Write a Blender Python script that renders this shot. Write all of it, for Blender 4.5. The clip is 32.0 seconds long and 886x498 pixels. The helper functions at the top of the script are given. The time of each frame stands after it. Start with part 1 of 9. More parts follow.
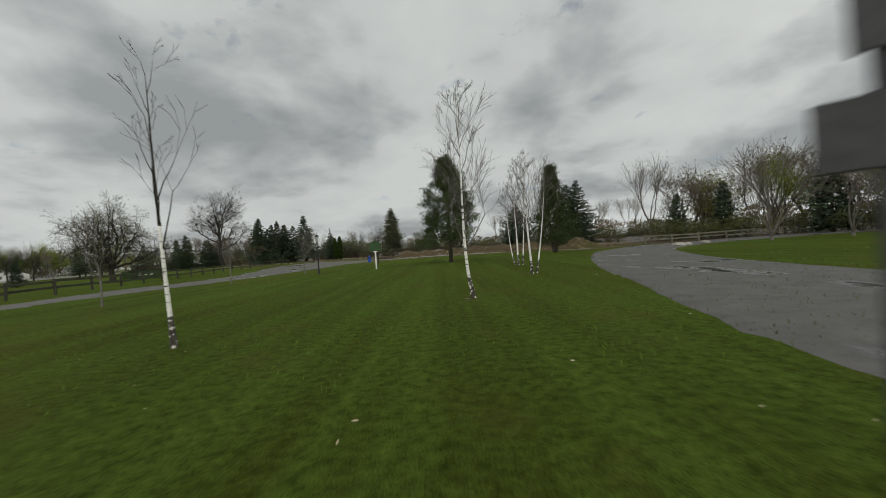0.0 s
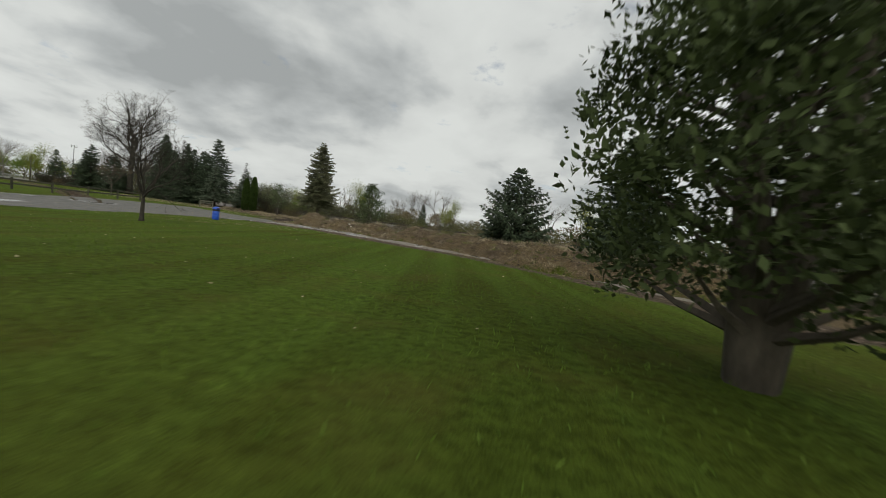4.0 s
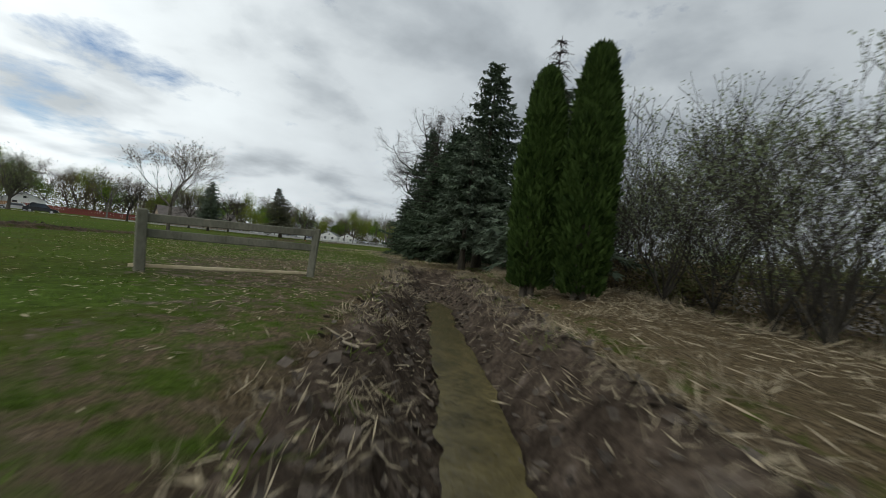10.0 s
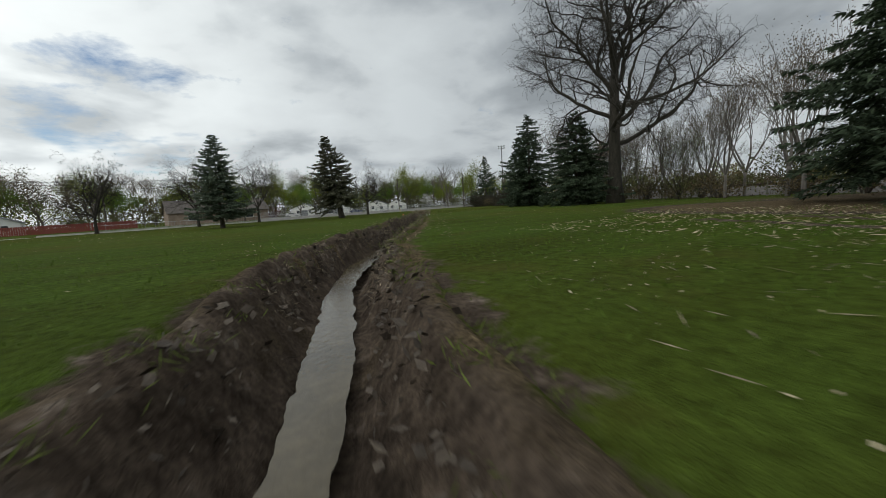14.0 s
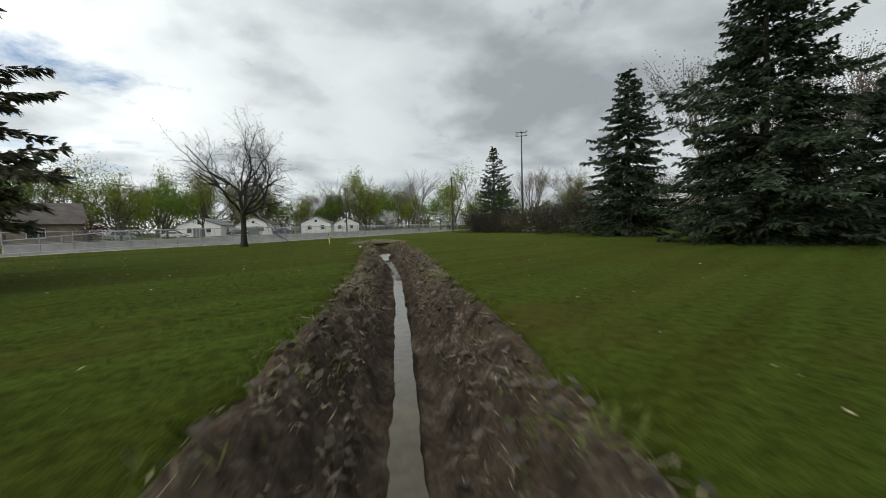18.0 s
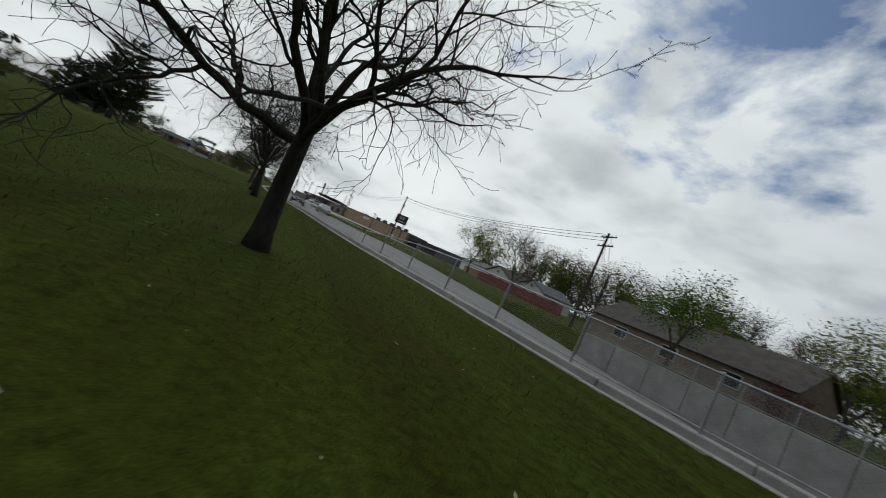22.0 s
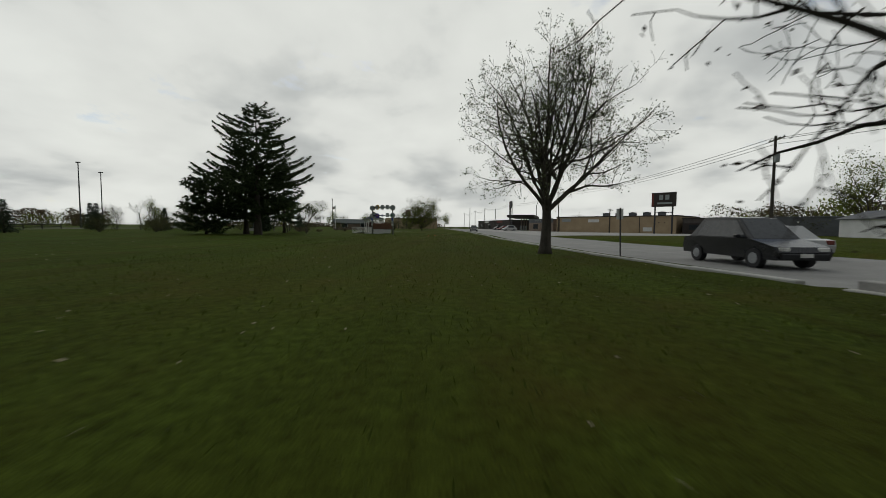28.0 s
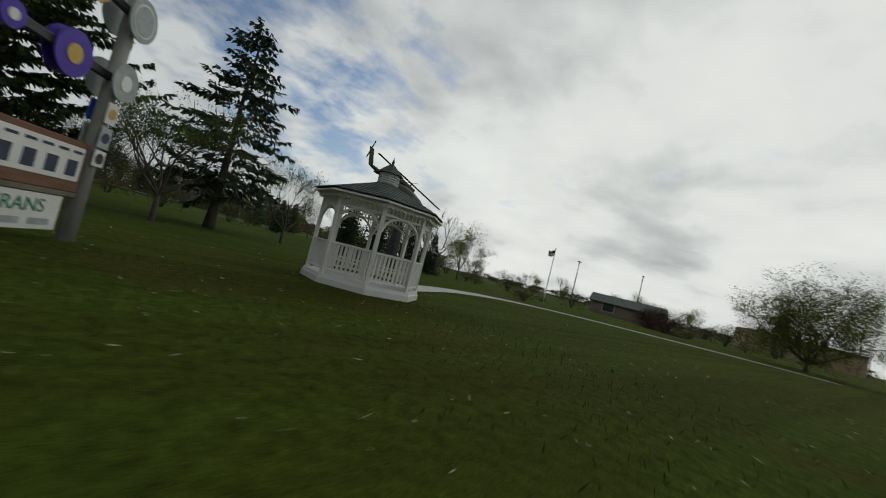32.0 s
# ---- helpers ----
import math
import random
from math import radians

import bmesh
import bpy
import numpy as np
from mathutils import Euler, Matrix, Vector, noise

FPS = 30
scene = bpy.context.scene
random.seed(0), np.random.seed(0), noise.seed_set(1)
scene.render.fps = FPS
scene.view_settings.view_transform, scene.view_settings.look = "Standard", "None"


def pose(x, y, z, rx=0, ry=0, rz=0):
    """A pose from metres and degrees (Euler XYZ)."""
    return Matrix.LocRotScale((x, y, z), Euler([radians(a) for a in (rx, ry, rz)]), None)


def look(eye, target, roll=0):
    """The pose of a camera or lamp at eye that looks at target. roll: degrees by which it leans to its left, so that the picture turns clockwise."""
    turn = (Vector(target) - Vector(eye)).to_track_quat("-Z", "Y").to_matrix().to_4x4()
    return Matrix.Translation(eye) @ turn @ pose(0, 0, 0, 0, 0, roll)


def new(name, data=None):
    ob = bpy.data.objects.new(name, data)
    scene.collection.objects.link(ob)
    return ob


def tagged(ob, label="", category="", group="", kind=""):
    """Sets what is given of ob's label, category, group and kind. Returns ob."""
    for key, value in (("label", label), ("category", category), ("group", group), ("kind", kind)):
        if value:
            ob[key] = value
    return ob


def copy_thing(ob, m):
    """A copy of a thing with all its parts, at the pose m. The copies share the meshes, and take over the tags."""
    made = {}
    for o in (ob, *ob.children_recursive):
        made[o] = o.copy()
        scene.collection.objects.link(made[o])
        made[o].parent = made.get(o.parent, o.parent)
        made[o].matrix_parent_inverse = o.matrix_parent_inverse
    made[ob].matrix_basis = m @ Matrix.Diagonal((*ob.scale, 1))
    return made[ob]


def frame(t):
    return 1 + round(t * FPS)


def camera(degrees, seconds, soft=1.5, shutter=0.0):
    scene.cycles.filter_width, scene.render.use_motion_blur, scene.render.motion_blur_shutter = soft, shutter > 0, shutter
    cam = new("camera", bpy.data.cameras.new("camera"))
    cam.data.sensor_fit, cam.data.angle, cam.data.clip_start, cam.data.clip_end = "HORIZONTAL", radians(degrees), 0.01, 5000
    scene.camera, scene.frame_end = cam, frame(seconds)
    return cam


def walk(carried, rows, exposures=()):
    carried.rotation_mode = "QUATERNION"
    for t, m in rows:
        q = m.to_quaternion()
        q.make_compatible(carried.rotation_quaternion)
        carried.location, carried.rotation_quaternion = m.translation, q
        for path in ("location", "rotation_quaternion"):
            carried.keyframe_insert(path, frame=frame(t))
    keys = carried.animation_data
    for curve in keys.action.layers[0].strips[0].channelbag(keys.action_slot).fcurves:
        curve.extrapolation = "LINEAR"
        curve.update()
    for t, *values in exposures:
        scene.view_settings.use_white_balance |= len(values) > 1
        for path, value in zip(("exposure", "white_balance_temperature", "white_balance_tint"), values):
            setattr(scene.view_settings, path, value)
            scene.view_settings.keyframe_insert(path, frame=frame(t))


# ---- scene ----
cam = camera(98.8, 32.0, soft=0.9, shutter=0.16)
# seconds, x, y, z, yaw, pitch, roll
PATH = [
    (0, 0.000, 0.000, 1.478, -0.02, -0.28, 4.04),
    (0.5, -0.499, 3.831, 1.142, -2.67, -0.37, 3.11),
    (1, -1.047, 7.495, 0.881, -8.60, -0.83, 3.36),
    (1.5, -1.369, 11.168, 0.894, -15.94, -1.44, 3.54),
    (2, -0.691, 14.968, 0.832, -17.86, -1.36, 2.38),
    (2.5, 0.501, 19.152, 1.036, -17.69, -1.37, 0.58),
    (4.5, 9.130, 41.477, 1.568, 7.64, -4.12, -8.38),
    (5, 9.137, 47.223, 1.716, 12.52, -4.53, -8.54),
    (5.5, 8.429, 53.165, 1.925, 17.94, -4.29, -8.56),
    (6, 6.543, 59.249, 2.138, 22.43, -4.00, -8.41),
    (6.5, 4.275, 65.000, 2.254, 27.27, -3.94, -7.86),
    (7, 1.303, 70.198, 2.281, 31.93, -3.86, -7.31),
    (7.5, -2.032, 75.207, 2.129, 36.27, -3.58, -6.92),
    (8, -5.853, 80.618, 1.779, 40.54, -3.18, -6.39),
    (8.5, -10.300, 85.220, 1.387, 43.33, -2.64, -6.01),
    (9, -14.813, 89.667, 1.189, 45.74, -1.91, -5.85),
    (9.5, -18.891, 93.422, 1.101, 47.95, -0.66, -5.83),
    (10, -23.470, 96.781, 0.974, 50.30, 0.38, -6.32),
    (10.5, -28.745, 99.513, 0.991, 54.25, 1.23, -6.61),
    (11, -34.069, 101.874, 0.917, 62.15, 2.19, -7.15),
    (11.5, -39.579, 102.555, 0.945, 67.81, 1.25, -6.51),
    (12, -44.791, 103.153, 1.175, 69.59, -0.73, -5.53),
    (12.5, -48.914, 103.308, 1.362, 68.48, -3.11, -3.72),
    (13, -52.669, 103.163, 1.371, 64.36, -5.08, -1.01),
    (13.5, -56.551, 102.756, 1.152, 58.53, -6.18, 1.81),
    (15.5, -74.764, 110.814, 0.621, 48.59, -6.12, 3.78),
    (16, -78.886, 113.309, 0.543, 47.69, -5.66, 3.15),
    (16.5, -83.061, 116.179, 0.571, 47.28, -5.12, 2.36),
    (17, -87.489, 119.346, 0.691, 47.25, -4.55, 1.94),
    (17.5, -92.076, 122.654, 0.860, 47.47, -4.13, 1.75),
    (18, -96.515, 125.773, 1.150, 47.83, -3.59, 1.57),
    (18.5, -100.773, 128.729, 1.380, 48.67, -3.14, 1.30),
    (19, -105.002, 131.665, 1.490, 50.12, -2.61, 0.84),
    (19.5, -109.251, 134.430, 1.480, 52.67, -1.55, 0.29),
    (20, -113.420, 137.090, 1.480, 60.55, 0.24, -2.86),
    (20.5, -116.683, 139.680, 1.540, 75.43, 2.74, -10.06),
    (21, -119.485, 141.440, 1.580, 103.82, 2.86, -18.50),
    (21.5, -122.809, 142.490, 1.606, 132.26, 2.00, -22.70),
    (22, -126.232, 141.317, 1.286, 157.53, 1.12, -23.58),
    (22.5, -128.585, 138.832, 0.974, 177.91, 1.22, -22.68),
    (23, -130.259, 135.955, 0.871, 197.44, 1.62, -21.27),
    (23.5, -130.533, 132.664, 1.063, 213.03, 1.50, -20.40),
    (24, -129.040, 129.800, 1.300, 223.30, -0.25, -17.00),
    (24.5, -126.691, 127.170, 1.480, 221.95, -0.50, -12.00),
    (25, -124.339, 124.590, 1.520, 217.15, -0.80, -7.90),
    (25.5, -122.140, 122.200, 1.480, 210.05, -1.00, -3.85),
    (26, -120.100, 119.520, 1.380, 199.35, -1.50, -0.85),
    (26.5, -118.400, 116.230, 1.460, 190.80, -2.15, 1.15),
    (28.5, -115.150, 91.900, 1.084, 181.51, -3.49, -0.76),
    (29, -114.789, 85.576, 1.068, 182.21, -3.53, -1.23),
    (29.5, -114.484, 77.749, 1.154, 183.75, -3.57, -2.65),
    (30, -114.389, 70.663, 1.241, 187.28, -3.05, -4.21),
    (30.5, -114.566, 63.330, 1.351, 194.59, -1.86, -6.65),
    (31, -114.363, 56.150, 1.454, 204.21, -0.34, -9.21),
    (31.5, -113.252, 48.971, 1.298, 216.12, 1.21, -11.26),
    (32, -111.941, 43.125, 1.085, 231.08, 2.63, -14.35),
]
EXPOSURES = [(0, -0.56, 6850, 10), (1, -0.38, 6910, 10), (2.5, -0.3, 7000, 10), (4, -0.3, 6910, 10), (5, -0.35, 6850, 10), (6, -0.4, 6700, 10), (7, -0.42, 6550, 10), (9, -0.45, 6500, 10), (11, -0.75, 6150, 10), (12, -1.0, 6250, 10), (13, -0.85, 6350, 10), (15, -0.45, 6450, 10), (16, -0.39, 6500, 10), (17.5, -0.3, 6475, 10), (19, -0.45, 6450, 10), (20, -0.6, 6300, 10), (21, -1.1, 6150, 10), (22, -1.42, 6120, 10), (23, -1.55, 6250, 10), (24, -1.53, 6400, 10), (26, -1.5, 6500, 10), (29.5, -1.6, 6441, 10), (31, -1.55, 6416, 10), (32, -1.5, 6400, 10)]
walk(cam, [(t, pose(x, y, z, 90 + p, r, w)) for t, x, y, z, w, p, r in PATH], EXPOSURES)

# ---- world, sun ----
world = bpy.data.worlds.new("world")
scene.world = world
world.use_nodes = True
SUN_ELEV, SUN_ROT = 46.0, 163.0


def wire(tree, a, b):
    tree.links.new(a, b)


def build_sky():
    tr = world.node_tree
    tr.nodes.clear()
    out = tr.nodes.new("ShaderNodeOutputWorld")
    bg = tr.nodes.new("ShaderNodeBackground")
    sky = tr.nodes.new("ShaderNodeTexSky")
    sky.sky_type, sky.sun_disc = "NISHITA", False
    sky.sun_elevation, sky.sun_rotation = radians(SUN_ELEV), radians(SUN_ROT)
    co = tr.nodes.new("ShaderNodeTexCoord")
    sep = tr.nodes.new("ShaderNodeSeparateXYZ")
    wire(tr, co.outputs["Generated"], sep.inputs[0])

    def calc(op, a, b=None):
        n = tr.nodes.new("ShaderNodeMath")
        n.operation = op
        for k, v in enumerate((a, b)):
            if v is None:
                continue
            if isinstance(v, (int, float)):
                n.inputs[k].default_value = v
            else:
                wire(tr, v, n.inputs[k])
        return n.outputs[0]

    # a flat cloud layer seen in perspective
    up = calc("ADD", calc("MAXIMUM", sep.outputs[2], 0.0), 0.24)
    px, py = calc("DIVIDE", sep.outputs[0], up), calc("DIVIDE", sep.outputs[1], up)
    com = tr.nodes.new("ShaderNodeCombineXYZ")
    wire(tr, px, com.inputs[0]), wire(tr, py, com.inputs[1])

    def cloud(scale, detail, rough, off, distort=0.3):
        mp = tr.nodes.new("ShaderNodeMapping")
        mp.inputs["Location"].default_value = off
        mp.inputs["Scale"].default_value = (1.0, 0.9, 1.0)
        wire(tr, com.outputs[0], mp.inputs[0])
        n = tr.nodes.new("ShaderNodeTexNoise")
        n.inputs["Scale"].default_value, n.inputs["Detail"].default_value = scale, detail
        n.inputs["Roughness"].default_value, n.inputs["Distortion"].default_value = rough, distort
        wire(tr, mp.outputs[0], n.inputs["Vector"])
        return n.outputs["Fac"]

    shade = cloud(1.15, 9.0, 0.47, (3.1, 1.7, 0.0), 0.25)
    fine = cloud(3.2, 9.0, 0.50, (7.0, 2.0, 0.5), 0.2)
    mix = calc("ADD", calc("MULTIPLY", shade, 0.70), calc("MULTIPLY", fine, 0.30))
    ramp = tr.nodes.new("ShaderNodeValToRGB")
    cr = ramp.color_ramp
    cr.elements[0].position, cr.elements[0].color = 0.38, (0.49, 0.525, 0.54, 1)
    cr.elements[1].position, cr.elements[1].color = 0.60, (0.955, 1.0, 0.995, 1)
    for pos, col in ((0.44, (0.645, 0.685, 0.70, 1)), (0.505, (0.86, 0.90, 0.90, 1))):
        e = cr.elements.new(pos)
        e.color = col
    calm = tr.nodes.new("ShaderNodeMapRange")
    calm.interpolation_type = "SMOOTHSTEP"
    calm.inputs["From Min"].default_value, calm.inputs["From Max"].default_value = -0.2, 0.8
    calm.inputs["To Min"].default_value, calm.inputs["To Max"].default_value = 1.0, 0.75
    wire(tr, calc("MULTIPLY", sep.outputs[1], -1.0), calm.inputs[0])
    mix = calc("ADD", calc("MULTIPLY", calc("SUBTRACT", mix, 0.53), calm.outputs[0]), 0.53)
    wire(tr, mix, ramp.inputs[0])
    # small breaks of blue in the cover, on the south-west side
    gap = cloud(3.0, 9.0, 0.6, (11.3, 4.2, 2.0), 0.15)
    for hx, hy, hz, near, amount in ((-0.70, -0.44, 0.56, 0.93, 0.19), (-0.975, -0.05, 0.21, 0.975, 0.14), (0.90, -0.22, 0.40, 0.91, 0.22), (-0.46, -0.60, 0.66, 0.94, 0.14)):
        dot = tr.nodes.new("ShaderNodeVectorMath")
        dot.operation = "DOT_PRODUCT"
        wire(tr, co.outputs["Generated"], dot.inputs[0])
        dot.inputs[1].default_value = (hx, hy, hz)
        thin = tr.nodes.new("ShaderNodeMapRange")
        thin.interpolation_type = "SMOOTHSTEP"
        thin.inputs["From Min"].default_value, thin.inputs["From Max"].default_value = near, 1.0
        thin.inputs["To Min"].default_value, thin.inputs["To Max"].default_value = 0.0, amount
        wire(tr, dot.outputs["Value"], thin.inputs[0])
        gap = calc("ADD", gap, thin.outputs[0])
    hole = tr.nodes.new("ShaderNodeValToRGB")
    hole.color_ramp.elements[0].position, hole.color_ramp.elements[0].color = 0.62, (0, 0, 0, 1)
    hole.color_ramp.elements[1].position, hole.color_ramp.elements[1].color = 0.80, (1, 1, 1, 1)
    wire(tr, gap, hole.inputs[0])
    scale_sky = tr.nodes.new("ShaderNodeMix")
    scale_sky.data_type, scale_sky.blend_type = "RGBA", "MULTIPLY"
    scale_sky.inputs[0].default_value = 1.0
    wire(tr, sky.outputs[0], scale_sky.inputs[6])
    scale_sky.inputs[7].default_value = (0.12, 0.12, 0.12, 1)
    blend = tr.nodes.new("ShaderNodeMix")
    blend.data_type = "RGBA"
    wire(tr, hole.outputs[0], blend.inputs[0])
    wire(tr, ramp.outputs[0], blend.inputs[6])
    wire(tr, scale_sky.outputs[2], blend.inputs[7])
    # the cover is thinner and brighter towards the hidden sun in the south
    side = calc("ADD", calc("MULTIPLY", sep.outputs[0], 0.12), calc("MULTIPLY", sep.outputs[1], -1.0))
    glow = tr.nodes.new("ShaderNodeMapRange")
    glow.interpolation_type = "SMOOTHSTEP"
    glow.inputs["From Min"].default_value, glow.inputs["From Max"].default_value = -0.95, 0.9
    glow.inputs["To Min"].default_value, glow.inputs["To Max"].default_value = 1.62, 4.3
    wire(tr, side, glow.inputs[0])
    bright = tr.nodes.new("ShaderNodeMix")
    bright.data_type, bright.blend_type = "RGBA", "MULTIPLY"
    bright.inputs[0].default_value = 1.0
    wire(tr, blend.outputs[2], bright.inputs[6])
    wire(tr, glow.outputs[0], bright.inputs[7])
    # a little warmer on the sunny side, cooler on the other
    lean = tr.nodes.new("ShaderNodeMapRange")
    lean.inputs["From Min"].default_value, lean.inputs["From Max"].default_value = -0.7, 0.8
    wire(tr, side, lean.inputs[0])
    hue = tr.nodes.new("ShaderNodeMix")
    hue.data_type = "RGBA"
    hue.inputs[6].default_value, hue.inputs[7].default_value = (0.975, 1.0, 1.025, 1), (1.025, 1.0, 0.945, 1)
    wire(tr, lean.outputs[0], hue.inputs[0])
    toned = tr.nodes.new("ShaderNodeMix")
    toned.data_type, toned.blend_type = "RGBA", "MULTIPLY"
    toned.inputs[0].default_value = 1.0
    wire(tr, bright.outputs[2], toned.inputs[6]), wire(tr, hue.outputs[2], toned.inputs[7])
    wire(tr, toned.outputs[2], bg.inputs[0])
    bg.inputs[1].default_value = 0.54
    wire(tr, bg.outputs[0], out.inputs[0])


build_sky()
sun_data = bpy.data.lights.new("sun", "SUN")
sun_data.energy, sun_data.angle, sun_data.color = 0.6, radians(14), (1.0, 0.97, 0.92)
sun = new("sun", sun_data)
sun.matrix_world = look((30, -92, 100), (0, 0, 0))

# ---- materials ----
MATS = {}


def material(name, low, high, scale=3.0, rough=0.8, bump=0.3, fine=30.0, metal=0.0, detail=6.0, spec=0.3, per_object=0.0, stretch=(1, 1, 1), fleck=None, fleck_at=0.7):
    """Two scales of noise between two colours, with a fine relief; fleck adds a third colour in spots."""
    m = bpy.data.materials.new(name)
    m.use_nodes = True
    tr = m.node_tree
    bsdf = tr.nodes["Principled BSDF"]
    co = tr.nodes.new("ShaderNodeTexCoord")
    mp = tr.nodes.new("ShaderNodeMapping")
    mp.inputs["Scale"].default_value = stretch
    wire(tr, co.outputs["Object"], mp.inputs[0])
    a = tr.nodes.new("ShaderNodeTexNoise")
    a.inputs["Scale"].default_value, a.inputs["Detail"].default_value = scale, detail
    a.inputs["Roughness"].default_value = 0.6
    b = tr.nodes.new("ShaderNodeTexNoise")
    b.inputs["Scale"].default_value, b.inputs["Detail"].default_value = fine, 4.0
    b.inputs["Roughness"].default_value = 0.65
    wire(tr, mp.outputs[0], a.inputs["Vector"]), wire(tr, mp.outputs[0], b.inputs["Vector"])
    add = tr.nodes.new("ShaderNodeMath")
    add.operation = "MULTIPLY_ADD"
    wire(tr, b.outputs["Fac"], add.inputs[0])
    add.inputs[1].default_value = 0.5
    off = tr.nodes.new("ShaderNodeMath")
    off.operation = "MULTIPLY_ADD"
    wire(tr, a.outputs["Fac"], off.inputs[0])
    off.inputs[1].default_value, off.inputs[2].default_value = 0.9, -0.2
    wire(tr, off.outputs[0], add.inputs[2])
    value = add.outputs[0]
    if per_object:
        info = tr.nodes.new("ShaderNodeObjectInfo")
        sh = tr.nodes.new("ShaderNodeMath")
        sh.operation = "MULTIPLY_ADD"
        wire(tr, info.outputs["Random"], sh.inputs[0])
        sh.inputs[1].default_value = per_object
        wire(tr, value, sh.inputs[2])
        value = sh.outputs[0]
    ramp = tr.nodes.new("ShaderNodeValToRGB")
    ramp.color_ramp.elements[0].position, ramp.color_ramp.elements[0].color = 0.28, (*low, 1)
    ramp.color_ramp.elements[1].position, ramp.color_ramp.elements[1].color = 0.72, (*high, 1)
    wire(tr, value, ramp.inputs[0])
    colour = ramp.outputs[0]
    if fleck:
        c = tr.nodes.new("ShaderNodeTexNoise")
        c.inputs["Scale"].default_value, c.inputs["Detail"].default_value = fine * 0.6, 3.0
        wire(tr, mp.outputs[0], c.inputs["Vector"])
        r2 = tr.nodes.new("ShaderNodeValToRGB")
        r2.color_ramp.elements[0].position, r2.color_ramp.elements[1].position = fleck_at - 0.04, fleck_at + 0.04
        wire(tr, c.outputs["Fac"], r2.inputs[0])
        mx = tr.nodes.new("ShaderNodeMix")
        mx.data_type = "RGBA"
        wire(tr, r2.outputs[0], mx.inputs[0]), wire(tr, colour, mx.inputs[6])
        mx.inputs[7].default_value = (*fleck, 1)
        colour = mx.outputs[2]
    wire(tr, colour, bsdf.inputs["Base Color"])
    bsdf.inputs["Roughness"].default_value, bsdf.inputs["Metallic"].default_value = rough, metal
    bsdf.inputs["Specular IOR Level"].default_value = spec
    if bump:
        bp = tr.nodes.new("ShaderNodeBump")
        bp.inputs["Strength"].default_value, bp.inputs["Distance"].default_value = bump, 0.03
        wire(tr, b.outputs["Fac"], bp.inputs["Height"])
        wire(tr, bp.outputs[0], bsdf.inputs["Normal"])
    MATS[name] = m
    return m


def leafy(name, low, high, scale=1.2, rough=0.7):
    """Foliage: colour by clump and by leaf, a little light through the leaf."""
    m = bpy.data.materials.new(name)
    m.use_nodes = True
    tr = m.node_tree
    bsdf, out = tr.nodes["Principled BSDF"], tr.nodes["Material Output"]
    geo = tr.nodes.new("ShaderNodeNewGeometry")
    co = tr.nodes.new("ShaderNodeTexCoord")
    n = tr.nodes.new("ShaderNodeTexNoise")
    n.inputs["Scale"].default_value, n.inputs["Detail"].default_value = scale, 3.0
    wire(tr, co.outputs["Object"], n.inputs["Vector"])
    add = tr.nodes.new("ShaderNodeMath")
    add.operation = "MULTIPLY_ADD"
    wire(tr, geo.outputs["Random Per Island"], add.inputs[0])
    add.inputs[1].default_value = 0.5
    sub = tr.nodes.new("ShaderNodeMath")
    sub.operation = "SUBTRACT"
    wire(tr, n.outputs["Fac"], sub.inputs[0])
    sub.inputs[1].default_value = 0.25
    wire(tr, sub.outputs[0], add.inputs[2])
    ramp = tr.nodes.new("ShaderNodeValToRGB")
    ramp.color_ramp.elements[0].position, ramp.color_ramp.elements[0].color = 0.2, (*low, 1)
    ramp.color_ramp.elements[1].position, ramp.color_ramp.elements[1].color = 0.8, (*high, 1)
    wire(tr, add.outputs[0], ramp.inputs[0])
    wire(tr, ramp.outputs[0], bsdf.inputs["Base Color"])
    bsdf.inputs["Roughness"].default_value = rough
    bsdf.inputs["Specular IOR Level"].default_value = 0.08
    tl = tr.nodes.new("ShaderNodeBsdfTranslucent")
    wire(tr, ramp.outputs[0], tl.inputs[0])
    mx = tr.nodes.new("ShaderNodeMixShader")
    mx.inputs[0].default_value = 0.25
    wire(tr, bsdf.outputs[0], mx.inputs[1]), wire(tr, tl.outputs[0], mx.inputs[2])
    wire(tr, mx.outputs[0], out.inputs[0])
    MATS[name] = m
    return m


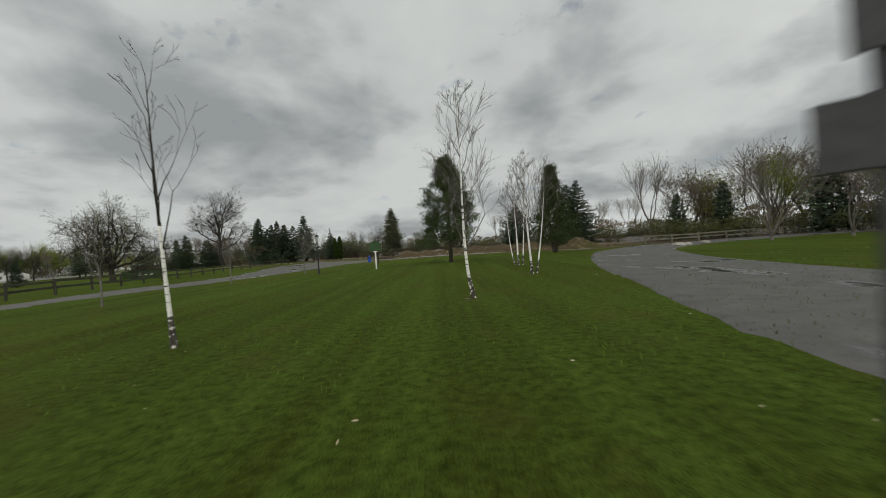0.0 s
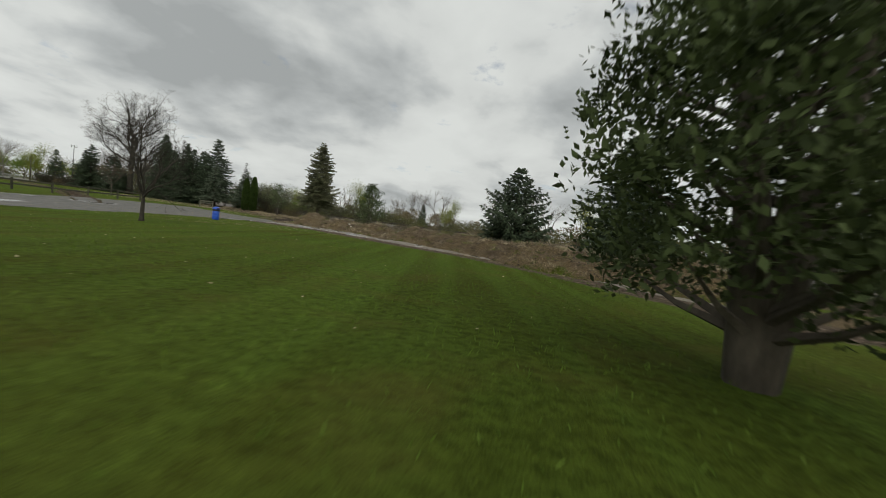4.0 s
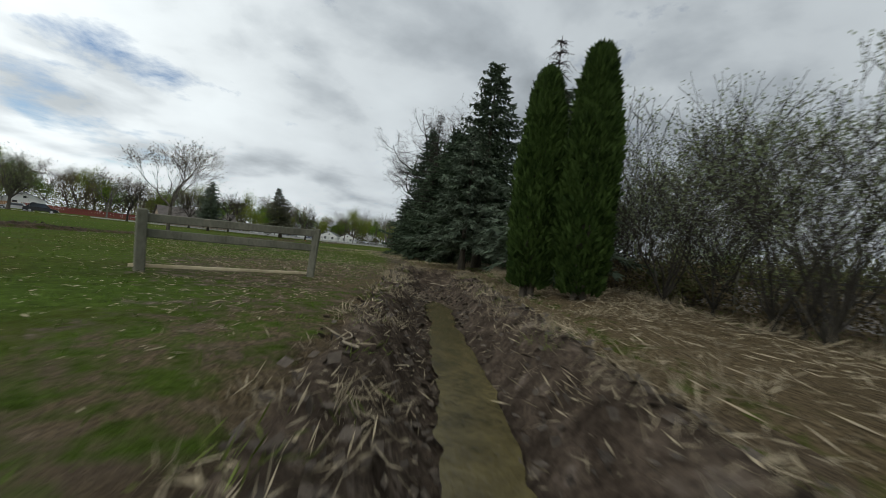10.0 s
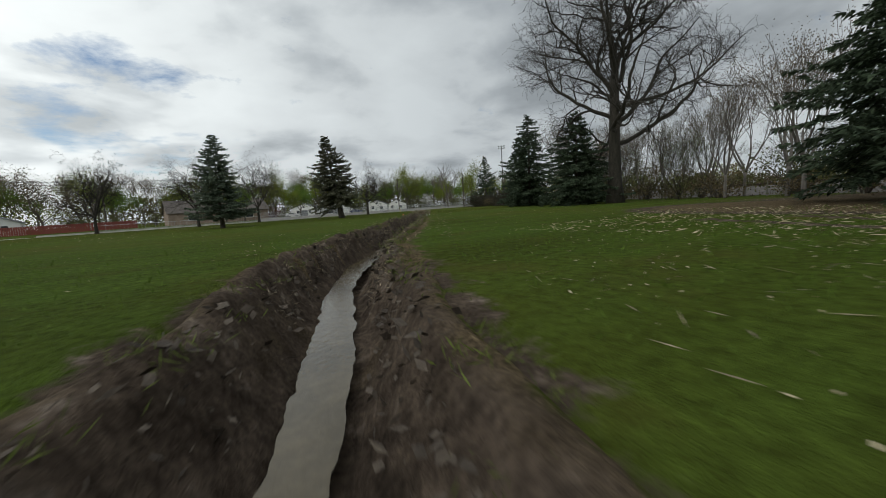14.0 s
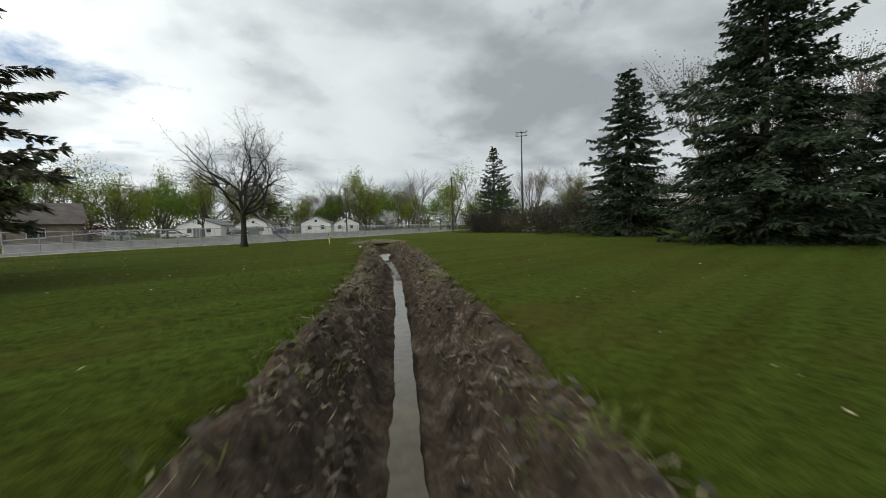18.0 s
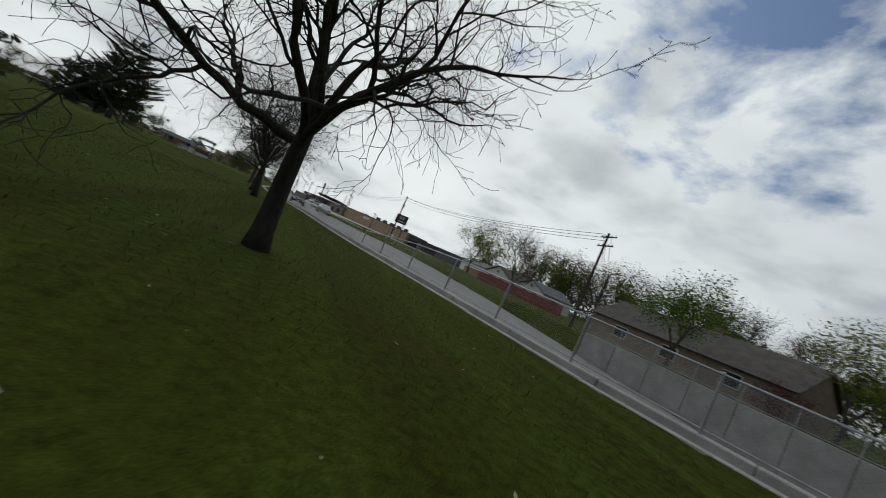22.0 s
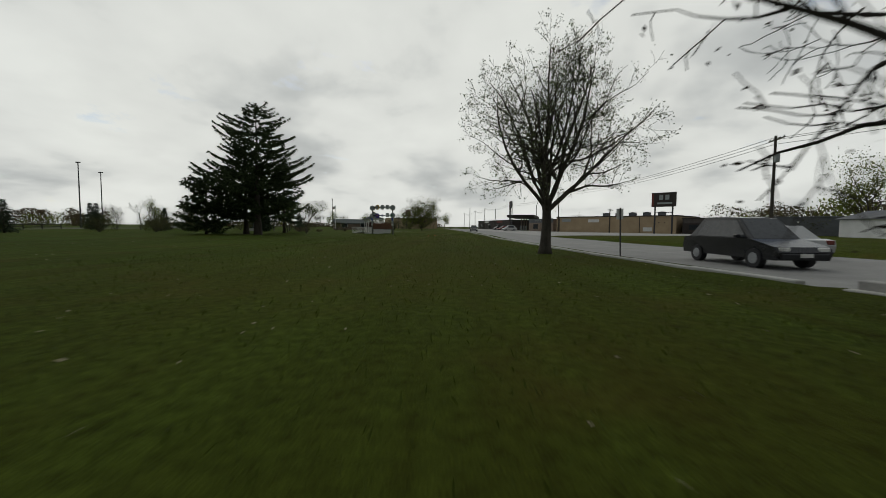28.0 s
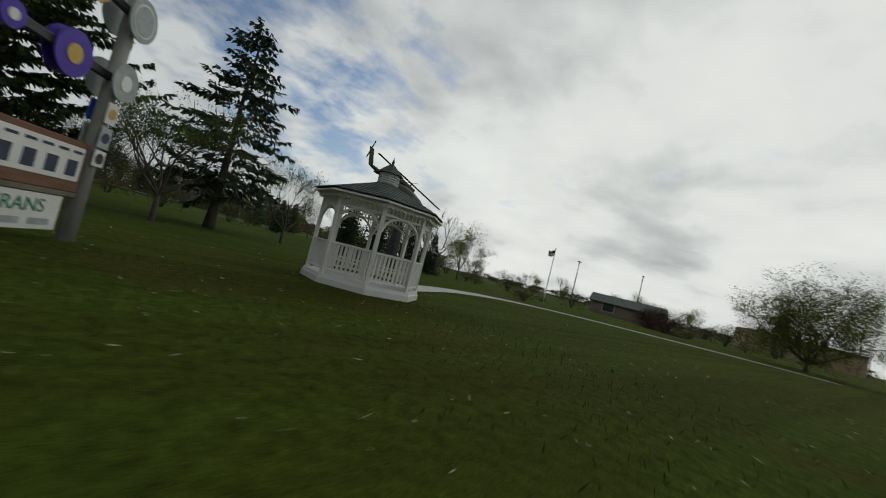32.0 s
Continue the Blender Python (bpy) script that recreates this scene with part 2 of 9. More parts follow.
def grass_material():
    m = bpy.data.materials.new("grass")
    m.use_nodes = True
    tr = m.node_tree
    bsdf = tr.nodes["Principled BSDF"]
    co = tr.nodes.new("ShaderNodeTexCoord")

    def noise_at(scale, detail, stretch=(1, 1, 1), turn=0.0):
        mp = tr.nodes.new("ShaderNodeMapping")
        mp.inputs["Scale"].default_value = stretch
        mp.inputs["Rotation"].default_value = (0, 0, radians(turn))
        wire(tr, co.outputs["Object"], mp.inputs[0])
        n = tr.nodes.new("ShaderNodeTexNoise")
        n.inputs["Scale"].default_value, n.inputs["Detail"].default_value = scale, detail
        n.inputs["Roughness"].default_value = 0.6
        wire(tr, mp.outputs[0], n.inputs["Vector"])
        return n.outputs["Fac"]

    def ramp_of(v, stops):
        r = tr.nodes.new("ShaderNodeValToRGB")
        for k, (p, c) in enumerate(stops):
            e = r.color_ramp.elements[k] if k < 2 else r.color_ramp.elements.new(p)
            e.position, e.color = p, (*c, 1)
        wire(tr, v, r.inputs[0])
        return r.outputs[0]

    def mixed(fac, a, b, kind="MIX"):
        x = tr.nodes.new("ShaderNodeMix")
        x.data_type, x.blend_type = "RGBA", kind
        if isinstance(fac, float):
            x.inputs[0].default_value = fac
        else:
            wire(tr, fac, x.inputs[0])
        for k, v in ((6, a), (7, b)):
            if isinstance(v, tuple):
                x.inputs[k].default_value = (*v, 1)
            else:
                wire(tr, v, x.inputs[k])
        return x.outputs[2]

    patch = noise_at(0.14, 5.0)
    base = ramp_of(patch, ((0.32, (0.045, 0.057, 0.008)), (0.68, (0.052, 0.082, 0.012))))
    # mown lanes: long soft streaks along the lawn
    lanes = noise_at(1.1, 2.0, (1.0, 0.035, 1.0), 6.0)
    base = mixed(ramp_of(lanes, ((0.40, (0, 0, 0)), (0.62, (0.58, 0.58, 0.58)))), base, (0.070, 0.118, 0.017))
    tuft = noise_at(7.0, 6.0)
    base = mixed(0.8, base, ramp_of(tuft, ((0.30, (0.45, 0.45, 0.45)), (0.70, (1.45, 1.45, 1.45)))), "MULTIPLY")
    blade = noise_at(55.0, 4.0)
    base = mixed(0.72, base, ramp_of(blade, ((0.30, (0.35, 0.35, 0.35)), (0.70, (1.6, 1.6, 1.6)))), "MULTIPLY")
    worn = noise_at(0.45, 7.0)
    base = mixed(ramp_of(worn, ((0.53, (0, 0, 0)), (0.74, (0.6, 0.6, 0.6)))), base, (0.078, 0.066, 0.018))
    broad = noise_at(0.075, 4.0)
    base = mixed(ramp_of(broad, ((0.46, (0, 0, 0)), (0.66, (0.30, 0.30, 0.30)))), base, (0.088, 0.080, 0.016))
    # lawn by the main road is tinted darker and more olive than by the drive
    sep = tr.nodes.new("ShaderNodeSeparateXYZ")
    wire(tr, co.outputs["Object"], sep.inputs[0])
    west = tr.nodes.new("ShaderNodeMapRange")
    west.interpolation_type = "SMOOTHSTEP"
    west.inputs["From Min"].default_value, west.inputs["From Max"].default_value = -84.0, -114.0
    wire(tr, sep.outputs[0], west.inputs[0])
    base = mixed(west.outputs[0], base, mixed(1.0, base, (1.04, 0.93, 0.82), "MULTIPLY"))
    # bare earth and straw take over where the ground has been dug, driven on or shaded out
    def weight(name):
        n = tr.nodes.new("ShaderNodeAttribute")
        n.attribute_name = name
        return n.outputs["Fac"]

    def sums(a, k, b):
        n = tr.nodes.new("ShaderNodeMath")
        n.operation = "MULTIPLY_ADD"
        wire(tr, a, n.inputs[0])
        n.inputs[1].default_value = k
        if isinstance(b, float):
            n.inputs[2].default_value = b
        else:
            wire(tr, b, n.inputs[2])
        return n.outputs[0]

    grain, lump, big = noise_at(16.0, 8.0), noise_at(2.6, 6.0), noise_at(0.7, 4.0)
    soil = ramp_of(lump, ((0.30, (0.032, 0.024, 0.018)), (0.58, (0.095, 0.073, 0.055)), (0.72, (0.190, 0.155, 0.125))))
    soil = mixed(0.8, soil, ramp_of(grain, ((0.32, (0.45, 0.45, 0.45)), (0.68, (1.5, 1.5, 1.5)))), "MULTIPLY")
    fibre = noise_at(30.0, 5.0)
    thatch = ramp_of(fibre, ((0.34, (0.034, 0.027, 0.017)), (0.52, (0.108, 0.081, 0.046)), (0.70, (0.225, 0.172, 0.104))))
    straw_mask = ramp_of(sums(big, 0.9, sums(weight("straw"), 1.0, -0.45)), ((0.30, (0, 0, 0)), (0.62, (1, 1, 1))))
    soil = mixed(straw_mask, soil, thatch)
    edge = sums(lump, 0.9, sums(tuft, 0.7, sums(weight("bare"), 1.0, -0.80)))
    mask = ramp_of(edge, ((0.40, (0, 0, 0)), (0.62, (1, 1, 1))))
    base = mixed(mask, base, soil)
    wire(tr, base, bsdf.inputs["Base Color"])
    bsdf.inputs["Roughness"].default_value = 0.95
    bsdf.inputs["Specular IOR Level"].default_value = 0.03
    bp = tr.nodes.new("ShaderNodeBump")
    bp.inputs["Strength"].default_value, bp.inputs["Distance"].default_value = 0.8, 0.06
    hb = sums(grain, 0.8, blade)
    wire(tr, hb, bp.inputs["Height"])
    wire(tr, bp.outputs[0], bsdf.inputs["Normal"])
    MATS["grass"] = m
    return m


def wet_material(name, dry_low, dry_high, wet, scale, level, turn=0.0, soft=0.03):
    """Bare ground or asphalt with standing water in its hollows."""
    m = material(name, dry_low, dry_high, scale=1.4, rough=0.75, bump=0.5, fine=24.0)
    tr = m.node_tree
    bsdf = tr.nodes["Principled BSDF"]
    co = tr.nodes.new("ShaderNodeTexCoord")
    mp = tr.nodes.new("ShaderNodeMapping")
    mp.inputs["Rotation"].default_value = (0, 0, radians(turn))
    mp.inputs["Scale"].default_value = (1.0, 0.45, 1.0)
    wire(tr, co.outputs["Object"], mp.inputs[0])
    n = tr.nodes.new("ShaderNodeTexNoise")
    n.inputs["Scale"].default_value, n.inputs["Detail"].default_value = scale, 5.0
    wire(tr, mp.outputs[0], n.inputs["Vector"])
    r = tr.nodes.new("ShaderNodeValToRGB")
    r.color_ramp.elements[0].position, r.color_ramp.elements[1].position = level - soft, level + soft
    wire(tr, n.outputs["Fac"], r.inputs[0])
    old = bsdf.inputs["Base Color"].links[0].from_socket
    mx = tr.nodes.new("ShaderNodeMix")
    mx.data_type = "RGBA"
    wire(tr, r.outputs[0], mx.inputs[0]), wire(tr, old, mx.inputs[6])
    mx.inputs[7].default_value = (*wet, 1)
    wire(tr, mx.outputs[2], bsdf.inputs["Base Color"])
    rr = tr.nodes.new("ShaderNodeMapRange")
    rr.inputs["To Min"].default_value, rr.inputs["To Max"].default_value = 0.75, 0.06
    wire(tr, r.outputs[0], rr.inputs[0])
    wire(tr, rr.outputs[0], bsdf.inputs["Roughness"])
    bsdf.inputs["Specular IOR Level"].default_value = 0.45
    bp = [x for x in tr.nodes if x.type == "BUMP"][0]
    rb = tr.nodes.new("ShaderNodeMapRange")
    rb.inputs["To Min"].default_value, rb.inputs["To Max"].default_value = 0.5, 0.02
    wire(tr, r.outputs[0], rb.inputs[0])
    wire(tr, rb.outputs[0], bp.inputs["Strength"])
    return m


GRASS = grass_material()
ASPHALT = wet_material("asphalt", (0.040, 0.038, 0.037), (0.090, 0.086, 0.083), (0.04, 0.042, 0.046), 0.5, 0.62, 20)
GRAVEL_LOT = wet_material("gravel_lot", (0.038, 0.036, 0.034), (0.110, 0.105, 0.096), (0.075, 0.075, 0.07), 0.30, 0.64, 30)
ROAD = material("road_concrete", (0.20, 0.195, 0.185), (0.30, 0.295, 0.28), 0.6, 0.8, 0.2, 30)
MUD = wet_material("mud", (0.075, 0.064, 0.052), (0.175, 0.155, 0.130), (0.15, 0.138, 0.120), 0.55, 0.53, 45)
SOIL = material("soil", (0.030, 0.024, 0.019), (0.110, 0.089, 0.069), 1.6, 0.9, 0.9, 18, fleck=(0.17, 0.14, 0.10), fleck_at=0.68)
WET_SOIL = material("wet_soil", (0.013, 0.010, 0.008), (0.042, 0.033, 0.027), 1.3, 0.9, 0.9, 14, spec=0.06, fleck=(0.12, 0.095, 0.07), fleck_at=0.70)
WATER = material("ditch_water", (0.040, 0.032, 0.018), (0.110, 0.088, 0.052), 0.9, 0.09, 0.25, 7, spec=0.42)
WATER_GREEN = material("ditch_water_algae", (0.034, 0.028, 0.012), (0.110, 0.090, 0.038), 1.6, 0.22, 0.5, 9, spec=0.3)
REED = material("dry_reed", (0.060, 0.046, 0.030), (0.44, 0.37, 0.25), 2.0, 0.85, 0.0, 9)
DRY_LEAF = material("dry_leaf", (0.24, 0.19, 0.11), (0.55, 0.48, 0.33), 0.7, 0.8, 0.0, 5)
WOOD_PALE = material("weathered_timber", (0.16, 0.155, 0.14), (0.36, 0.35, 0.32), 3.0, 0.9, 0.5, 14, stretch=(1, 1, 0.2))
BARK = material("bark", (0.034, 0.029, 0.023), (0.110, 0.095, 0.076), 3.0, 0.95, 0.8, 14, stretch=(1, 1, 0.3))
BARK_DARK = material("dark_bark", (0.015, 0.0135, 0.010), (0.050, 0.044, 0.034), 3.0, 0.95, 0.8, 14, stretch=(1, 1, 0.3))
BARK_GREY = material("bark_grey", (0.07, 0.063, 0.055), (0.18, 0.165, 0.145), 3.0, 0.95, 0.8, 14, stretch=(1, 1, 0.3))
BIRCH = material("birch_bark", (0.52, 0.51, 0.47), (0.74, 0.73, 0.70), 4.0, 0.8, 0.3, 9, stretch=(0.5, 0.5, 3.0), fleck=(0.03, 0.028, 0.025), fleck_at=0.60)
BIRCH_TWIG = material("birch_twig", (0.06, 0.053, 0.048), (0.16, 0.145, 0.13), 3.0, 0.9, 0.0, 9)
SPRUCE = leafy("spruce_needles", (0.024, 0.036, 0.022), (0.088, 0.120, 0.072))
SPRUCE_BLUE = leafy("blue_spruce_needles", (0.044, 0.060, 0.040), (0.165, 0.205, 0.145))
SPRUCE_OLIVE = leafy("olive_spruce_needles", (0.055, 0.062, 0.034), (0.225, 0.235, 0.140))
SPRUCE_BROWN = leafy("brownish_spruce_needles", (0.044, 0.046, 0.029), (0.150, 0.152, 0.098))
JUNIPER = leafy("juniper_foliage", (0.024, 0.034, 0.014), (0.080, 0.108, 0.042))
PINE = leafy("pine_needles", (0.028, 0.042, 0.019), (0.092, 0.126, 0.054))
ARBOR = leafy("arborvitae_foliage", (0.018, 0.035, 0.008), (0.060, 0.098, 0.024))
SPRING = leafy("spring_leaves", (0.075, 0.095, 0.012), (0.23, 0.27, 0.045))
SPRING_GREEN = leafy("fresh_leaves", (0.050, 0.095, 0.012), (0.16, 0.25, 0.040))
BUDS = leafy("brown_buds", (0.060, 0.048, 0.026), (0.17, 0.135, 0.075))
POD = leafy("dry_pods", (0.022, 0.016, 0.011), (0.075, 0.055, 0.036))
BLOSSOM = leafy("white_blossom", (0.45, 0.45, 0.42), (0.75, 0.75, 0.72))
REDLEAF = leafy("red_leaves", (0.045, 0.010, 0.012), (0.12, 0.025, 0.03))
BRUSH = leafy("brush_leaves", (0.045, 0.050, 0.018), (0.13, 0.135, 0.052))
PALE_LEAF = leafy("pale_new_leaves", (0.10, 0.125, 0.055), (0.22, 0.26, 0.13))
WOOD_OLD = material("weathered_wood", (0.062, 0.066, 0.047), (0.17, 0.162, 0.125), 2.0, 0.9, 0.5, 20, per_object=0.2, stretch=(1, 1, 0.4))
FENCE_WOOD = material("dark_mossy_wood", (0.016, 0.018, 0.011), (0.055, 0.054, 0.036), 2.0, 0.9, 0.5, 20, per_object=0.2, stretch=(1, 1, 0.4))
WHITE_PAINT = material("white_paint", (0.62, 0.61, 0.57), (0.76, 0.75, 0.71), 1.5, 0.55, 0.08, 18, per_object=0.12)
SHINGLE = material("grey_shingle", (0.045, 0.055, 0.052), (0.105, 0.12, 0.115), 2.0, 0.9, 0.4, 30)
ROOF_BROWN = material("brown_shingle", (0.055, 0.047, 0.042), (0.12, 0.105, 0.095), 1.0, 0.9, 0.4, 20)
BLUE = material("blue_plastic", (0.012, 0.055, 0.33), (0.02, 0.09, 0.46), 2.0, 0.4, 0.05, 12)
BLACK = material("black_plastic", (0.012, 0.012, 0.013), (0.03, 0.03, 0.032), 2.0, 0.5, 0.05, 12)
STEEL = material("galvanised_steel", (0.28, 0.29, 0.30), (0.46, 0.47, 0.48), 3.0, 0.45, 0.05, 20, metal=0.7)
DARK_STEEL = material("dark_steel", (0.03, 0.03, 0.032), (0.08, 0.08, 0.085), 3.0, 0.5, 0.05, 20, metal=0.4)
RUST = material("rusty_rail", (0.026, 0.018, 0.014), (0.075, 0.050, 0.036), 3.0, 0.8, 0.2, 20)
CONCRETE = material("concrete", (0.25, 0.24, 0.225), (0.43, 0.415, 0.39), 0.9, 0.85, 0.25, 22)
KERB = material("kerb_concrete", (0.34, 0.33, 0.30), (0.52, 0.51, 0.47), 1.0, 0.85, 0.25, 22)
STONE = material("stone", (0.18, 0.17, 0.15), (0.42, 0.40, 0.36), 1.5, 0.85, 0.4, 14)
BALLAST = material("ballast", (0.075, 0.066, 0.060), (0.19, 0.175, 0.165), 2.5, 0.95, 0.9, 14)
WHITE_WALL = material("white_siding", (0.58, 0.58, 0.56), (0.72, 0.72, 0.70), 0.6, 0.7, 0.1, 8)
BRICK = material("brick_wall", (0.17, 0.125, 0.095), (0.30, 0.235, 0.185), 1.2, 0.9, 0.3, 20)
TAN_WALL = material("tan_wall", (0.36, 0.265, 0.16), (0.47, 0.36, 0.225), 0.5, 0.85, 0.15, 16)
BROWN_WALL = material("brown_wall", (0.030, 0.024, 0.021), (0.070, 0.057, 0.050), 0.6, 0.85, 0.2, 16)
GREY_WALL = material("grey_wall", (0.10, 0.105, 0.11), (0.17, 0.175, 0.18), 0.6, 0.85, 0.1, 16)
RED_FENCE = material("red_fence_wood", (0.14, 0.035, 0.028), (0.23, 0.065, 0.05), 1.2, 0.85, 0.2, 16)
BROWN_PLANK = material("brown_fence_wood", (0.20, 0.11, 0.055), (0.32, 0.19, 0.10), 1.2, 0.85, 0.2, 16)
WINDOW = material("window_glass", (0.02, 0.024, 0.028), (0.05, 0.055, 0.06), 0.5, 0.06, 0.0, 6, spec=0.6)
OLIVE = material("olive_drab", (0.028, 0.035, 0.018), (0.065, 0.075, 0.042), 1.0, 0.5, 0.1, 12)
GREEN_SIGN = material("green_enamel", (0.024, 0.048, 0.013), (0.035, 0.066, 0.019), 1.0, 0.45, 0.05, 14)
YELLOW = material("yellow_plastic", (0.50, 0.44, 0.10), (0.66, 0.60, 0.18), 2.0, 0.5, 0.05, 12)
ORANGE = material("orange_film", (0.62, 0.12, 0.05), (0.80, 0.20, 0.10), 2.0, 0.6, 0.05, 12)
PURPLE = material("purple_paint", (0.055, 0.025, 0.28), (0.09, 0.045, 0.40), 2.0, 0.5, 0.05, 12)
GOLD = material("gold_paint", (0.48, 0.30, 0.06), (0.66, 0.46, 0.13), 2.0, 0.5, 0.05, 12)
GREY_DISC = material("grey_painted_metal", (0.26, 0.29, 0.28), (0.40, 0.43, 0.42), 3.0, 0.55, 0.05, 12)
INK = material("dark_lettering", (0.03, 0.035, 0.06), (0.06, 0.07, 0.11), 2.0, 0.6, 0.0, 12)
INK_GREEN = material("green_lettering", (0.02, 0.16, 0.09), (0.03, 0.22, 0.12), 2.0, 0.6, 0.0, 12)
SIGN_BROWN = material("brown_stained_wood", (0.13, 0.065, 0.038), (0.22, 0.115, 0.07), 2.0, 0.7, 0.15, 14, stretch=(1, 1, 4))
PIPE = material("black_pipe", (0.012, 0.012, 0.012), (0.028, 0.027, 0.026), 2.0, 0.6, 0.1, 12)

# ---- mesh helpers ----
class Soup:
    """Vertices and faces gathered for one mesh."""

    def __init__(self):
        self.v, self.f = [], []

    def add(self, verts, faces):
        n = len(self.v)
        self.v.extend(tuple(p) for p in verts)
        self.f.extend(tuple(i + n for i in q) for q in faces)
        return self

    def block(self, c, s, b=0.01, turn=0.0, m=None):
        """A box with chamfered edges: centre, sizes, chamfer, turn about z in degrees."""
        hx, hy, hz = s[0] / 2, s[1] / 2, s[2] / 2
        b = min(b, hx * 0.45, hy * 0.45, hz * 0.45)
        verts, idx = [], {}
        for x in (-1, 1):
            for y in (-1, 1):
                for z in (-1, 1):
                    for a in range(3):
                        p = [x * (hx - b), y * (hy - b), z * (hz - b)]
                        p[a] = (x * hx, y * hy, z * hz)[a]
                        idx[x, y, z, a] = len(verts)
                        verts.append(p)
        faces = []
        for a in range(3):
            u, w = (a + 1) % 3, (a + 2) % 3
            for s1 in (-1, 1):
                ring = []
                for s2, s3 in ((-1, -1), (1, -1), (1, 1), (-1, 1)):
                    k = [0, 0, 0]
                    k[a], k[u], k[w] = s1, s2, s3
                    ring.append(idx[(*k, a)])
                faces.append(ring if s1 > 0 else ring[::-1])
            for s2 in (-1, 1):
                for s3 in (-1, 1):
                    k1, k2 = [0, 0, 0], [0, 0, 0]
                    k1[a], k2[a] = -1, 1
                    k1[u] = k2[u] = s2
                    k1[w] = k2[w] = s3
                    q = [idx[(*k1, u)], idx[(*k2, u)], idx[(*k2, w)], idx[(*k1, w)]]
                    faces.append(q if s2 * s3 > 0 else q[::-1])
        for x in (-1, 1):
            for y in (-1, 1):
                for z in (-1, 1):
                    q = [idx[x, y, z, 0], idx[x, y, z, 1], idx[x, y, z, 2]]
                    faces.append(q if x * y * z > 0 else q[::-1])
        ca, sa = math.cos(radians(turn)), math.sin(radians(turn))
        out = [Vector((c[0] + p[0] * ca - p[1] * sa, c[1] + p[0] * sa + p[1] * ca, c[2] + p[2])) for p in verts]
        if m is not None:
            out = [m @ p for p in out]
        return self.add(out, faces)

    def tube(self, pts, radii, sides=8, cap=True):
        """A round bar along points."""
        pts = [Vector(p) for p in pts]
        rings, n = [], len(pts)
        for i, p in enumerate(pts):
            d = (pts[min(i + 1, n - 1)] - pts[max(i - 1, 0)]).normalized()
            a = d.cross(Vector((0.13, 0.27, 0.95)) if abs(d.z) < 0.9 else Vector((1, 0.1, 0))).normalized()
            b = d.cross(a)
            rings.append([p + (a * math.cos(t) + b * math.sin(t)) * radii[i] for t in (2 * math.pi * k / sides for k in range(sides))])
        verts = [q for r in rings for q in r]
        faces = []
        for i in range(n - 1):
            for k in range(sides):
                l = (k + 1) % sides
                faces.append((i * sides + k, i * sides + l, (i + 1) * sides + l, (i + 1) * sides + k))
        if cap:
            faces.append(tuple(range(sides))[::-1])
            faces.append(tuple((n - 1) * sides + k for k in range(sides)))
        return self.add(verts, faces)

    def lathe(self, profile, c=(0, 0, 0), sides=20):
        """A turned form about a vertical line: radius, height."""
        verts = [(c[0] + r * math.cos(2 * math.pi * k / sides), c[1] + r * math.sin(2 * math.pi * k / sides), c[2] + z) for r, z in profile for k in range(sides)]
        faces = []
        for i in range(len(profile) - 1):
            for k in range(sides):
                l = (k + 1) % sides
                faces.append((i * sides + k, i * sides + l, (i + 1) * sides + l, (i + 1) * sides + k))
        faces.append(tuple(range(sides))[::-1])
        faces.append(tuple((len(profile) - 1) * sides + k for k in range(sides)))
        return self.add(verts, faces)

    def prism(self, outline, a, b, axis=2):
        """An outline of two coordinates pushed from a to b along the third axis."""
        n = len(outline)

        def put(p, h):
            q = list(p)
            q.insert(axis, h)
            return tuple(q)
        verts = [put(p, a) for p in outline] + [put(p, b) for p in outline]
        faces = [tuple(range(n))[::-1], tuple(range(n, 2 * n))] + [(i, (i + 1) % n, n + (i + 1) % n, n + i) for i in range(n)]
        return self.add(verts, faces)

    def mesh(self, name, mat, smooth=False):
        me = bpy.data.meshes.new(name)
        me.from_pydata(self.v, [], self.f)
        me.materials.append(mat)
        if smooth:
            me.shade_smooth()
        return me


def raw_mesh(name, verts, faces, mat, smooth=False, weights=None):
    me = bpy.data.meshes.new(name)
    verts, faces = np.asarray(verts, np.float32), np.asarray(faces, np.int32)
    me.vertices.add(len(verts))
    me.vertices.foreach_set("co", verts.ravel())
    k = faces.shape[1]
    me.loops.add(faces.size)
    me.loops.foreach_set("vertex_index", faces.ravel())
    me.polygons.add(len(faces))
    me.polygons.foreach_set("loop_start", np.arange(0, faces.size, k, dtype=np.int32))
    me.polygons.foreach_set("loop_total", np.full(len(faces), k, np.int32))
    me.update(calc_edges=True)
    me.materials.append(mat)
    for key, w in (weights or {}).items():
        me.attributes.new(key, "FLOAT", "POINT").data.foreach_set("value", np.asarray(w, np.float32).ravel())
    if smooth:
        me.shade_smooth()
    return me


def thing(name, label, category, m=None, group=""):
    ob = new(name)
    ob.empty_display_size = 0.2
    if m is not None:
        ob.matrix_basis = m
    return tagged(ob, label, category, group)


def part(name, soup, mat, parent, label="", smooth=False):
    me = soup if isinstance(soup, bpy.types.Mesh) else soup.mesh(name, mat, smooth)
    ob = new(name, me)
    ob.parent = parent
    if label:
        tagged(ob, label)
    return ob


def piece(name, mesh, parent, loc, turn=0.0, scale=None):
    """One more object on a shared mesh."""
    ob = new(name, mesh)
    ob.parent = parent
    ob.location = loc
    ob.rotation_euler = (0, 0, radians(turn))
    if scale:
        ob.scale = scale
    return ob


def setting(name, mesh, label, category):
    return tagged(new(name, mesh), label, category, kind="structure")


def stuff(name, mesh, label, category):
    return tagged(new(name, mesh), label, category, kind="stuff")


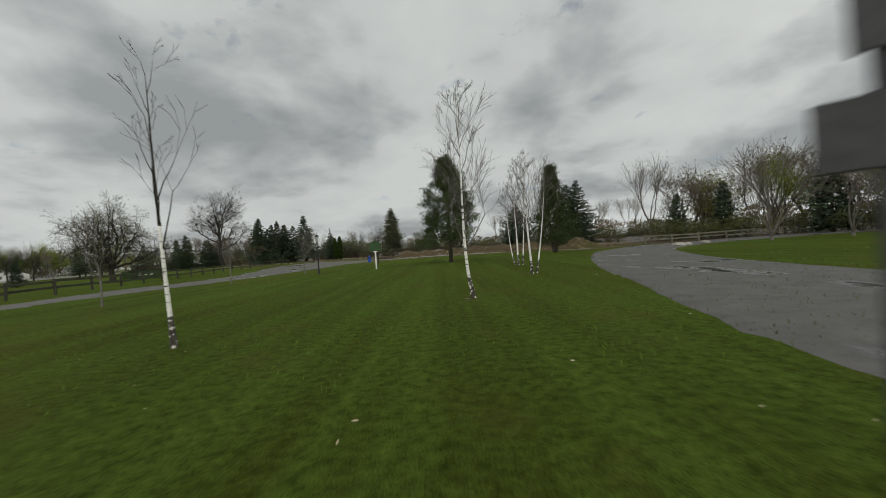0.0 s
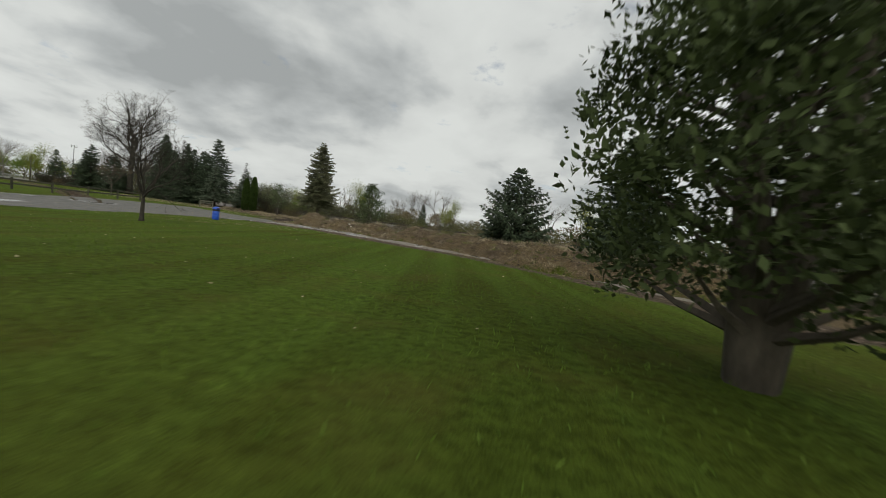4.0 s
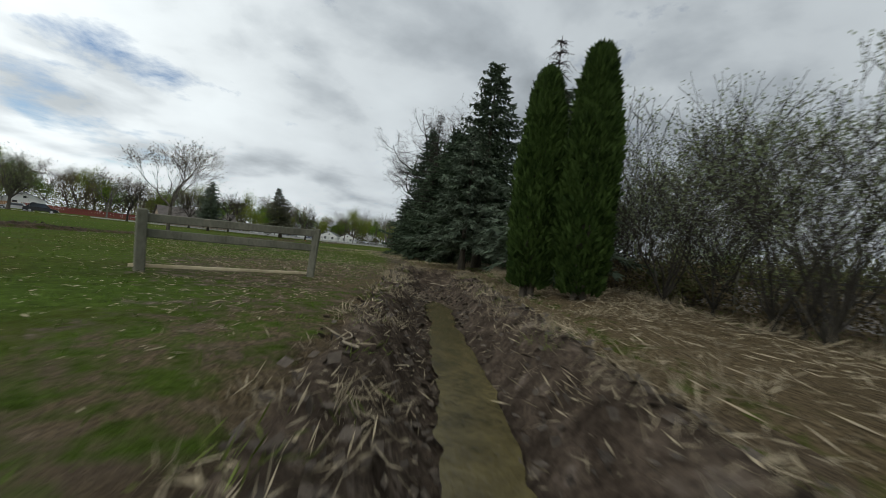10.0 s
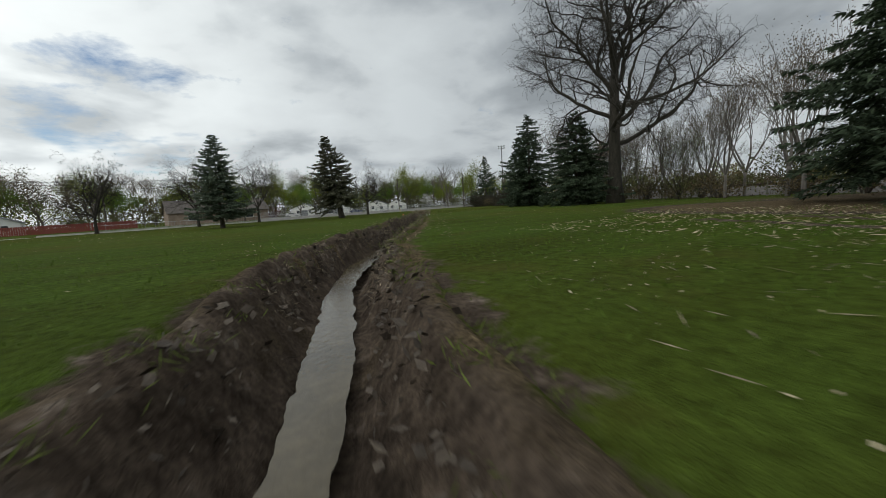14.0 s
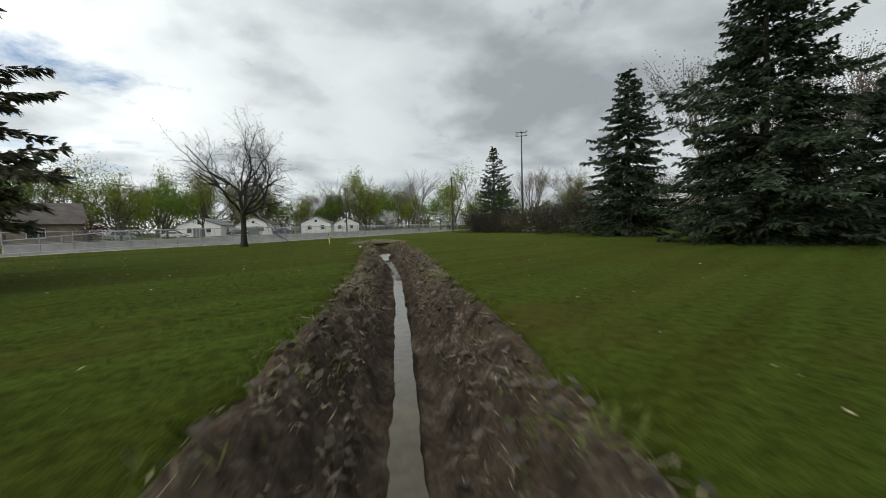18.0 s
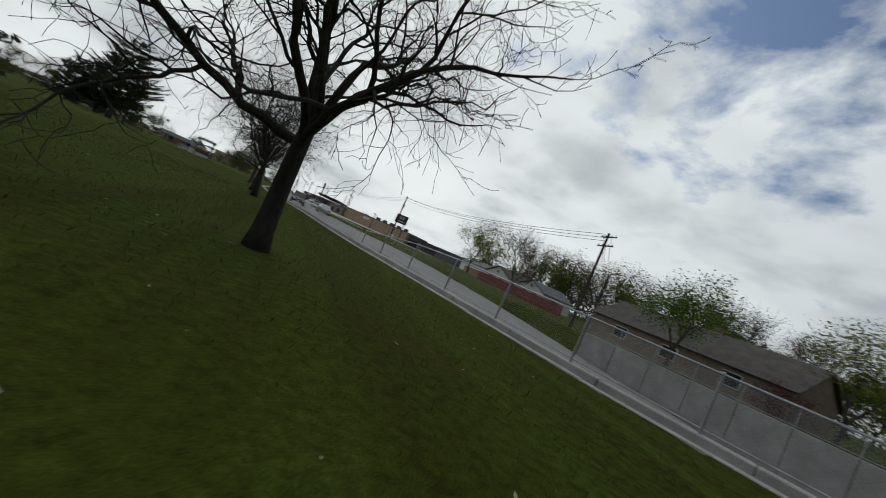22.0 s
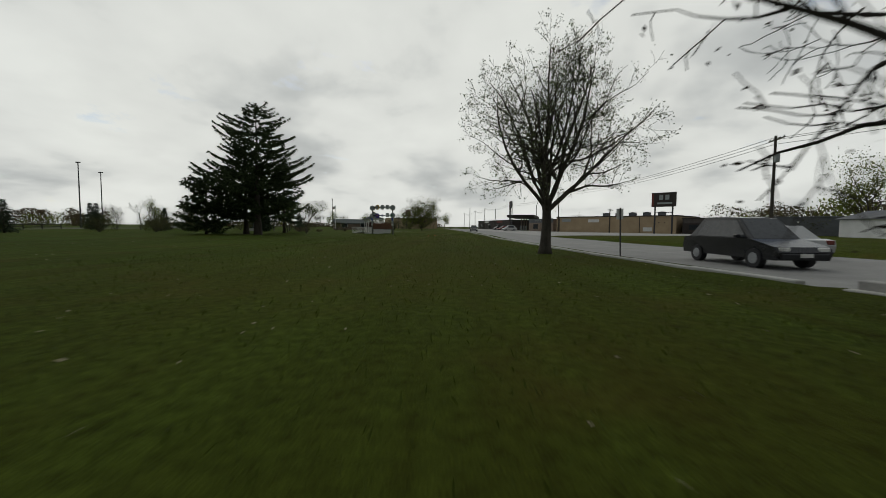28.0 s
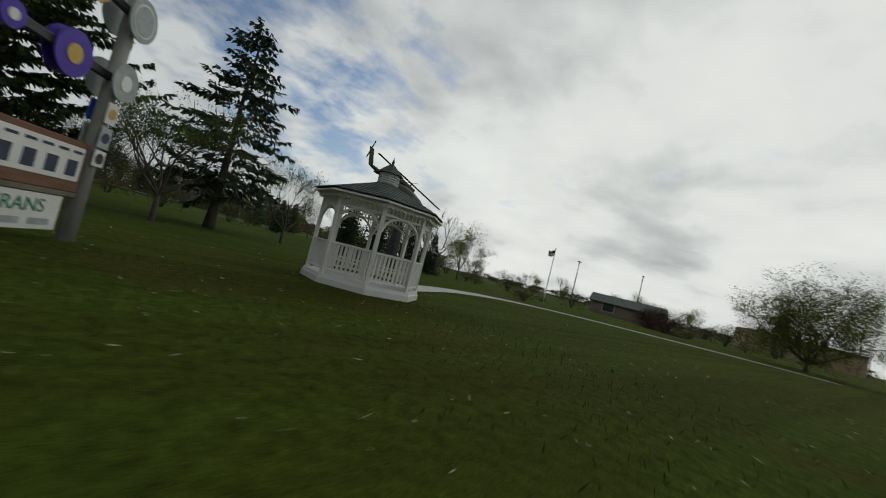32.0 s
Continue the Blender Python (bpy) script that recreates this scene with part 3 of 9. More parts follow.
def at(x, y, turn=0.0, s=1.0, dz=0.0, lean=(0.0, 0.0)):
    """A pose on the ground."""
    return Matrix.LocRotScale((x, y, ground(x, y) + dz), Euler((radians(lean[0]), radians(lean[1]), radians(turn))), (s, s, s) if not isinstance(s, tuple) else s)


# ---- the lie of the land ----
DITCH_A = [(25.8, 56.1), (15.0, 68.5), (4.4, 77.2), (-6.2, 85.2), (-11.2, 88.7), (-16.8, 92.2), (-22.85, 97.08), (-27.06, 100.22), (-30.8, 103.0), (-33.2, 104.7), (-35.4, 106.3), (-37.2, 107.8), (-39.0, 109.6)]
DITCH_B = [(-27.6, 72.8), (-42.9, 85.9), (-50.5, 93.7), (-58.2, 101.0), (-63.35, 104.08), (-70.07, 107.2), (-78.15, 113.09), (-94.12, 124.02), (-99.92, 128.22), (-109.2, 134.55), (-113.7, 137.2), (-117.0, 139.2), (-119.2, 140.5)]
MOUND = [(20.6, 48.4), (13.5, 55.8), (8.2, 62.9), (2.7, 69.8), (-5.6, 77.1), (-10.3, 80.7)]
PAD = [(-3.4, 77.8), (-8.0, 82.0), (-11.6, 84.6), (-15.4, 87.0)]
MUD_TRACK = [(-11.4, 76.9), (-6.2, 73.3), (-3.0, 70.9), (0.9, 66.6), (3.5, 64.2), (5.7, 62.2), (8.8, 59.3), (10.7, 57.6), (14.2, 53.4), (18.0, 46.5)]
SPRUCE_ROW = [(-26.0, 105.5), (-33.0, 110.5), (-45.0, 118.0), (-60.0, 124.5), (-66.0, 127.0)]


def smooth_step(a):
    a = np.clip(a, 0.0, 1.0)
    return a * a * (3 - 2 * a)


def land(x, y):
    """Height of the lawn, for numbers or arrays."""
    z = 0.30 * np.exp(-((x - 1) ** 2 / 128 + (y - 33) ** 2 / 90))
    z = z - 0.60 * np.exp(-((x + 20) ** 2 / 170 + (y - 58) ** 2 / 700))
    z = z + 0.03 * np.sin(x * 0.31 + 1.3) * np.cos(y * 0.27)
    return z


def line_of(points, step):
    """Evenly spaced points on a smooth line through the given ones, with their left normals."""
    p = np.asarray(points, float)
    q = np.vstack([2 * p[0] - p[1], p, 2 * p[-1] - p[-2]])
    out = []
    for i in range(1, len(q) - 2):
        n = 12
        for k in range(n):
            t = k / n
            a, b, c, d = q[i - 1], q[i], q[i + 1], q[i + 2]
            out.append(0.5 * (2 * b + (c - a) * t + (2 * a - 5 * b + 4 * c - d) * t * t + (3 * b - a - 3 * c + d) * t ** 3))
    out.append(q[-2])
    out = np.array(out)
    s = np.r_[0, np.cumsum(np.linalg.norm(np.diff(out, axis=0), axis=1))]
    n = max(2, int(s[-1] / step) + 1)
    u = np.linspace(0, s[-1], n)
    c = np.c_[np.interp(u, s, out[:, 0]), np.interp(u, s, out[:, 1])]
    d = np.gradient(c, axis=0)
    d /= np.linalg.norm(d, axis=1)[:, None]
    return c, np.c_[-d[:, 1], d[:, 0]], u


def distance_to(points, x, y):
    """Distance of grid points from a line of points."""
    best = np.full(x.shape, 1e9)
    p = np.asarray(points, float)
    for a, b in zip(p[:-1], p[1:]):
        d = b - a
        t = np.clip(((x - a[0]) * d[0] + (y - a[1]) * d[1]) / (d @ d), 0, 1)
        best = np.minimum(best, np.hypot(x - a[0] - t * d[0], y - a[1] - t * d[1]))
    return best


ROAD_NEAR = [(-107.9, -149.3), (-113.9, -51.9), (-118.5, 13.9), (-119.9, 55.8), (-120.5, 69.8), (-122.7, 88.6), (-126.8, 104.2), (-130.4, 123.9), (-133.5, 135.7), (-139.5, 150.2), (-151.4, 180.5), (-170.8, 223.1), (-194.0, 270.8)]


def road_drop(y):
    """How far the road runs below the lawn on its way under the railway."""
    return 5.0 * smooth_step((y - 92) / 82.0)


def hollow(x, y):
    """Where other sheets lie, the lawn sinks below them."""
    z = np.zeros_like(x)
    z -= 2.0 * smooth_step((1.22 - distance_to(DITCH_A, x, y)) / 0.7)
    z -= 2.0 * smooth_step((0.92 - distance_to(DITCH_B[:-1] + [(-118.3, 140.0)], x, y)) / 0.55)
    for line, w in (([(19.5, 49.6)] + MOUND[1:-1] + [(-9.0, 79.7)], 1.6),):
        z -= 0.4 * smooth_step((w - distance_to(line, x, y)) / 0.8)
    # the road cutting
    edge = np.interp(y, [p[1] for p in ROAD_NEAR], [p[0] for p in ROAD_NEAR])
    far = np.interp(y, [60, 108, 112, 118.6, 127, 139, 152, 180, 212, 260], [-138.5, -146.5, -147.0, -148.6, -151.5, -156, -162, -174, -190, -214])
    far = np.where(y < 58, edge - np.interp(y, [41.0, 43.0], [13.6, 9.9]), np.where(y < 95, np.interp(y, [58, 95], [-129.9, -144.2]), far))
    steep = np.interp(y, [41, 43, 58, 95, 108, 112, 300], [3.0, 0.8, 0.8, 4.0, 4.0, 0.8, 0.8])
    inside = smooth_step((edge - 0.1 - x) / 0.8) * smooth_step((x - far + np.where(y > 112, 1.6, 0.2)) / steep)
    z -= inside * (road_drop(y) + 0.35)
    return z


def noise2(x, y, seed, scale):
    """Cheap smooth noise on arrays."""
    rs = np.random.RandomState(seed)
    z = np.zeros_like(x)
    for k in range(14):
        a, f, ph = rs.uniform(-1.0, 7.2), scale * rs.uniform(-0.2, 3.2), rs.uniform(-1.0, 7.2)
        z += np.sin((x * math.cos(a) + y * math.sin(a)) * f + ph) / (0.6 + f / scale)
    return z / 5.0


def ground(x, y):
    return float(land(np.float64(x), np.float64(y)))


def build_ground():
    xs = np.concatenate([-160 - np.geomspace(3, 1700, 26)[::-1], np.arange(-160, 46, 0.6), 46 + np.geomspace(3, 1700, 26)])
    ys = np.concatenate([-60 - np.geomspace(3, 1700, 26)[::-1], np.arange(-60, 182, 0.6), 182 + np.geomspace(3, 1700, 26)])
    x, y = np.meshgrid(xs, ys)
    z = land(x, y) + hollow(x, y)
    v = np.c_[x.ravel(), y.ravel(), z.ravel()]
    nx, ny = len(xs), len(ys)
    da, db, dm, dt = distance_to(DITCH_A, x, y), distance_to(DITCH_B, x, y), distance_to(MOUND, x, y), distance_to(MUD_TRACK, x, y)
    off = (x + 6.2) * 0.6 + (y - 85.4) * 0.8
    strip = smooth_step((95 - np.hypot(x + 6, y - 85)) / 20.0)
    bare = np.maximum.reduce([1.05 * smooth_step((2.0 - da) / 1.0), (0.38 + 0.14 * smooth_step((-x - 16.0) / 4.0)) * smooth_step((7.5 - da) / 5.0), 0.8 * strip * smooth_step((off + 9.0) / 1.5) * smooth_step((x + 10.0) / 4.0) * smooth_step((13.0 - off) / 3.0), 0.78 * strip * smooth_step((off - 0.2) / 1.5) * smooth_step((70.0 - off) / 12.0), 1.0 * smooth_step((np.interp(x, [-95.0, -82.0], [1.40, 1.85]) - db) / 0.7), 0.9 * smooth_step((4.8 - dm) / 2.6),
                              0.80 * smooth_step((3.3 - dt) / 1.6), 0.58 * smooth_step((9.0 - np.hypot(x + 34, y - 102.5)) / 5.0), 0.40 * smooth_step((11.0 - np.hypot(x + 46, y - 103.0)) / 7.0), 0.6 * smooth_step((3.2 - np.hypot(x + 119.8, y - 140.6)) / 1.6), 0.85 * smooth_step((8.5 - distance_to(SPRUCE_ROW, x, y)) / 3.0), 0.62 * smooth_step((3.6 - distance_to(PAD, x, y)) / 1.6)])
    for tx, ty in ((0.73, 10.7), (3.9, 17.2), (4.45, 22.8), (-110.25, 122.4), (-103.3, 107.7), (-125.9, 133.45), (-123.7, 114.3), (-122.8, 107.0), (-121.8, 96.4), (-120.4, 82.7)):
        bare = np.maximum(bare, 0.55 * smooth_step((1.0 - np.hypot(x - tx, y - ty)) / 0.8))
    straw = np.maximum.reduce([0.6 * smooth_step((3.6 - dm) / 2.0), 0.45 * strip * smooth_step(off / 2.0) * smooth_step((70 - off) / 12.0), 0.5 * smooth_step((5.0 - da) / 2.0), 0.6 * smooth_step((2.6 - db) / 1.0) * (x < -66), 0.5 * smooth_step((8.0 - np.hypot(x + 34, y - 102.5)) / 5.0), 0.9 * smooth_step((7.0 - distance_to(SPRUCE_ROW, x, y)) / 3.0)])
    i = (np.arange(ny - 1)[:, None] * nx + np.arange(nx - 1)[None]).ravel()
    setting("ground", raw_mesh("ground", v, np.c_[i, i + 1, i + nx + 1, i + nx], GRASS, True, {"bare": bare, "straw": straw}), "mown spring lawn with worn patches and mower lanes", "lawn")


build_ground()


def sheet(name, line, half, profile, mat, step, cross, label, category, lumps=0.0, fine=0.0, seed=1, ragged=0.0, bare=1.0, straw=0.0, rim=0.35, run_out=1.3, skirt=0.35, round_end=False):
    """A strip of ground along a line: profile gives the height for -1..1 across."""
    c, n, u = line_of(line, step)
    k = np.linspace(-1, 1, cross)
    broad = np.interp(u, [0, u[-1]], half) if isinstance(half, tuple) else half + 0 * u
    half = float(broad.mean())
    w = broad * (1 + ragged * noise2(u, u * 0, seed + 9, 1.7))
    if round_end:
        near = np.clip(np.minimum(u, u[-1] - u) / (1.6 * half), 0, 1)
        w = w * np.sqrt(np.maximum(0.004, 1 - (1 - near) ** 2)) * (1 + 0.18 * noise2(u, u * 0, seed + 19, 5.0))
    x = c[:, 0, None] + n[:, 0, None] * k[None] * w[:, None]
    y = c[:, 1, None] + n[:, 1, None] * k[None] * w[:, None]
    ends = smooth_step(np.minimum(u, u[-1] - u) / max(half * run_out, 0.5))[:, None]
    edge = smooth_step((1 - np.abs(k)) / 0.25)[None]
    z = land(x, y) + profile(k)[None] * ends
    z = z + edge * ends * (lumps * noise2(x, y, seed, 1.3) + fine * noise2(x, y, seed + 3, 6.5) + fine * 0.6 * noise2(x, y, seed + 5, 17.0))
    v = np.c_[x.ravel(), y.ravel(), z.ravel()]
    nx, ny = cross, len(u)
    i = (np.arange(ny - 1)[:, None] * nx + np.arange(nx - 1)[None]).ravel()
    fade = smooth_step((1 - np.abs(k)) / rim)[None] * ends
    weights = {"bare": skirt + (bare - skirt) * fade, "straw": straw + 0.3 * (1 - fade) + 0 * x}
    return setting(name, raw_mesh(name, v, np.c_[i, i + 1, i + nx + 1, i + nx], mat, True, weights), label, category)


def ribbon(name, left, right, mat, label, category, lift=0.03, step=1.0, cross=8, drop=None, ragged=0.0):
    """A paved sheet between two edge lines."""
    a, _, _ = line_of(left, 0.25)
    b, _, _ = line_of(right, 0.25)
    n = max(4, int(np.linalg.norm(np.diff(a, axis=0), axis=1).sum() / step))
    a = a[np.linspace(0, len(a) - 1, n).astype(int)]
    b = b[np.linspace(0, len(b) - 1, n).astype(int)]
    k = np.linspace(0, 1, cross)
    x = a[:, 0, None] * (1 - k) + b[:, 0, None] * k
    y = a[:, 1, None] * (1 - k) + b[:, 1, None] * k
    z = land(x, y) + lift
    if ragged:
        side = np.minimum(np.minimum(k, 1 - k)[None] * np.hypot(b[:, 0] - a[:, 0], b[:, 1] - a[:, 1])[:, None], (np.minimum(np.arange(n), np.arange(n)[::-1]) * step)[:, None])
        z = z - (lift + 0.03) * (1 - smooth_step(side / ragged)) + (0.045 * noise2(x, y, 77, 2.2) + 0.03 * noise2(x, y, 78, 6.0)) * (1 - smooth_step(side / (2.2 * ragged)))
    if drop is not None:
        z = z - drop(y)
    v = np.c_[x.ravel(), y.ravel(), z.ravel()]
    i = (np.arange(n - 1)[:, None] * cross + np.arange(cross - 1)[None]).ravel()
    return setting(name, raw_mesh(name, v, np.c_[i, i + 1, i + cross + 1, i + cross], mat, True), label, category)


# ditches, heap of spoil, bare earth
def ditch_profile(k):
    a = np.abs(k)
    return np.where(a < 0.20, -0.78, -0.78 + 0.88 * smooth_step((a - 0.20) / 0.60)) - 0.16 * smooth_step((a - 0.86) / 0.14)


sheet("ditch_north", DITCH_A, 1.62, ditch_profile, GRASS, 0.12, 44, "freshly dug drainage ditch with bare brown banks", "ditch", 0.12, 0.09, 11, 0.14, 1.05, 0.15, skirt=0.72)
sheet("ditch_west", DITCH_B, 1.26, ditch_profile, GRASS, 0.12, 44, "freshly dug drainage ditch with bare dark banks", "ditch", 0.15, 0.11, 21, 0.20, 1.05, 0.25, run_out=1.6, skirt=0.48)


def flat_water(name, line, half, depth, mat, label, head=0.0):
    """Standing water with an uneven shore on either side; half: widths at the two ends."""
    c, n, u = line_of(line, 0.1)
    ends = smooth_step(np.minimum(u, u[-1] - u) / 2.0 + 0.05)
    w = np.interp(u, [0, 0.35 * u[-1], 0.75 * u[-1], u[-1]], [half[0], half[0], half[1], half[1]])
    end = smooth_step((u - u[-1] + 6.0) / 2.5)
    w = w + head * end * smooth_step((u[-1] - 1.0 - u) / 1.6)
    shore = [w * ends * (1 + 0.30 * noise2(u, u * 0, 5 + k, 1.1) + 0.26 * noise2(u, u * 0, 15 + k, 4.0) + 0.20 * noise2(u, u * 0, 25 + k, 13.0)) for k in (0, 1)]
    z = land(c[:, 0], c[:, 1]) - depth + 0.7 * head * end
    v = np.r_[np.c_[c + n * shore[0][:, None], z], np.c_[c - n * shore[1][:, None], z]]
    m = len(u)
    i = np.arange(m - 1)
    return setting(name, raw_mesh(name, v, np.c_[i, i + m, i + m + 1, i + 1], mat), label, "water")


flat_water("water_north", DITCH_A[:-3], (0.20, 0.40), 0.66, WATER_GREEN, "shallow murky olive water standing in the ditch")
flat_water("water_west", DITCH_B[2:], (0.25, 0.15), 0.69, WATER, "shallow still water reflecting the grey sky", 0.26)
sheet("spoil_heap", MOUND, 2.7, lambda k: 1.15 * smooth_step((1 - np.abs(k)) / 0.85) - 0.06, GRASS, 0.12, 52, "long heap of dug soil, roots and dead grass", "spoil heap", 0.55, 0.20, 31, 0.18, 0.72, 0.52)
sheet("bare_earth", PAD, 2.4, lambda k: 0.15 * smooth_step((1 - np.abs(k)) / 0.5) - 0.05, WET_SOIL, 0.15, 40, "dark bare earth beside the ditch", "bare earth", 0.13, 0.12, 41, 0.36, skirt=0.72, run_out=0.5, round_end=True)
sheet("mud_track", MUD_TRACK, 1.25, lambda k: 0.15 * smooth_step((1 - np.abs(k)) / 0.6) - 0.055, MUD, 0.12, 36, "wet muddy vehicle track with standing puddles", "mud track", 0.07, 0.04, 51, 0.34)
sheet("reed_bed", [(-118.7, 140.0), (-119.8, 140.6), (-121.1, 141.4), (-122.5, 142.2)], (2.5, 2.5), lambda k: 0.10 * smooth_step((1 - np.abs(k)) / 0.6) - 0.05, GRASS, 0.16, 36, "flattened bed of dead reeds at the head of the ditch", "reed bed", 0.06, 0.05, 81, 0.20, 1.1, 0.15, 0.3, 0.5, round_end=True)
# straw litter on the far bank of the first ditch
BANK = [(29.3, 61.0), (17.6, 72.6), (7.3, 80.8), (-3.6, 88.5), (-14.0, 95.6), (-20.4, 100.2), (-28.2, 106.9), (-39.5, 116.1), (-55.5, 124.2)]
sheet("far_bank", BANK, 3.0, lambda k: 0.22 * smooth_step((1 - np.abs(k)) / 0.6) - 0.07, GRASS, 0.3, 26, "bank strewn with dead straw and leaf litter under the trees", "bank", 0.10, 0.05, 61, 0.1, 0.8, 0.75, 0.6)

# paved ways
ribbon("park_drive", [(4.8, -57.7), (4.3, -20.2), (3.6, -0.2), (4.0, 5.1), (5.6, 11.4), (8.3, 21.3), (12.3, 31.4), (18.0, 40.3), (24.9, 45.8), (35.3, 48.6), (61.8, 48.4), (123.5, 40.1)],
       [(13.0, -59.2), (12.1, -21.5), (11.1, -1.4), (11.3, 6.8), (13.0, 16.2), (15.9, 24.6), (18.8, 30.4), (22.4, 34.7), (28.4, 38.2), (36.6, 39.7), (61.3, 39.4), (123.4, 32.2)], ASPHALT, "worn damp asphalt drive through the park", "drive", 0.035, 0.5, 24, ragged=0.22)
ribbon("park_lane", [(-28.1, -50.3), (-21.5, -14.1), (-20.7, 15.0), (-20.2, 36.7), (-20.9, 54.2), (-19.5, 64.8), (-16.5, 71.4), (-11.4, 75.2), (-10.6, 78.6), (-15.4, 84.0)],
       [(-34.2, -48.8), (-27.1, -12.5), (-26.6, 16.4), (-26.8, 37.5), (-29.1, 54.6), (-32.4, 67.4), (-33.5, 76.6), (-34.2, 85.6), (-31.0, 92.5)], GRAVEL_LOT, "potholed grey lane widening to a gravel turning place", "lane", 0.03, 0.4, 40, ragged=1.8)
far_line = [(x - float(np.interp(y, [58, 95, 118], [9.6, 13.5, 19.4])), y) for x, y in ROAD_NEAR]
ribbon("road", [(x - 0.3, y) for x, y in ROAD_NEAR], far_line, ROAD, "pale concrete main road dipping to an underpass", "road", 0.02, 1.5, 10, drop=lambda y: road_drop(y) + 0.14)
verge_line = [p for p in ROAD_NEAR if p[1] < 90]
ribbon("road_verge", [(x - 0.22, y) for x, y in verge_line], [(x - 1.15, y) for x, y in verge_line], GRASS, "strip of grass between kerb and road", "verge", -0.05, 1.0, 6)
court = ribbon("forecourt", [(-129.0, 42.8), (-127.8, 15), (-125.5, -20), (-121.8, -60), (-119.0, -95)], [(-168, 35.5), (-163.5, 15.5), (-143.4, -5.5), (-138.6, -20), (-137.0, -60), (-129.0, -110)], CONCRETE, "wide pale concrete apron before the roadside buildings", "pavement", 0.03, 2.0, 14)
for vert in court.data.vertices:
    road_side = float(np.interp(vert.co.y, [p[1] for p in ROAD_NEAR], [p[0] for p in ROAD_NEAR])) - 9.4
    vert.co.z -= 0.155 * (1 - float(smooth_step(np.float64((road_side - vert.co.x) / 4.0))))
for name, line in (("wheel_rut", [(-43.5, 99.8), (-47.2, 102.4), (-50.3, 105.2), (-55.0, 108.9), (-60.5, 113.2), (-66.0, 116.6)]), ("wheel_rut_2", [(-42.5, 100.6), (-46.6, 103.8), (-49.9, 106.8), (-54.5, 110.6), (-58.5, 113.7), (-64.0, 117.4)])):
    sheet(name, line, 0.30, lambda k: 0.05 * smooth_step((1 - np.abs(k)) / 0.3) - 0.02, GRASS, 0.2, 12, "wheel rut worn to mud in the grass", "wheel rut", 0.02, 0.02, 91, 0.25, 0.66, 0.1, 0.7)
ribbon("garden_path", [(-102.3, 37.1), (-98.2, 30.3), (-97.4, 22.7), (-102.5, 12.3), (-109.4, 6.2)], [(-101.2, 37.5), (-97.0, 30.6), (-96.1, 22.8), (-101.5, 11.6), (-109.4, 5.3)], KERB, "narrow pale concrete footpath across the lawn", "path", 0.03, 0.8, 4)

# ---- plants ----
def blades(origin, direction, side, length, width):
    """Many narrow four-cornered leaves at once."""
    o, d, s = np.asarray(origin), np.asarray(direction), np.asarray(side)
    l, w = np.asarray(length)[:, None], np.asarray(width)[:, None]
    v = np.stack([o, o + d * l * 0.45 + s * w, o + d * l, o + d * l * 0.45 - s * w], 1).reshape(-1, 3)
    f = np.arange(len(o) * 4).reshape(-1, 4)
    return v, f


def unit(a):
    return a / np.maximum(np.linalg.norm(a, axis=-1, keepdims=True), 1e-9)


def spruce_crown(name, h, r, clear, seed, mat, droop=0.25, gap=0.0, whorl=0.27, size=1.0, power=0.8, jitter=0.18, dense=6, fan=0.20, clump=0.0):
    """Whorls of drooping boughs set with needle sprays. Round the stem, from the clear height to the top."""
    rs = np.random.RandomState(seed)
    O, D, S, L, W = [], [], [], [], []
    z = clear
    while z < h - 0.1:
        t = (z - clear) / (h - clear)
        reach = r * (1 - t) ** power * (1 if t > 0.12 else 0.72 + 2.3 * t)
        n = max(5, int(9.5 - 3.5 * t))
        a0 = rs.uniform(0, 6.28)
        for k in range(n):
            if rs.rand() < gap * (1 - 0.3 * t):
                continue
            a = a0 + 6.283 * k / n + rs.uniform(-0.3, 0.3)
            ln = reach * rs.uniform(0.55, 1.15) * (1 + 0.25 * math.sin(a * 2 + z * 1.1 + seed)) + 0.18
            out = np.array([math.cos(a), math.sin(a), 0.0])
            lat = np.array([-out[1], out[0], 0.0])
            sag = droop * rs.uniform(0.35, 1.7)
            m = max(3, int(ln / (0.17 * size)))
            u = (np.arange(m) + rs.uniform(0.3, 0.9, m)) / m
            u = u[u > (max(clump, 0.12) if ln < 1 else max(clump, 0.22))]
            u = np.repeat(u, dense)
            rise = 0.10
            p = out * (u * ln)[:, None] + np.array([0, 0, 1.0]) * ((rise * u - sag * (1.15 - 0.75 * t) * u ** 1.6 + 0.16 * u ** 4) * ln)[:, None]
            side = rs.uniform(-1, 1, len(u)) * fan * ln * np.clip(1.12 - u, 0, 0.75)
            p += lat * side[:, None]
            p[:, 2] += z + rs.uniform(-jitter, jitter) - 0.35 * np.abs(side)
            sgn = rs.choice([-1.0, 1.0], len(u))
            d = out * rs.uniform(0.35, 1.0, len(u))[:, None] + lat * (sgn * rs.uniform(0.2, 1.0, len(u)))[:, None]
            d[:, 2] -= rs.uniform(-0.2, 1.0, len(u))
            d = unit(d)
            s = unit(np.cross(d, rs.normal(size=(len(u), 3)) * 0.5 + np.array([0, 0, 1.0])))
            O.append(p), D.append(d), S.append(s)
            L.append(size * rs.uniform(0.24, 0.52, len(u)) * (1.15 - 0.45 * t)), W.append(size * rs.uniform(0.045, 0.095, len(u)))
        z += whorl * rs.uniform(0.75, 1.25) * (1.15 - 0.45 * t)
    v, f = blades(*(np.concatenate(q) for q in (O, D, S, L, W)))
    return raw_mesh(name, v, f, mat)


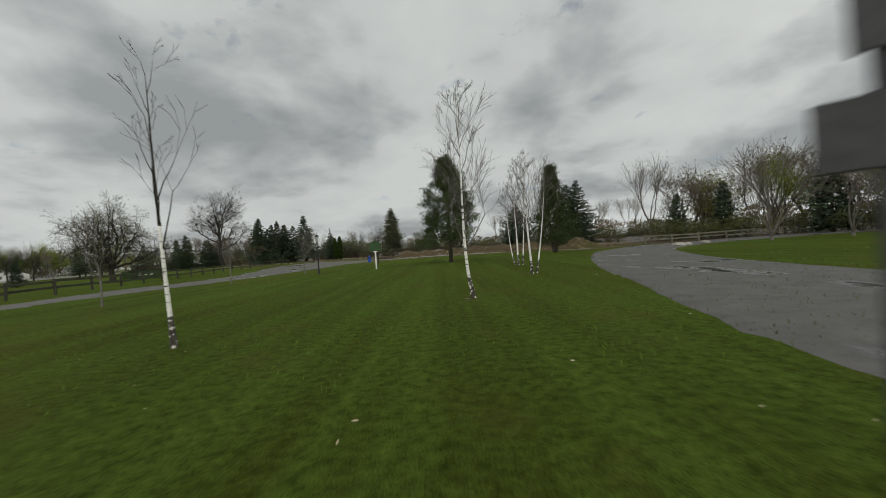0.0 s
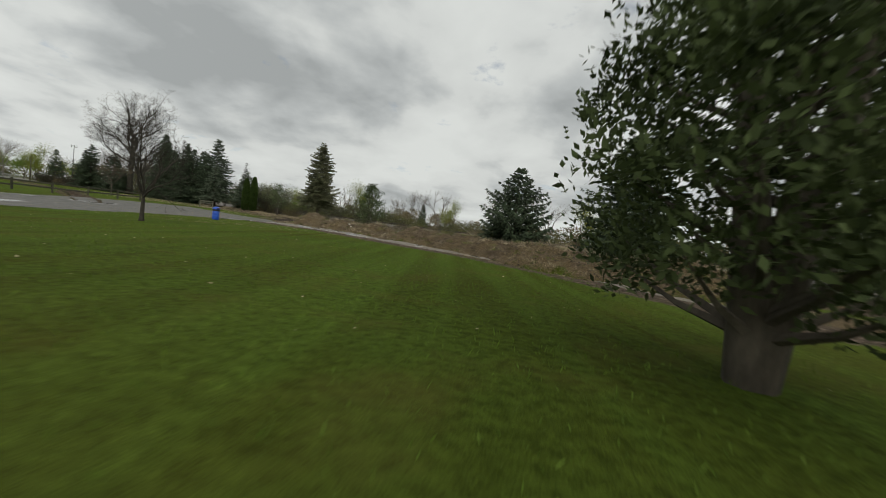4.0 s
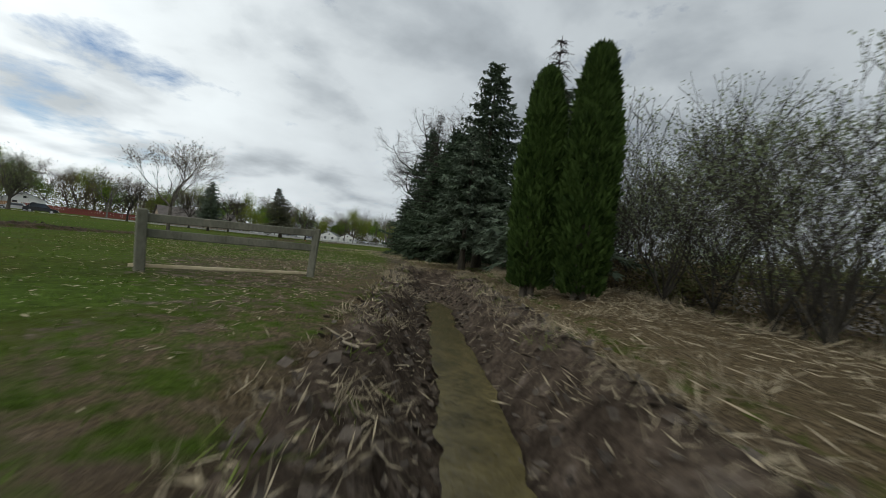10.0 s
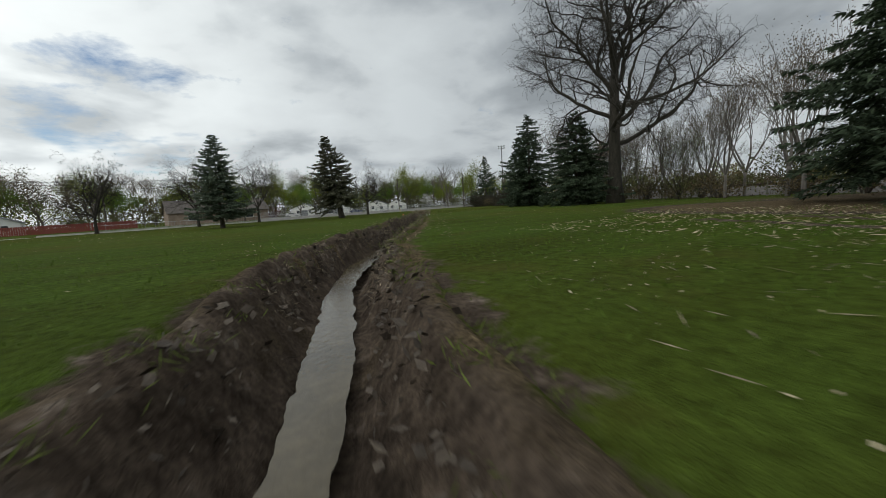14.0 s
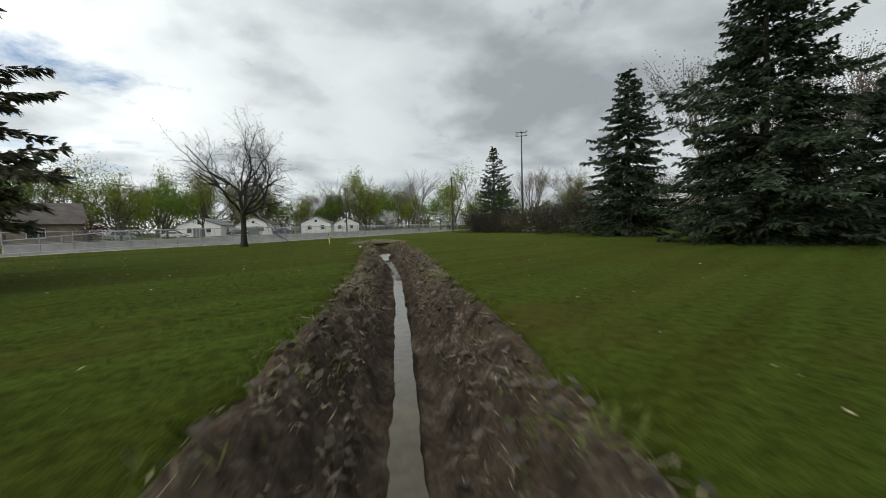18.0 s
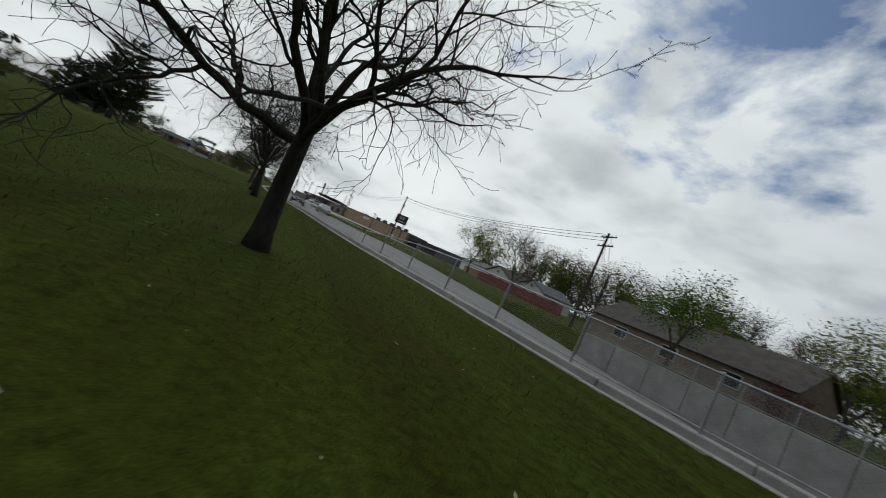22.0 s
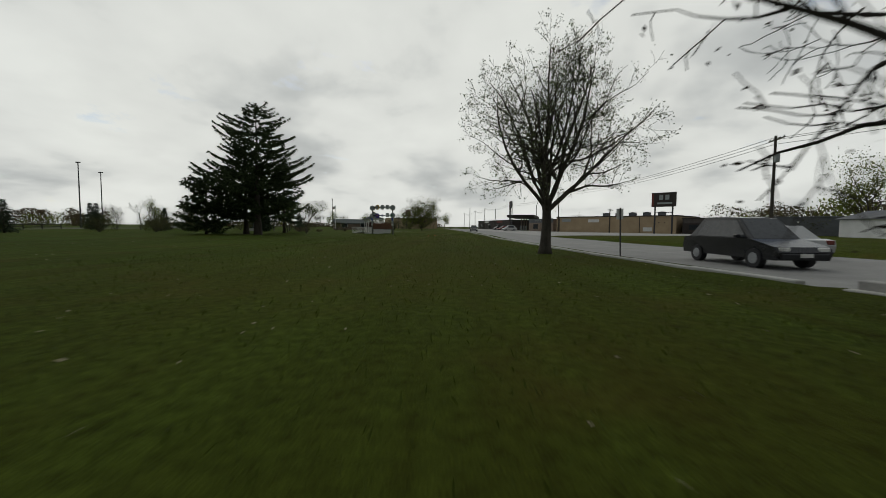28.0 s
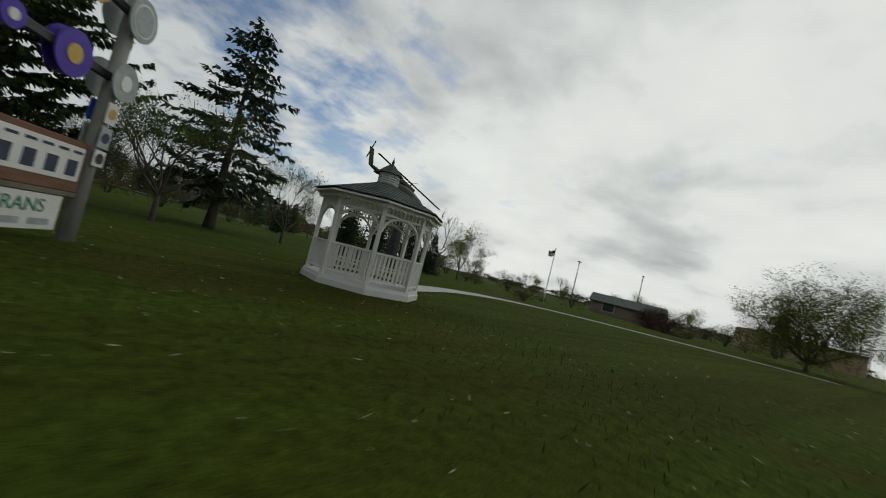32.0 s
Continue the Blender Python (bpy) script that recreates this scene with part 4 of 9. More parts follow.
def stem(h, r, seed, bend=0.0, sides=8, flare=1.35, twist=None):
    rs = np.random.RandomState(seed)
    pts, rad, n = [], [], 9
    for i in range(n):
        t = i / (n - 1)
        pts.append((bend * t * t * h + rs.uniform(-0.02, 0.02) * h * 0.2, rs.uniform(-0.02, 0.02) * h * 0.2 * t, h * t - (0.12 if i == 0 else 0)))
        rad.append(r * (1 - 0.93 * t) * (flare if i == 0 else 1))
    return Soup().tube(pts, rad, sides)


def spruce(x, y, h, r, clear, seed, label, mat=SPRUCE, trunk=None, tilt=(0, 0), group="", name="spruce_tree", **kw):
    up = Vector((0, 0, 1)).rotation_difference(Vector((*tilt, 1.0))).to_matrix().to_4x4()
    ob = thing(name, label, "tree", Matrix.Translation((x, y, ground(x, y))) @ up @ Matrix.Rotation(radians(seed * 37 % 360), 4, "Z"), group)
    part("trunk", stem(h * 0.97, trunk or h * 0.021, seed), BARK, ob, smooth=True)
    part("crown", spruce_crown("crown", h, r, clear, seed, mat, **kw), mat, ob)
    return ob


class Branching:
    """A leafless tree grown limb by limb; tips are kept for leaves."""

    def __init__(self, seed):
        self.rs = np.random.RandomState(seed)
        self.soup, self.tips = Soup(), []

    def limb(self, p, d, length, r, depth, o):
        rs = self.rs
        n = 4 if depth > 1 else 3
        pts, rad = [p], [r]
        for i in range(n):
            d = unit(d + rs.normal(size=3) * o["wander"] + np.array([0, 0, o["rise"] * (1 if depth > 1 else o["tip_rise"])]))
            p = p + d * length / n
            pts.append(p)
            rad.append(r * (1 - (i + 1) / n * (1 - o["taper"])))
        sides = 8 if depth >= o["depth"] else (5 if depth > 2 else 3)
        self.soup.tube(pts, [max(q, o["least"]) for q in rad], sides, cap=depth >= o["depth"])
        if depth == 0:
            self.tips.append((pts[-1], d))
            self.tips.append((pts[-2], d))
            return
        kids = o["kids"][min(len(o["kids"]) - 1, o["depth"] - depth)]
        for k in range(kids):
            t = 1.0 if k < 2 else rs.uniform(o["low"], 1.0)
            q = pts[-1] if t == 1.0 else pts[0] + (pts[-1] - pts[0]) * t
            if t < 1.0:
                j = min(n - 1, int(t * n))
                q = pts[j] + (pts[j + 1] - pts[j]) * (t * n - j)
            axis = unit(np.cross(d, rs.normal(size=3)))
            ang = radians(rs.uniform(*o["angle"])) * (0.75 if k == 0 else 1.0)
            e = unit(d * math.cos(ang) + axis * math.sin(ang))
            self.limb(q, e, length * rs.uniform(*o["shrink"]), max(rad[-1] * rs.uniform(0.55, 0.95), o["least"]), depth - 1, o)


def bare_tree(x, y, label, seed, trunk_h=2.2, limb=2.6, r=0.2, depth=5, lean=(0, 0), bark=BARK, leaf=None, leaf_n=0, leaf_size=0.06, name="bare_tree", group="", forks=None, s=1.0, turn=0.0, crown_label="", **kw):
    o = dict(depth=depth, wander=0.11, rise=0.05, tip_rise=1.0, taper=0.62, least=0.006, kids=[3, 3, 4, 4, 4], low=0.35, angle=(22, 48), shrink=(0.62, 0.88))
    o.update(kw)
    b = Branching(seed)
    rs = b.rs
    ob = thing(name, label, "tree", at(x, y, turn, s, lean=lean), group)
    pts = [(0, 0, -0.12), (0, 0, 0.1), (0.02, 0.01, trunk_h * 0.5), (0.0, 0.02, trunk_h)]
    part("trunk", Soup().tube(pts, [r * 1.45, r * 1.15, r, r * 0.92], 10), bark, ob, smooth=True)
    n = forks or o["kids"][0]
    for k in range(n):
        a = 6.283 * k / n + rs.uniform(-0.5, 0.5)
        ang = radians(rs.uniform(*o.get("fork_angle", o["angle"])))
        d = np.array([math.cos(a) * math.sin(ang), math.sin(a) * math.sin(ang), math.cos(ang)])
        b.limb(np.array([0, 0.0, trunk_h - 0.03]), d, limb * rs.uniform(0.85, 1.15), r * rs.uniform(0.6, 0.8), depth - 1, o)
    part("branchwork", b.soup, kw.get("twig", bark), ob)
    if leaf is not None and leaf_n:
        tips = np.array([t[0] for t in b.tips])
        i = rs.randint(0, len(tips), leaf_n)
        p = tips[i] + rs.normal(size=(leaf_n, 3)) * o.get("leaf_spread", 0.10)
        d = unit(rs.normal(size=(leaf_n, 3)) + np.array([0, 0, o.get("leaf_hang", -0.4)]))
        sd = unit(np.cross(d, rs.normal(size=(leaf_n, 3))))
        v, f = blades(p, d, sd, leaf_size * rs.uniform(0.7, 1.5, leaf_n), leaf_size * 0.33 * rs.uniform(0.7, 1.3, leaf_n))
        part("crown", raw_mesh("crown", v, f, leaf), leaf, ob, crown_label)
    return ob


def clump_plant(name, x, y, label, seed, h, spread, mat, n=2600, size=0.11, stems=9, bark=BARK, s=1.0, group="", category="shrub", hollow_base=0.15, rough_top=0.35):
    """A bush: several stems and an uneven mass of small leaves with gaps."""
    rs = np.random.RandomState(seed)
    ob = thing(name, label, category, at(x, y, seed * 53 % 360, s), group)
    sp = Soup()
    for k in range(stems):
        a, q = rs.uniform(0, 6.28), rs.uniform(0.3, 0.95)
        e = np.array([math.cos(a) * spread * q, math.sin(a) * spread * q, h * rs.uniform(0.55, 1.0)])
        mid = e * np.array([0.35, 0.35, 0.55])
        sp.tube([(math.cos(a) * 0.1, math.sin(a) * 0.1, -0.05), mid, e], [0.03 + 0.008 * h, 0.02 + 0.003 * h, 0.008], 4)
        for j in range(5):
            b0 = mid + (e - mid) * rs.rand()
            sp.tube([b0, b0 + rs.normal(size=3) * np.array([0.3, 0.3, 0.25]) * h * 0.3 + np.array([0, 0, 0.1 * h])], [0.012, 0.005], 3, cap=False)
    part("woody_stem", sp, bark, ob)
    cl = 26
    ca = rs.uniform(0, 6.28, cl)
    cr = spread * np.sqrt(rs.uniform(0, 1, cl)) * 0.8
    cz = h * (hollow_base + (1 - hollow_base) * rs.uniform(0.1, 0.95, cl) * (1 - rough_top * (cr / spread) ** 2 * rs.uniform(0.3, 1.5, cl)))
    i = rs.randint(0, cl, n)
    p = np.c_[np.cos(ca) * cr, np.sin(ca) * cr, cz][i] + rs.normal(size=(n, 3)) * np.array([0.20, 0.20, 0.15]) * spread
    p[:, 2] = np.maximum(p[:, 2], 0.05)
    d = unit(rs.normal(size=(n, 3)))
    sd = unit(np.cross(d, rs.normal(size=(n, 3))))
    v, f = blades(p, d, sd, size * rs.uniform(0.6, 1.5, n), size * 0.4 * rs.uniform(0.6, 1.3, n))
    part("foliage", raw_mesh("foliage", v, f, mat), mat, ob)
    return ob


def juniper(x, y, h, seed, label, spread, clear, mat=JUNIPER, n=9000, s=1.0, name="juniper_tree", stems=2, lumps=30, lean=(0, 0), size=0.15, bark=BARK, pointed=0.8, group="", r=None, tuft=0.26):
    """An open evergreen: forked stem, bare limbs and separate tufted masses with sky between."""
    rs = np.random.RandomState(seed)
    ob = thing(name, label, "tree", at(x, y, seed * 71 % 360, s, lean=lean), group)
    sp = Soup()
    r = r or h * 0.022
    tops = []
    for k in range(stems):
        a = 6.28 * k / max(stems, 1) + 0.4
        q = 0.10 * h if stems > 1 else 0.02 * h
        pts = [(0, 0, -0.12), (math.cos(a) * q * 0.25, math.sin(a) * q * 0.25, h * 0.2), (math.cos(a) * q * 0.7, math.sin(a) * q * 0.7, h * 0.55), (math.cos(a) * q, math.sin(a) * q, h * (0.96 - 0.12 * k))]
        sp.tube(pts, [r * 1.4, r, r * 0.6, r * 0.1], 7)
    part("trunk", sp, bark, ob, smooth=True)
    lim = Soup()
    P, D, L, W = [], [], [], []
    for k in range(lumps):
        t = (k + rs.rand()) / lumps
        z = clear + (h - clear) * t
        rad = spread * (1 - t) ** pointed * rs.uniform(0.35, 1.05) * (1 if t > 0.15 else 0.75 + t * 1.6)
        a = k * 2.4 + rs.uniform(-0.5, 0.5)
        c = np.array([math.cos(a) * rad, math.sin(a) * rad, z + rad * 0.12])
        base = np.array([0, 0, max(clear * 0.6, z - rad * 0.5)])
        lim.tube([base, base + (c - base) * 0.55 + np.array([0, 0, -0.1]), c], [r * 0.42 * (1 - 0.6 * t), r * 0.25 * (1 - 0.6 * t), 0.012], 4, cap=False)
        m = int(n / lumps * rs.uniform(0.6, 1.4))
        sz = spread * tuft * (1.15 - 0.7 * t) * rs.uniform(0.7, 1.25)
        tufts = c + np.clip(rs.normal(size=(16, 3)), -1.3, 1.3) * np.array([sz, sz, sz * 0.55])
        pick = rs.randint(0, 16, m)
        p = tufts[pick] + np.clip(rs.normal(size=(m, 3)), -1.5, 1.5) * (0.11 + 0.10 * sz) * np.array([1.2, 1.2, 0.8])
        P.append(p)
        D.append(unit(unit(p - tufts[pick]) * 0.7 + rs.normal(size=(m, 3)) * 0.45 + np.array([0, 0, 0.4])))
        L.append(size * rs.uniform(0.6, 1.6, m))
        W.append(size * 0.26 * rs.uniform(0.6, 1.4, m))
    part("branchwork", lim, bark, ob)
    P, D = np.concatenate(P), np.concatenate(D)
    sd = unit(np.cross(D, rs.normal(size=P.shape)))
    v, f = blades(P, D, sd, np.concatenate(L), np.concatenate(W))
    part("crown", raw_mesh("crown", v, f, mat), mat, ob)
    return ob


def columnar(x, y, h, r, seed, label, group=""):
    """A narrow arborvitae, rounded at the top, of upright flat sprays."""
    rs = np.random.RandomState(seed)
    ob = thing("arborvitae_tree", label, "tree", at(x, y, seed * 29), group)
    sp = Soup()
    for k in range(3):
        a = 2.1 * k
        sp.tube([(0.12 * math.cos(a), 0.12 * math.sin(a), -0.1), (0.15 * math.cos(a), 0.15 * math.sin(a), h * 0.4), (0, 0, h * 0.85)], [0.09, 0.06, 0.02], 6)
    part("trunk", sp, BARK, ob)
    n = 15000
    t = rs.uniform(0, 1, n) ** 0.85
    prof = np.minimum(1.0, 0.72 + 1.6 * t) * np.sqrt(np.maximum(0.0, 1 - t ** 3.2))
    a = rs.uniform(0, 6.283, n)
    lump = 1 + 0.16 * np.sin(5 * a + 9 * t) * np.sin(21 * t + 2 * a)
    q = r * prof * lump * rs.uniform(0.72, 1.05, n)
    p = np.c_[np.cos(a) * q, np.sin(a) * q, 0.25 + t * (h - 0.35)]
    d = unit(np.c_[np.cos(a) * 0.5, np.sin(a) * 0.5, np.ones(n)] + rs.normal(size=(n, 3)) * 0.3)
    sd = unit(np.cross(d, rs.normal(size=(n, 3))))
    v, f = blades(p, d, sd, rs.uniform(0.12, 0.30, n), rs.uniform(0.02, 0.055, n))
    part("crown", raw_mesh("crown", v, f, ARBOR), ARBOR, ob)
    return ob


class Crooked:
    """A leafless tree of winding limbs: side shoots leave every limb all along its length."""

    def __init__(self, seed, wander, rise, density, least):
        self.rs = np.random.RandomState(seed)
        self.soup, self.tips = Soup(), []
        self.wander, self.rise, self.density, self.least = wander, rise, density, least

    def grow(self, p, d, length, r, level, last=3, bare=0.18):
        rs = self.rs
        n = max(3, int(length / (0.42, 0.26, 0.17, 0.14)[level]))
        pts, rad = [p], [r]
        side = unit(np.cross(d, rs.normal(size=3)))
        swing = 1.0
        for i in range(n):
            t = (i + 1) / n
            d = unit(d + rs.normal(size=3) * self.wander[level] + side * swing * self.wander[level] * 0.6 + np.array([0, 0, self.rise[level]]))
            swing = -swing
            p = p + d * length / n
            pts.append(p)
            rad.append(max(r * (1 - 0.85 * t), self.least))
            if level < last and t > bare and t < 0.99 and rs.rand() < self.density[level]:
                axis = unit(np.cross(d, rs.normal(size=3)))
                ang = radians(rs.uniform(30, 68))
                e = unit(d * math.cos(ang) + axis * math.sin(ang))
                self.grow(p, e, length * (0.60, 0.56, 0.58)[level] * (1.1 - 0.6 * t) * rs.uniform(0.6, 1.2), max(rad[-1] * rs.uniform(0.45, 0.75), self.least), level + 1, last, 0.12)
        self.soup.tube(pts, rad, (8, 5, 3, 3)[level], cap=level == 0)
        if level >= 2:
            self.tips.append(pts[-1])
            self.tips.append(pts[len(pts) // 2])


def crooked_tree(x, y, label, seed, h, spread, r, clear, limbs=6, fork=(20, 66), wander=(0.16, 0.20, 0.24, 0.26), rise=(0.055, 0.035, 0.0, -0.06), density=(0.95, 0.85, 0.75), least=0.005, bark=BARK_DARK, name="honey_locust_tree", lean=(0.0, 0.0), bole=1.0, turn=0.0, leaf=None, leaf_n=0, leaf_size=0.07, leaf_spread=0.15, hang=-0.4, leader=None, group=""):
    """A broad park tree: short bole, winding limbs to an uneven dome; leader lets the bole run on into the crown."""
    c = Crooked(seed, wander, rise, density, least)
    rs = c.rs
    ob = thing(name, label, "tree", at(x, y, turn), group)
    top = leader or clear
    n = 8
    pts, rad = [], []
    for i in range(n):
        t = i / (n - 1)
        z = top * t
        pts.append(np.array([lean[0] * t + 0.05 * r * math.sin(seed + 4 * t), lean[1] * t + 0.3 * r * math.sin(seed * 1.7 + 3 * t) * t, z - (0.15 if i == 0 else 0)]))
        rad.append(r * (1.45 if i == 0 else 1.08 if i == 1 else 1.0) * (1 - 0.30 * t if leader is None else 1 - 0.45 * t))
    part("trunk", Soup().tube(pts, rad, 14), bark, ob, smooth=True)
    for k in range(limbs):
        u = (k + 0.5) / limbs
        a = k * 2.4 + rs.uniform(-0.5, 0.5)
        ang = radians(fork[1] + (fork[0] - fork[1]) * u + rs.uniform(-7, 7))
        if leader is None:
            f = 1.0 - 0.16 * (1 - u)
        else:
            f = (clear + (top - clear) * min(1.0, 1.25 * u)) / top
        j = min(n - 2, int(f * (n - 1)))
        p = pts[j] + (pts[j + 1] - pts[j]) * (f * (n - 1) - j)
        d = np.array([math.cos(a) * math.sin(ang), math.sin(a) * math.sin(ang), math.cos(ang)])
        rest = h - p[2]
        length = 1.0 / math.sqrt((math.sin(ang) / spread) ** 2 + (math.cos(ang) / rest) ** 2)
        c.grow(p, d, length * rs.uniform(0.92, 1.12), bole * r * rs.uniform(0.36, 0.56) * (1.0 if leader is None else 0.8), 0)
    part("branchwork", c.soup, bark, ob)
    if leaf is not None and leaf_n:
        tips = np.array(c.tips)
        i = rs.randint(0, len(tips), leaf_n)
        p = tips[i] + rs.normal(size=(leaf_n, 3)) * leaf_spread
        d = unit(rs.normal(size=(leaf_n, 3)) + np.array([0, 0, hang]))
        sd = unit(np.cross(d, rs.normal(size=(leaf_n, 3))))
        v, f = blades(p, d, sd, leaf_size * rs.uniform(0.7, 1.5, leaf_n), leaf_size * 0.33 * rs.uniform(0.7, 1.3, leaf_n))
        part("crown", raw_mesh("crown", v, f, leaf), leaf, ob)
    return ob


def dead_top_spruce(x, y, h, r, green, seed, label, group=""):
    """A spruce that is alive below and a spiky bare pole above."""
    ob = thing("spruce_tree", label, "tree", at(x, y, seed * 41 % 360), group)
    rs = np.random.RandomState(seed)
    part("trunk", stem(h, h * 0.016, seed), BARK_DARK, ob, smooth=True)
    sp = Soup()
    z = green * 0.5
    while z < h - 0.15:
        for k in range(6):
            a, ln = k * 1.05 + z * 3 + rs.uniform(-0.3, 0.3), r * (1.02 - z / h) ** 0.8 * rs.uniform(0.5, 1.1) + 0.12
            e = np.array([math.cos(a) * ln, math.sin(a) * ln, z + rs.uniform(-0.25, 0.1) * ln])
            o = np.array([0, 0, z])
            sp.tube([o, o + (e - o) * 0.6 + np.array([0, 0, 0.05]), e], [0.028, 0.018, 0.007], 4, cap=False)
            for q in range(5):
                g = o + (e - o) * rs.uniform(0.35, 1.0)
                sp.tube([g, g + np.array([rs.uniform(-0.3, 0.3), rs.uniform(-0.3, 0.3), rs.uniform(-0.28, 0.02)])], [0.009, 0.004], 3, cap=False)
        z += rs.uniform(0.22, 0.42)
    part("branchwork", sp, BARK_DARK, ob, "bare dead boughs")
    part("crown", spruce_crown("crown", green, r, 0.8, seed, SPRUCE, size=0.85, gap=0.15, droop=0.4), SPRUCE, ob)
    return ob


# the first lawn: birches, junipers, saplings
BIRCH_FOOT = material("birch_foot_bark", (0.018, 0.016, 0.013), (0.10, 0.092, 0.078), 5.0, 0.95, 0.9, 16, fleck=(0.55, 0.53, 0.49), fleck_at=0.58)


def birch(x, y, label, seed, h, r, bow=(0.0, 0.0), clear=1.8, group="birches on the lawn", boughs=17, dark=None, kick=(0.0, 0.0), angle=(20, 38), reach=1.0, kids=(3, 4, 3)):
    """A single white stem that runs through, with fine ascending branches; kick bends the foot out."""
    b = Branching(seed)
    rs = b.rs
    o = dict(depth=3, wander=0.08, rise=0.05, tip_rise=0.2, taper=0.5, least=0.0035, kids=list(kids), low=0.2, angle=(14, 38), shrink=(0.50, 0.78))
    ob = thing("birch_tree", label, "tree", at(x, y, 0), group)
    n = 18
    pts, rad = [], []
    for i in range(n):
        t = i / (n - 1)
        z = h * t ** 1.25
        foot = 1 - math.exp(-z / 0.7)
        pts.append(np.array([kick[0] * foot + bow[0] * t + 0.035 * math.sin(seed + 5 * t) * t, kick[1] * foot + bow[1] * t + 0.03 * math.cos(seed * 2 + 4 * t) * t, z - (0.12 if i == 0 else 0)]))
        rad.append(r * (1.25 if i == 0 else 1.0) * (1 - 0.9 * t))
    if dark:
        part("trunk", Soup().tube(pts[:dark + 1], rad[:dark + 1], 10), BIRCH, ob, "white bark with black bands", True)
        part("upper_stem", Soup().tube(pts[dark:], rad[dark:], 10), BARK_DARK, ob, "dark upper stem", True)
    else:
        part("trunk", Soup().tube(pts, rad, 10), BIRCH, ob, smooth=True)
    part("shaggy_foot", Soup().tube(pts[:4], [rad[0] * 1.22, rad[1] * rs.uniform(1.15, 1.35), rad[2] * 1.16, rad[3] * 1.02], 11), BIRCH_FOOT, ob, "rough black bark at the foot")
    for k in range(boughs):
        t = (clear + (h - clear) * (k + rs.rand()) / boughs) / h
        q = t ** 0.8 * (n - 1)
        j = min(n - 2, int(q))
        p = pts[j] + (pts[j + 1] - pts[j]) * (q - j)
        a = k * 2.4 + rs.uniform(-0.4, 0.4)
        ang = radians(rs.uniform(*angle))
        d = np.array([math.cos(a) * math.sin(ang), math.sin(a) * math.sin(ang), math.cos(ang)])
        b.limb(p, d, reach * (0.40 + 1.05 * (1 - t)) * rs.uniform(0.75, 1.2), r * 0.34 * (1.1 - t * 0.7), 3, o)
    part("branchwork", b.soup, BARK_DARK if dark else BIRCH_TWIG, ob)
    return ob


birch(-5.0, 6.9, "young leafless birch with a dark upper stem and white base", 3, 5.0, 0.050, (-0.22, 0.05), 1.5, boughs=10, dark=9, angle=(14, 30), reach=0.9, kids=(2, 2, 2))
birch(0.80, 10.85, "leafless white birch with black-banded bark and a bent foot", 4, 5.8, 0.058, (0.05, 0.1), 1.2, boughs=20, kick=(-0.20, 0.0), reach=0.95)
birch(3.95, 17.1, "leafless white birch with a shaggy dark base", 6, 5.0, 0.06, (-0.2, 0.1))
birch(4.18, 17.3, "thin leafless white birch beside a thicker one", 5, 4.5, 0.045, (0.7, 0.1))
birch(4.45, 22.8, "leafless white birch with drooping branch tips", 7, 5.2, 0.062, (0.05, 0.2), 1.3, boughs=16, reach=0.8, angle=(12, 28), kids=(3, 4, 4))
birch(4.30, 22.95, "bowed side stem of a clump of white birches", 8, 4.4, 0.042, (-0.10, 0.2), 1.2, kick=(-0.20, 0.0), boughs=9, angle=(12, 28), reach=0.75)
birch(4.72, 22.85, "leaning pale stem of a clump of white birches", 9, 4.8, 0.05, (0.45, 0.2), 1.2, boughs=10, reach=0.75, angle=(12, 28))
juniper(0.6, 30.4, 8.2, 11, "large juniper with forked trunk and open dark foliage", 3.0, 1.5, n=52000, lumps=60, pointed=0.80, size=0.10, tuft=0.17, r=0.13)
juniper(11.8, 40.0, 9.0, 12, "dense conical dark juniper on the lawn", 2.7, 0.9, n=46000, lumps=84, size=0.12, tuft=0.17, pointed=0.95)
for k, (x, y, sd, hh) in enumerate(((-14.6, 16.1, 21, 0.9), (-16.0, 28.4, 22, 0.9), (-14.0, 38.1, 23, 1.1))):
    bare_tree(x, y, "staked young park tree, mostly leafless", sd, 1.3, 1.15, 0.045, 4, bark=BARK_GREY, name="sapling", group="young trees along the lane", s=hh, leaf=BUDS, leaf_n=260, leaf_size=0.07)

# conifers along the railway and the ditches
spruce(-12.2, 93.2, 11.8, 2.9, 2.6, 31, "tall dense olive-green spruce on the ditch bank", SPRUCE_OLIVE, size=0.52, whorl=0.14, dense=13, power=0.66, droop=0.34, jitter=0.4, trunk=0.24, fan=0.34)
juniper(-2.9, 87.1, 5.9, 32, "open scraggy pine on the ditch bank", 2.4, 1.2, PINE, 6500, name="pine_tree", stems=2, lumps=34, pointed=0.7)
juniper(-20.6, 98.4, 5.1, 33, "thin open pine with bare lower trunk", 1.35, 1.5, PINE, 3000, name="pine_tree", stems=1, lumps=26, pointed=0.38, size=0.12)
spruce(14.3, 72.7, 8.3, 4.5, 0.8, 34, "broad ragged spruce beside the railway", SPRUCE, size=1.15, droop=0.02, power=0.95)
spruce(23.0, 69.3, 11.2, 4.2, 0.9, 35, "twin-topped spruce beside the railway", SPRUCE, gap=0.12)
spruce(24.7, 68.7, 11.7, 4.0, 1.2, 36, "twin-topped spruce beside the railway", SPRUCE, gap=0.12)
columnar(-29.65, 104.9, 6.0, 0.56, 41, "tall narrow green arborvitae", "pair of arborvitae")
columnar(-28.45, 105.3, 6.4, 0.60, 42, "tall narrow green arborvitae", "pair of arborvitae")
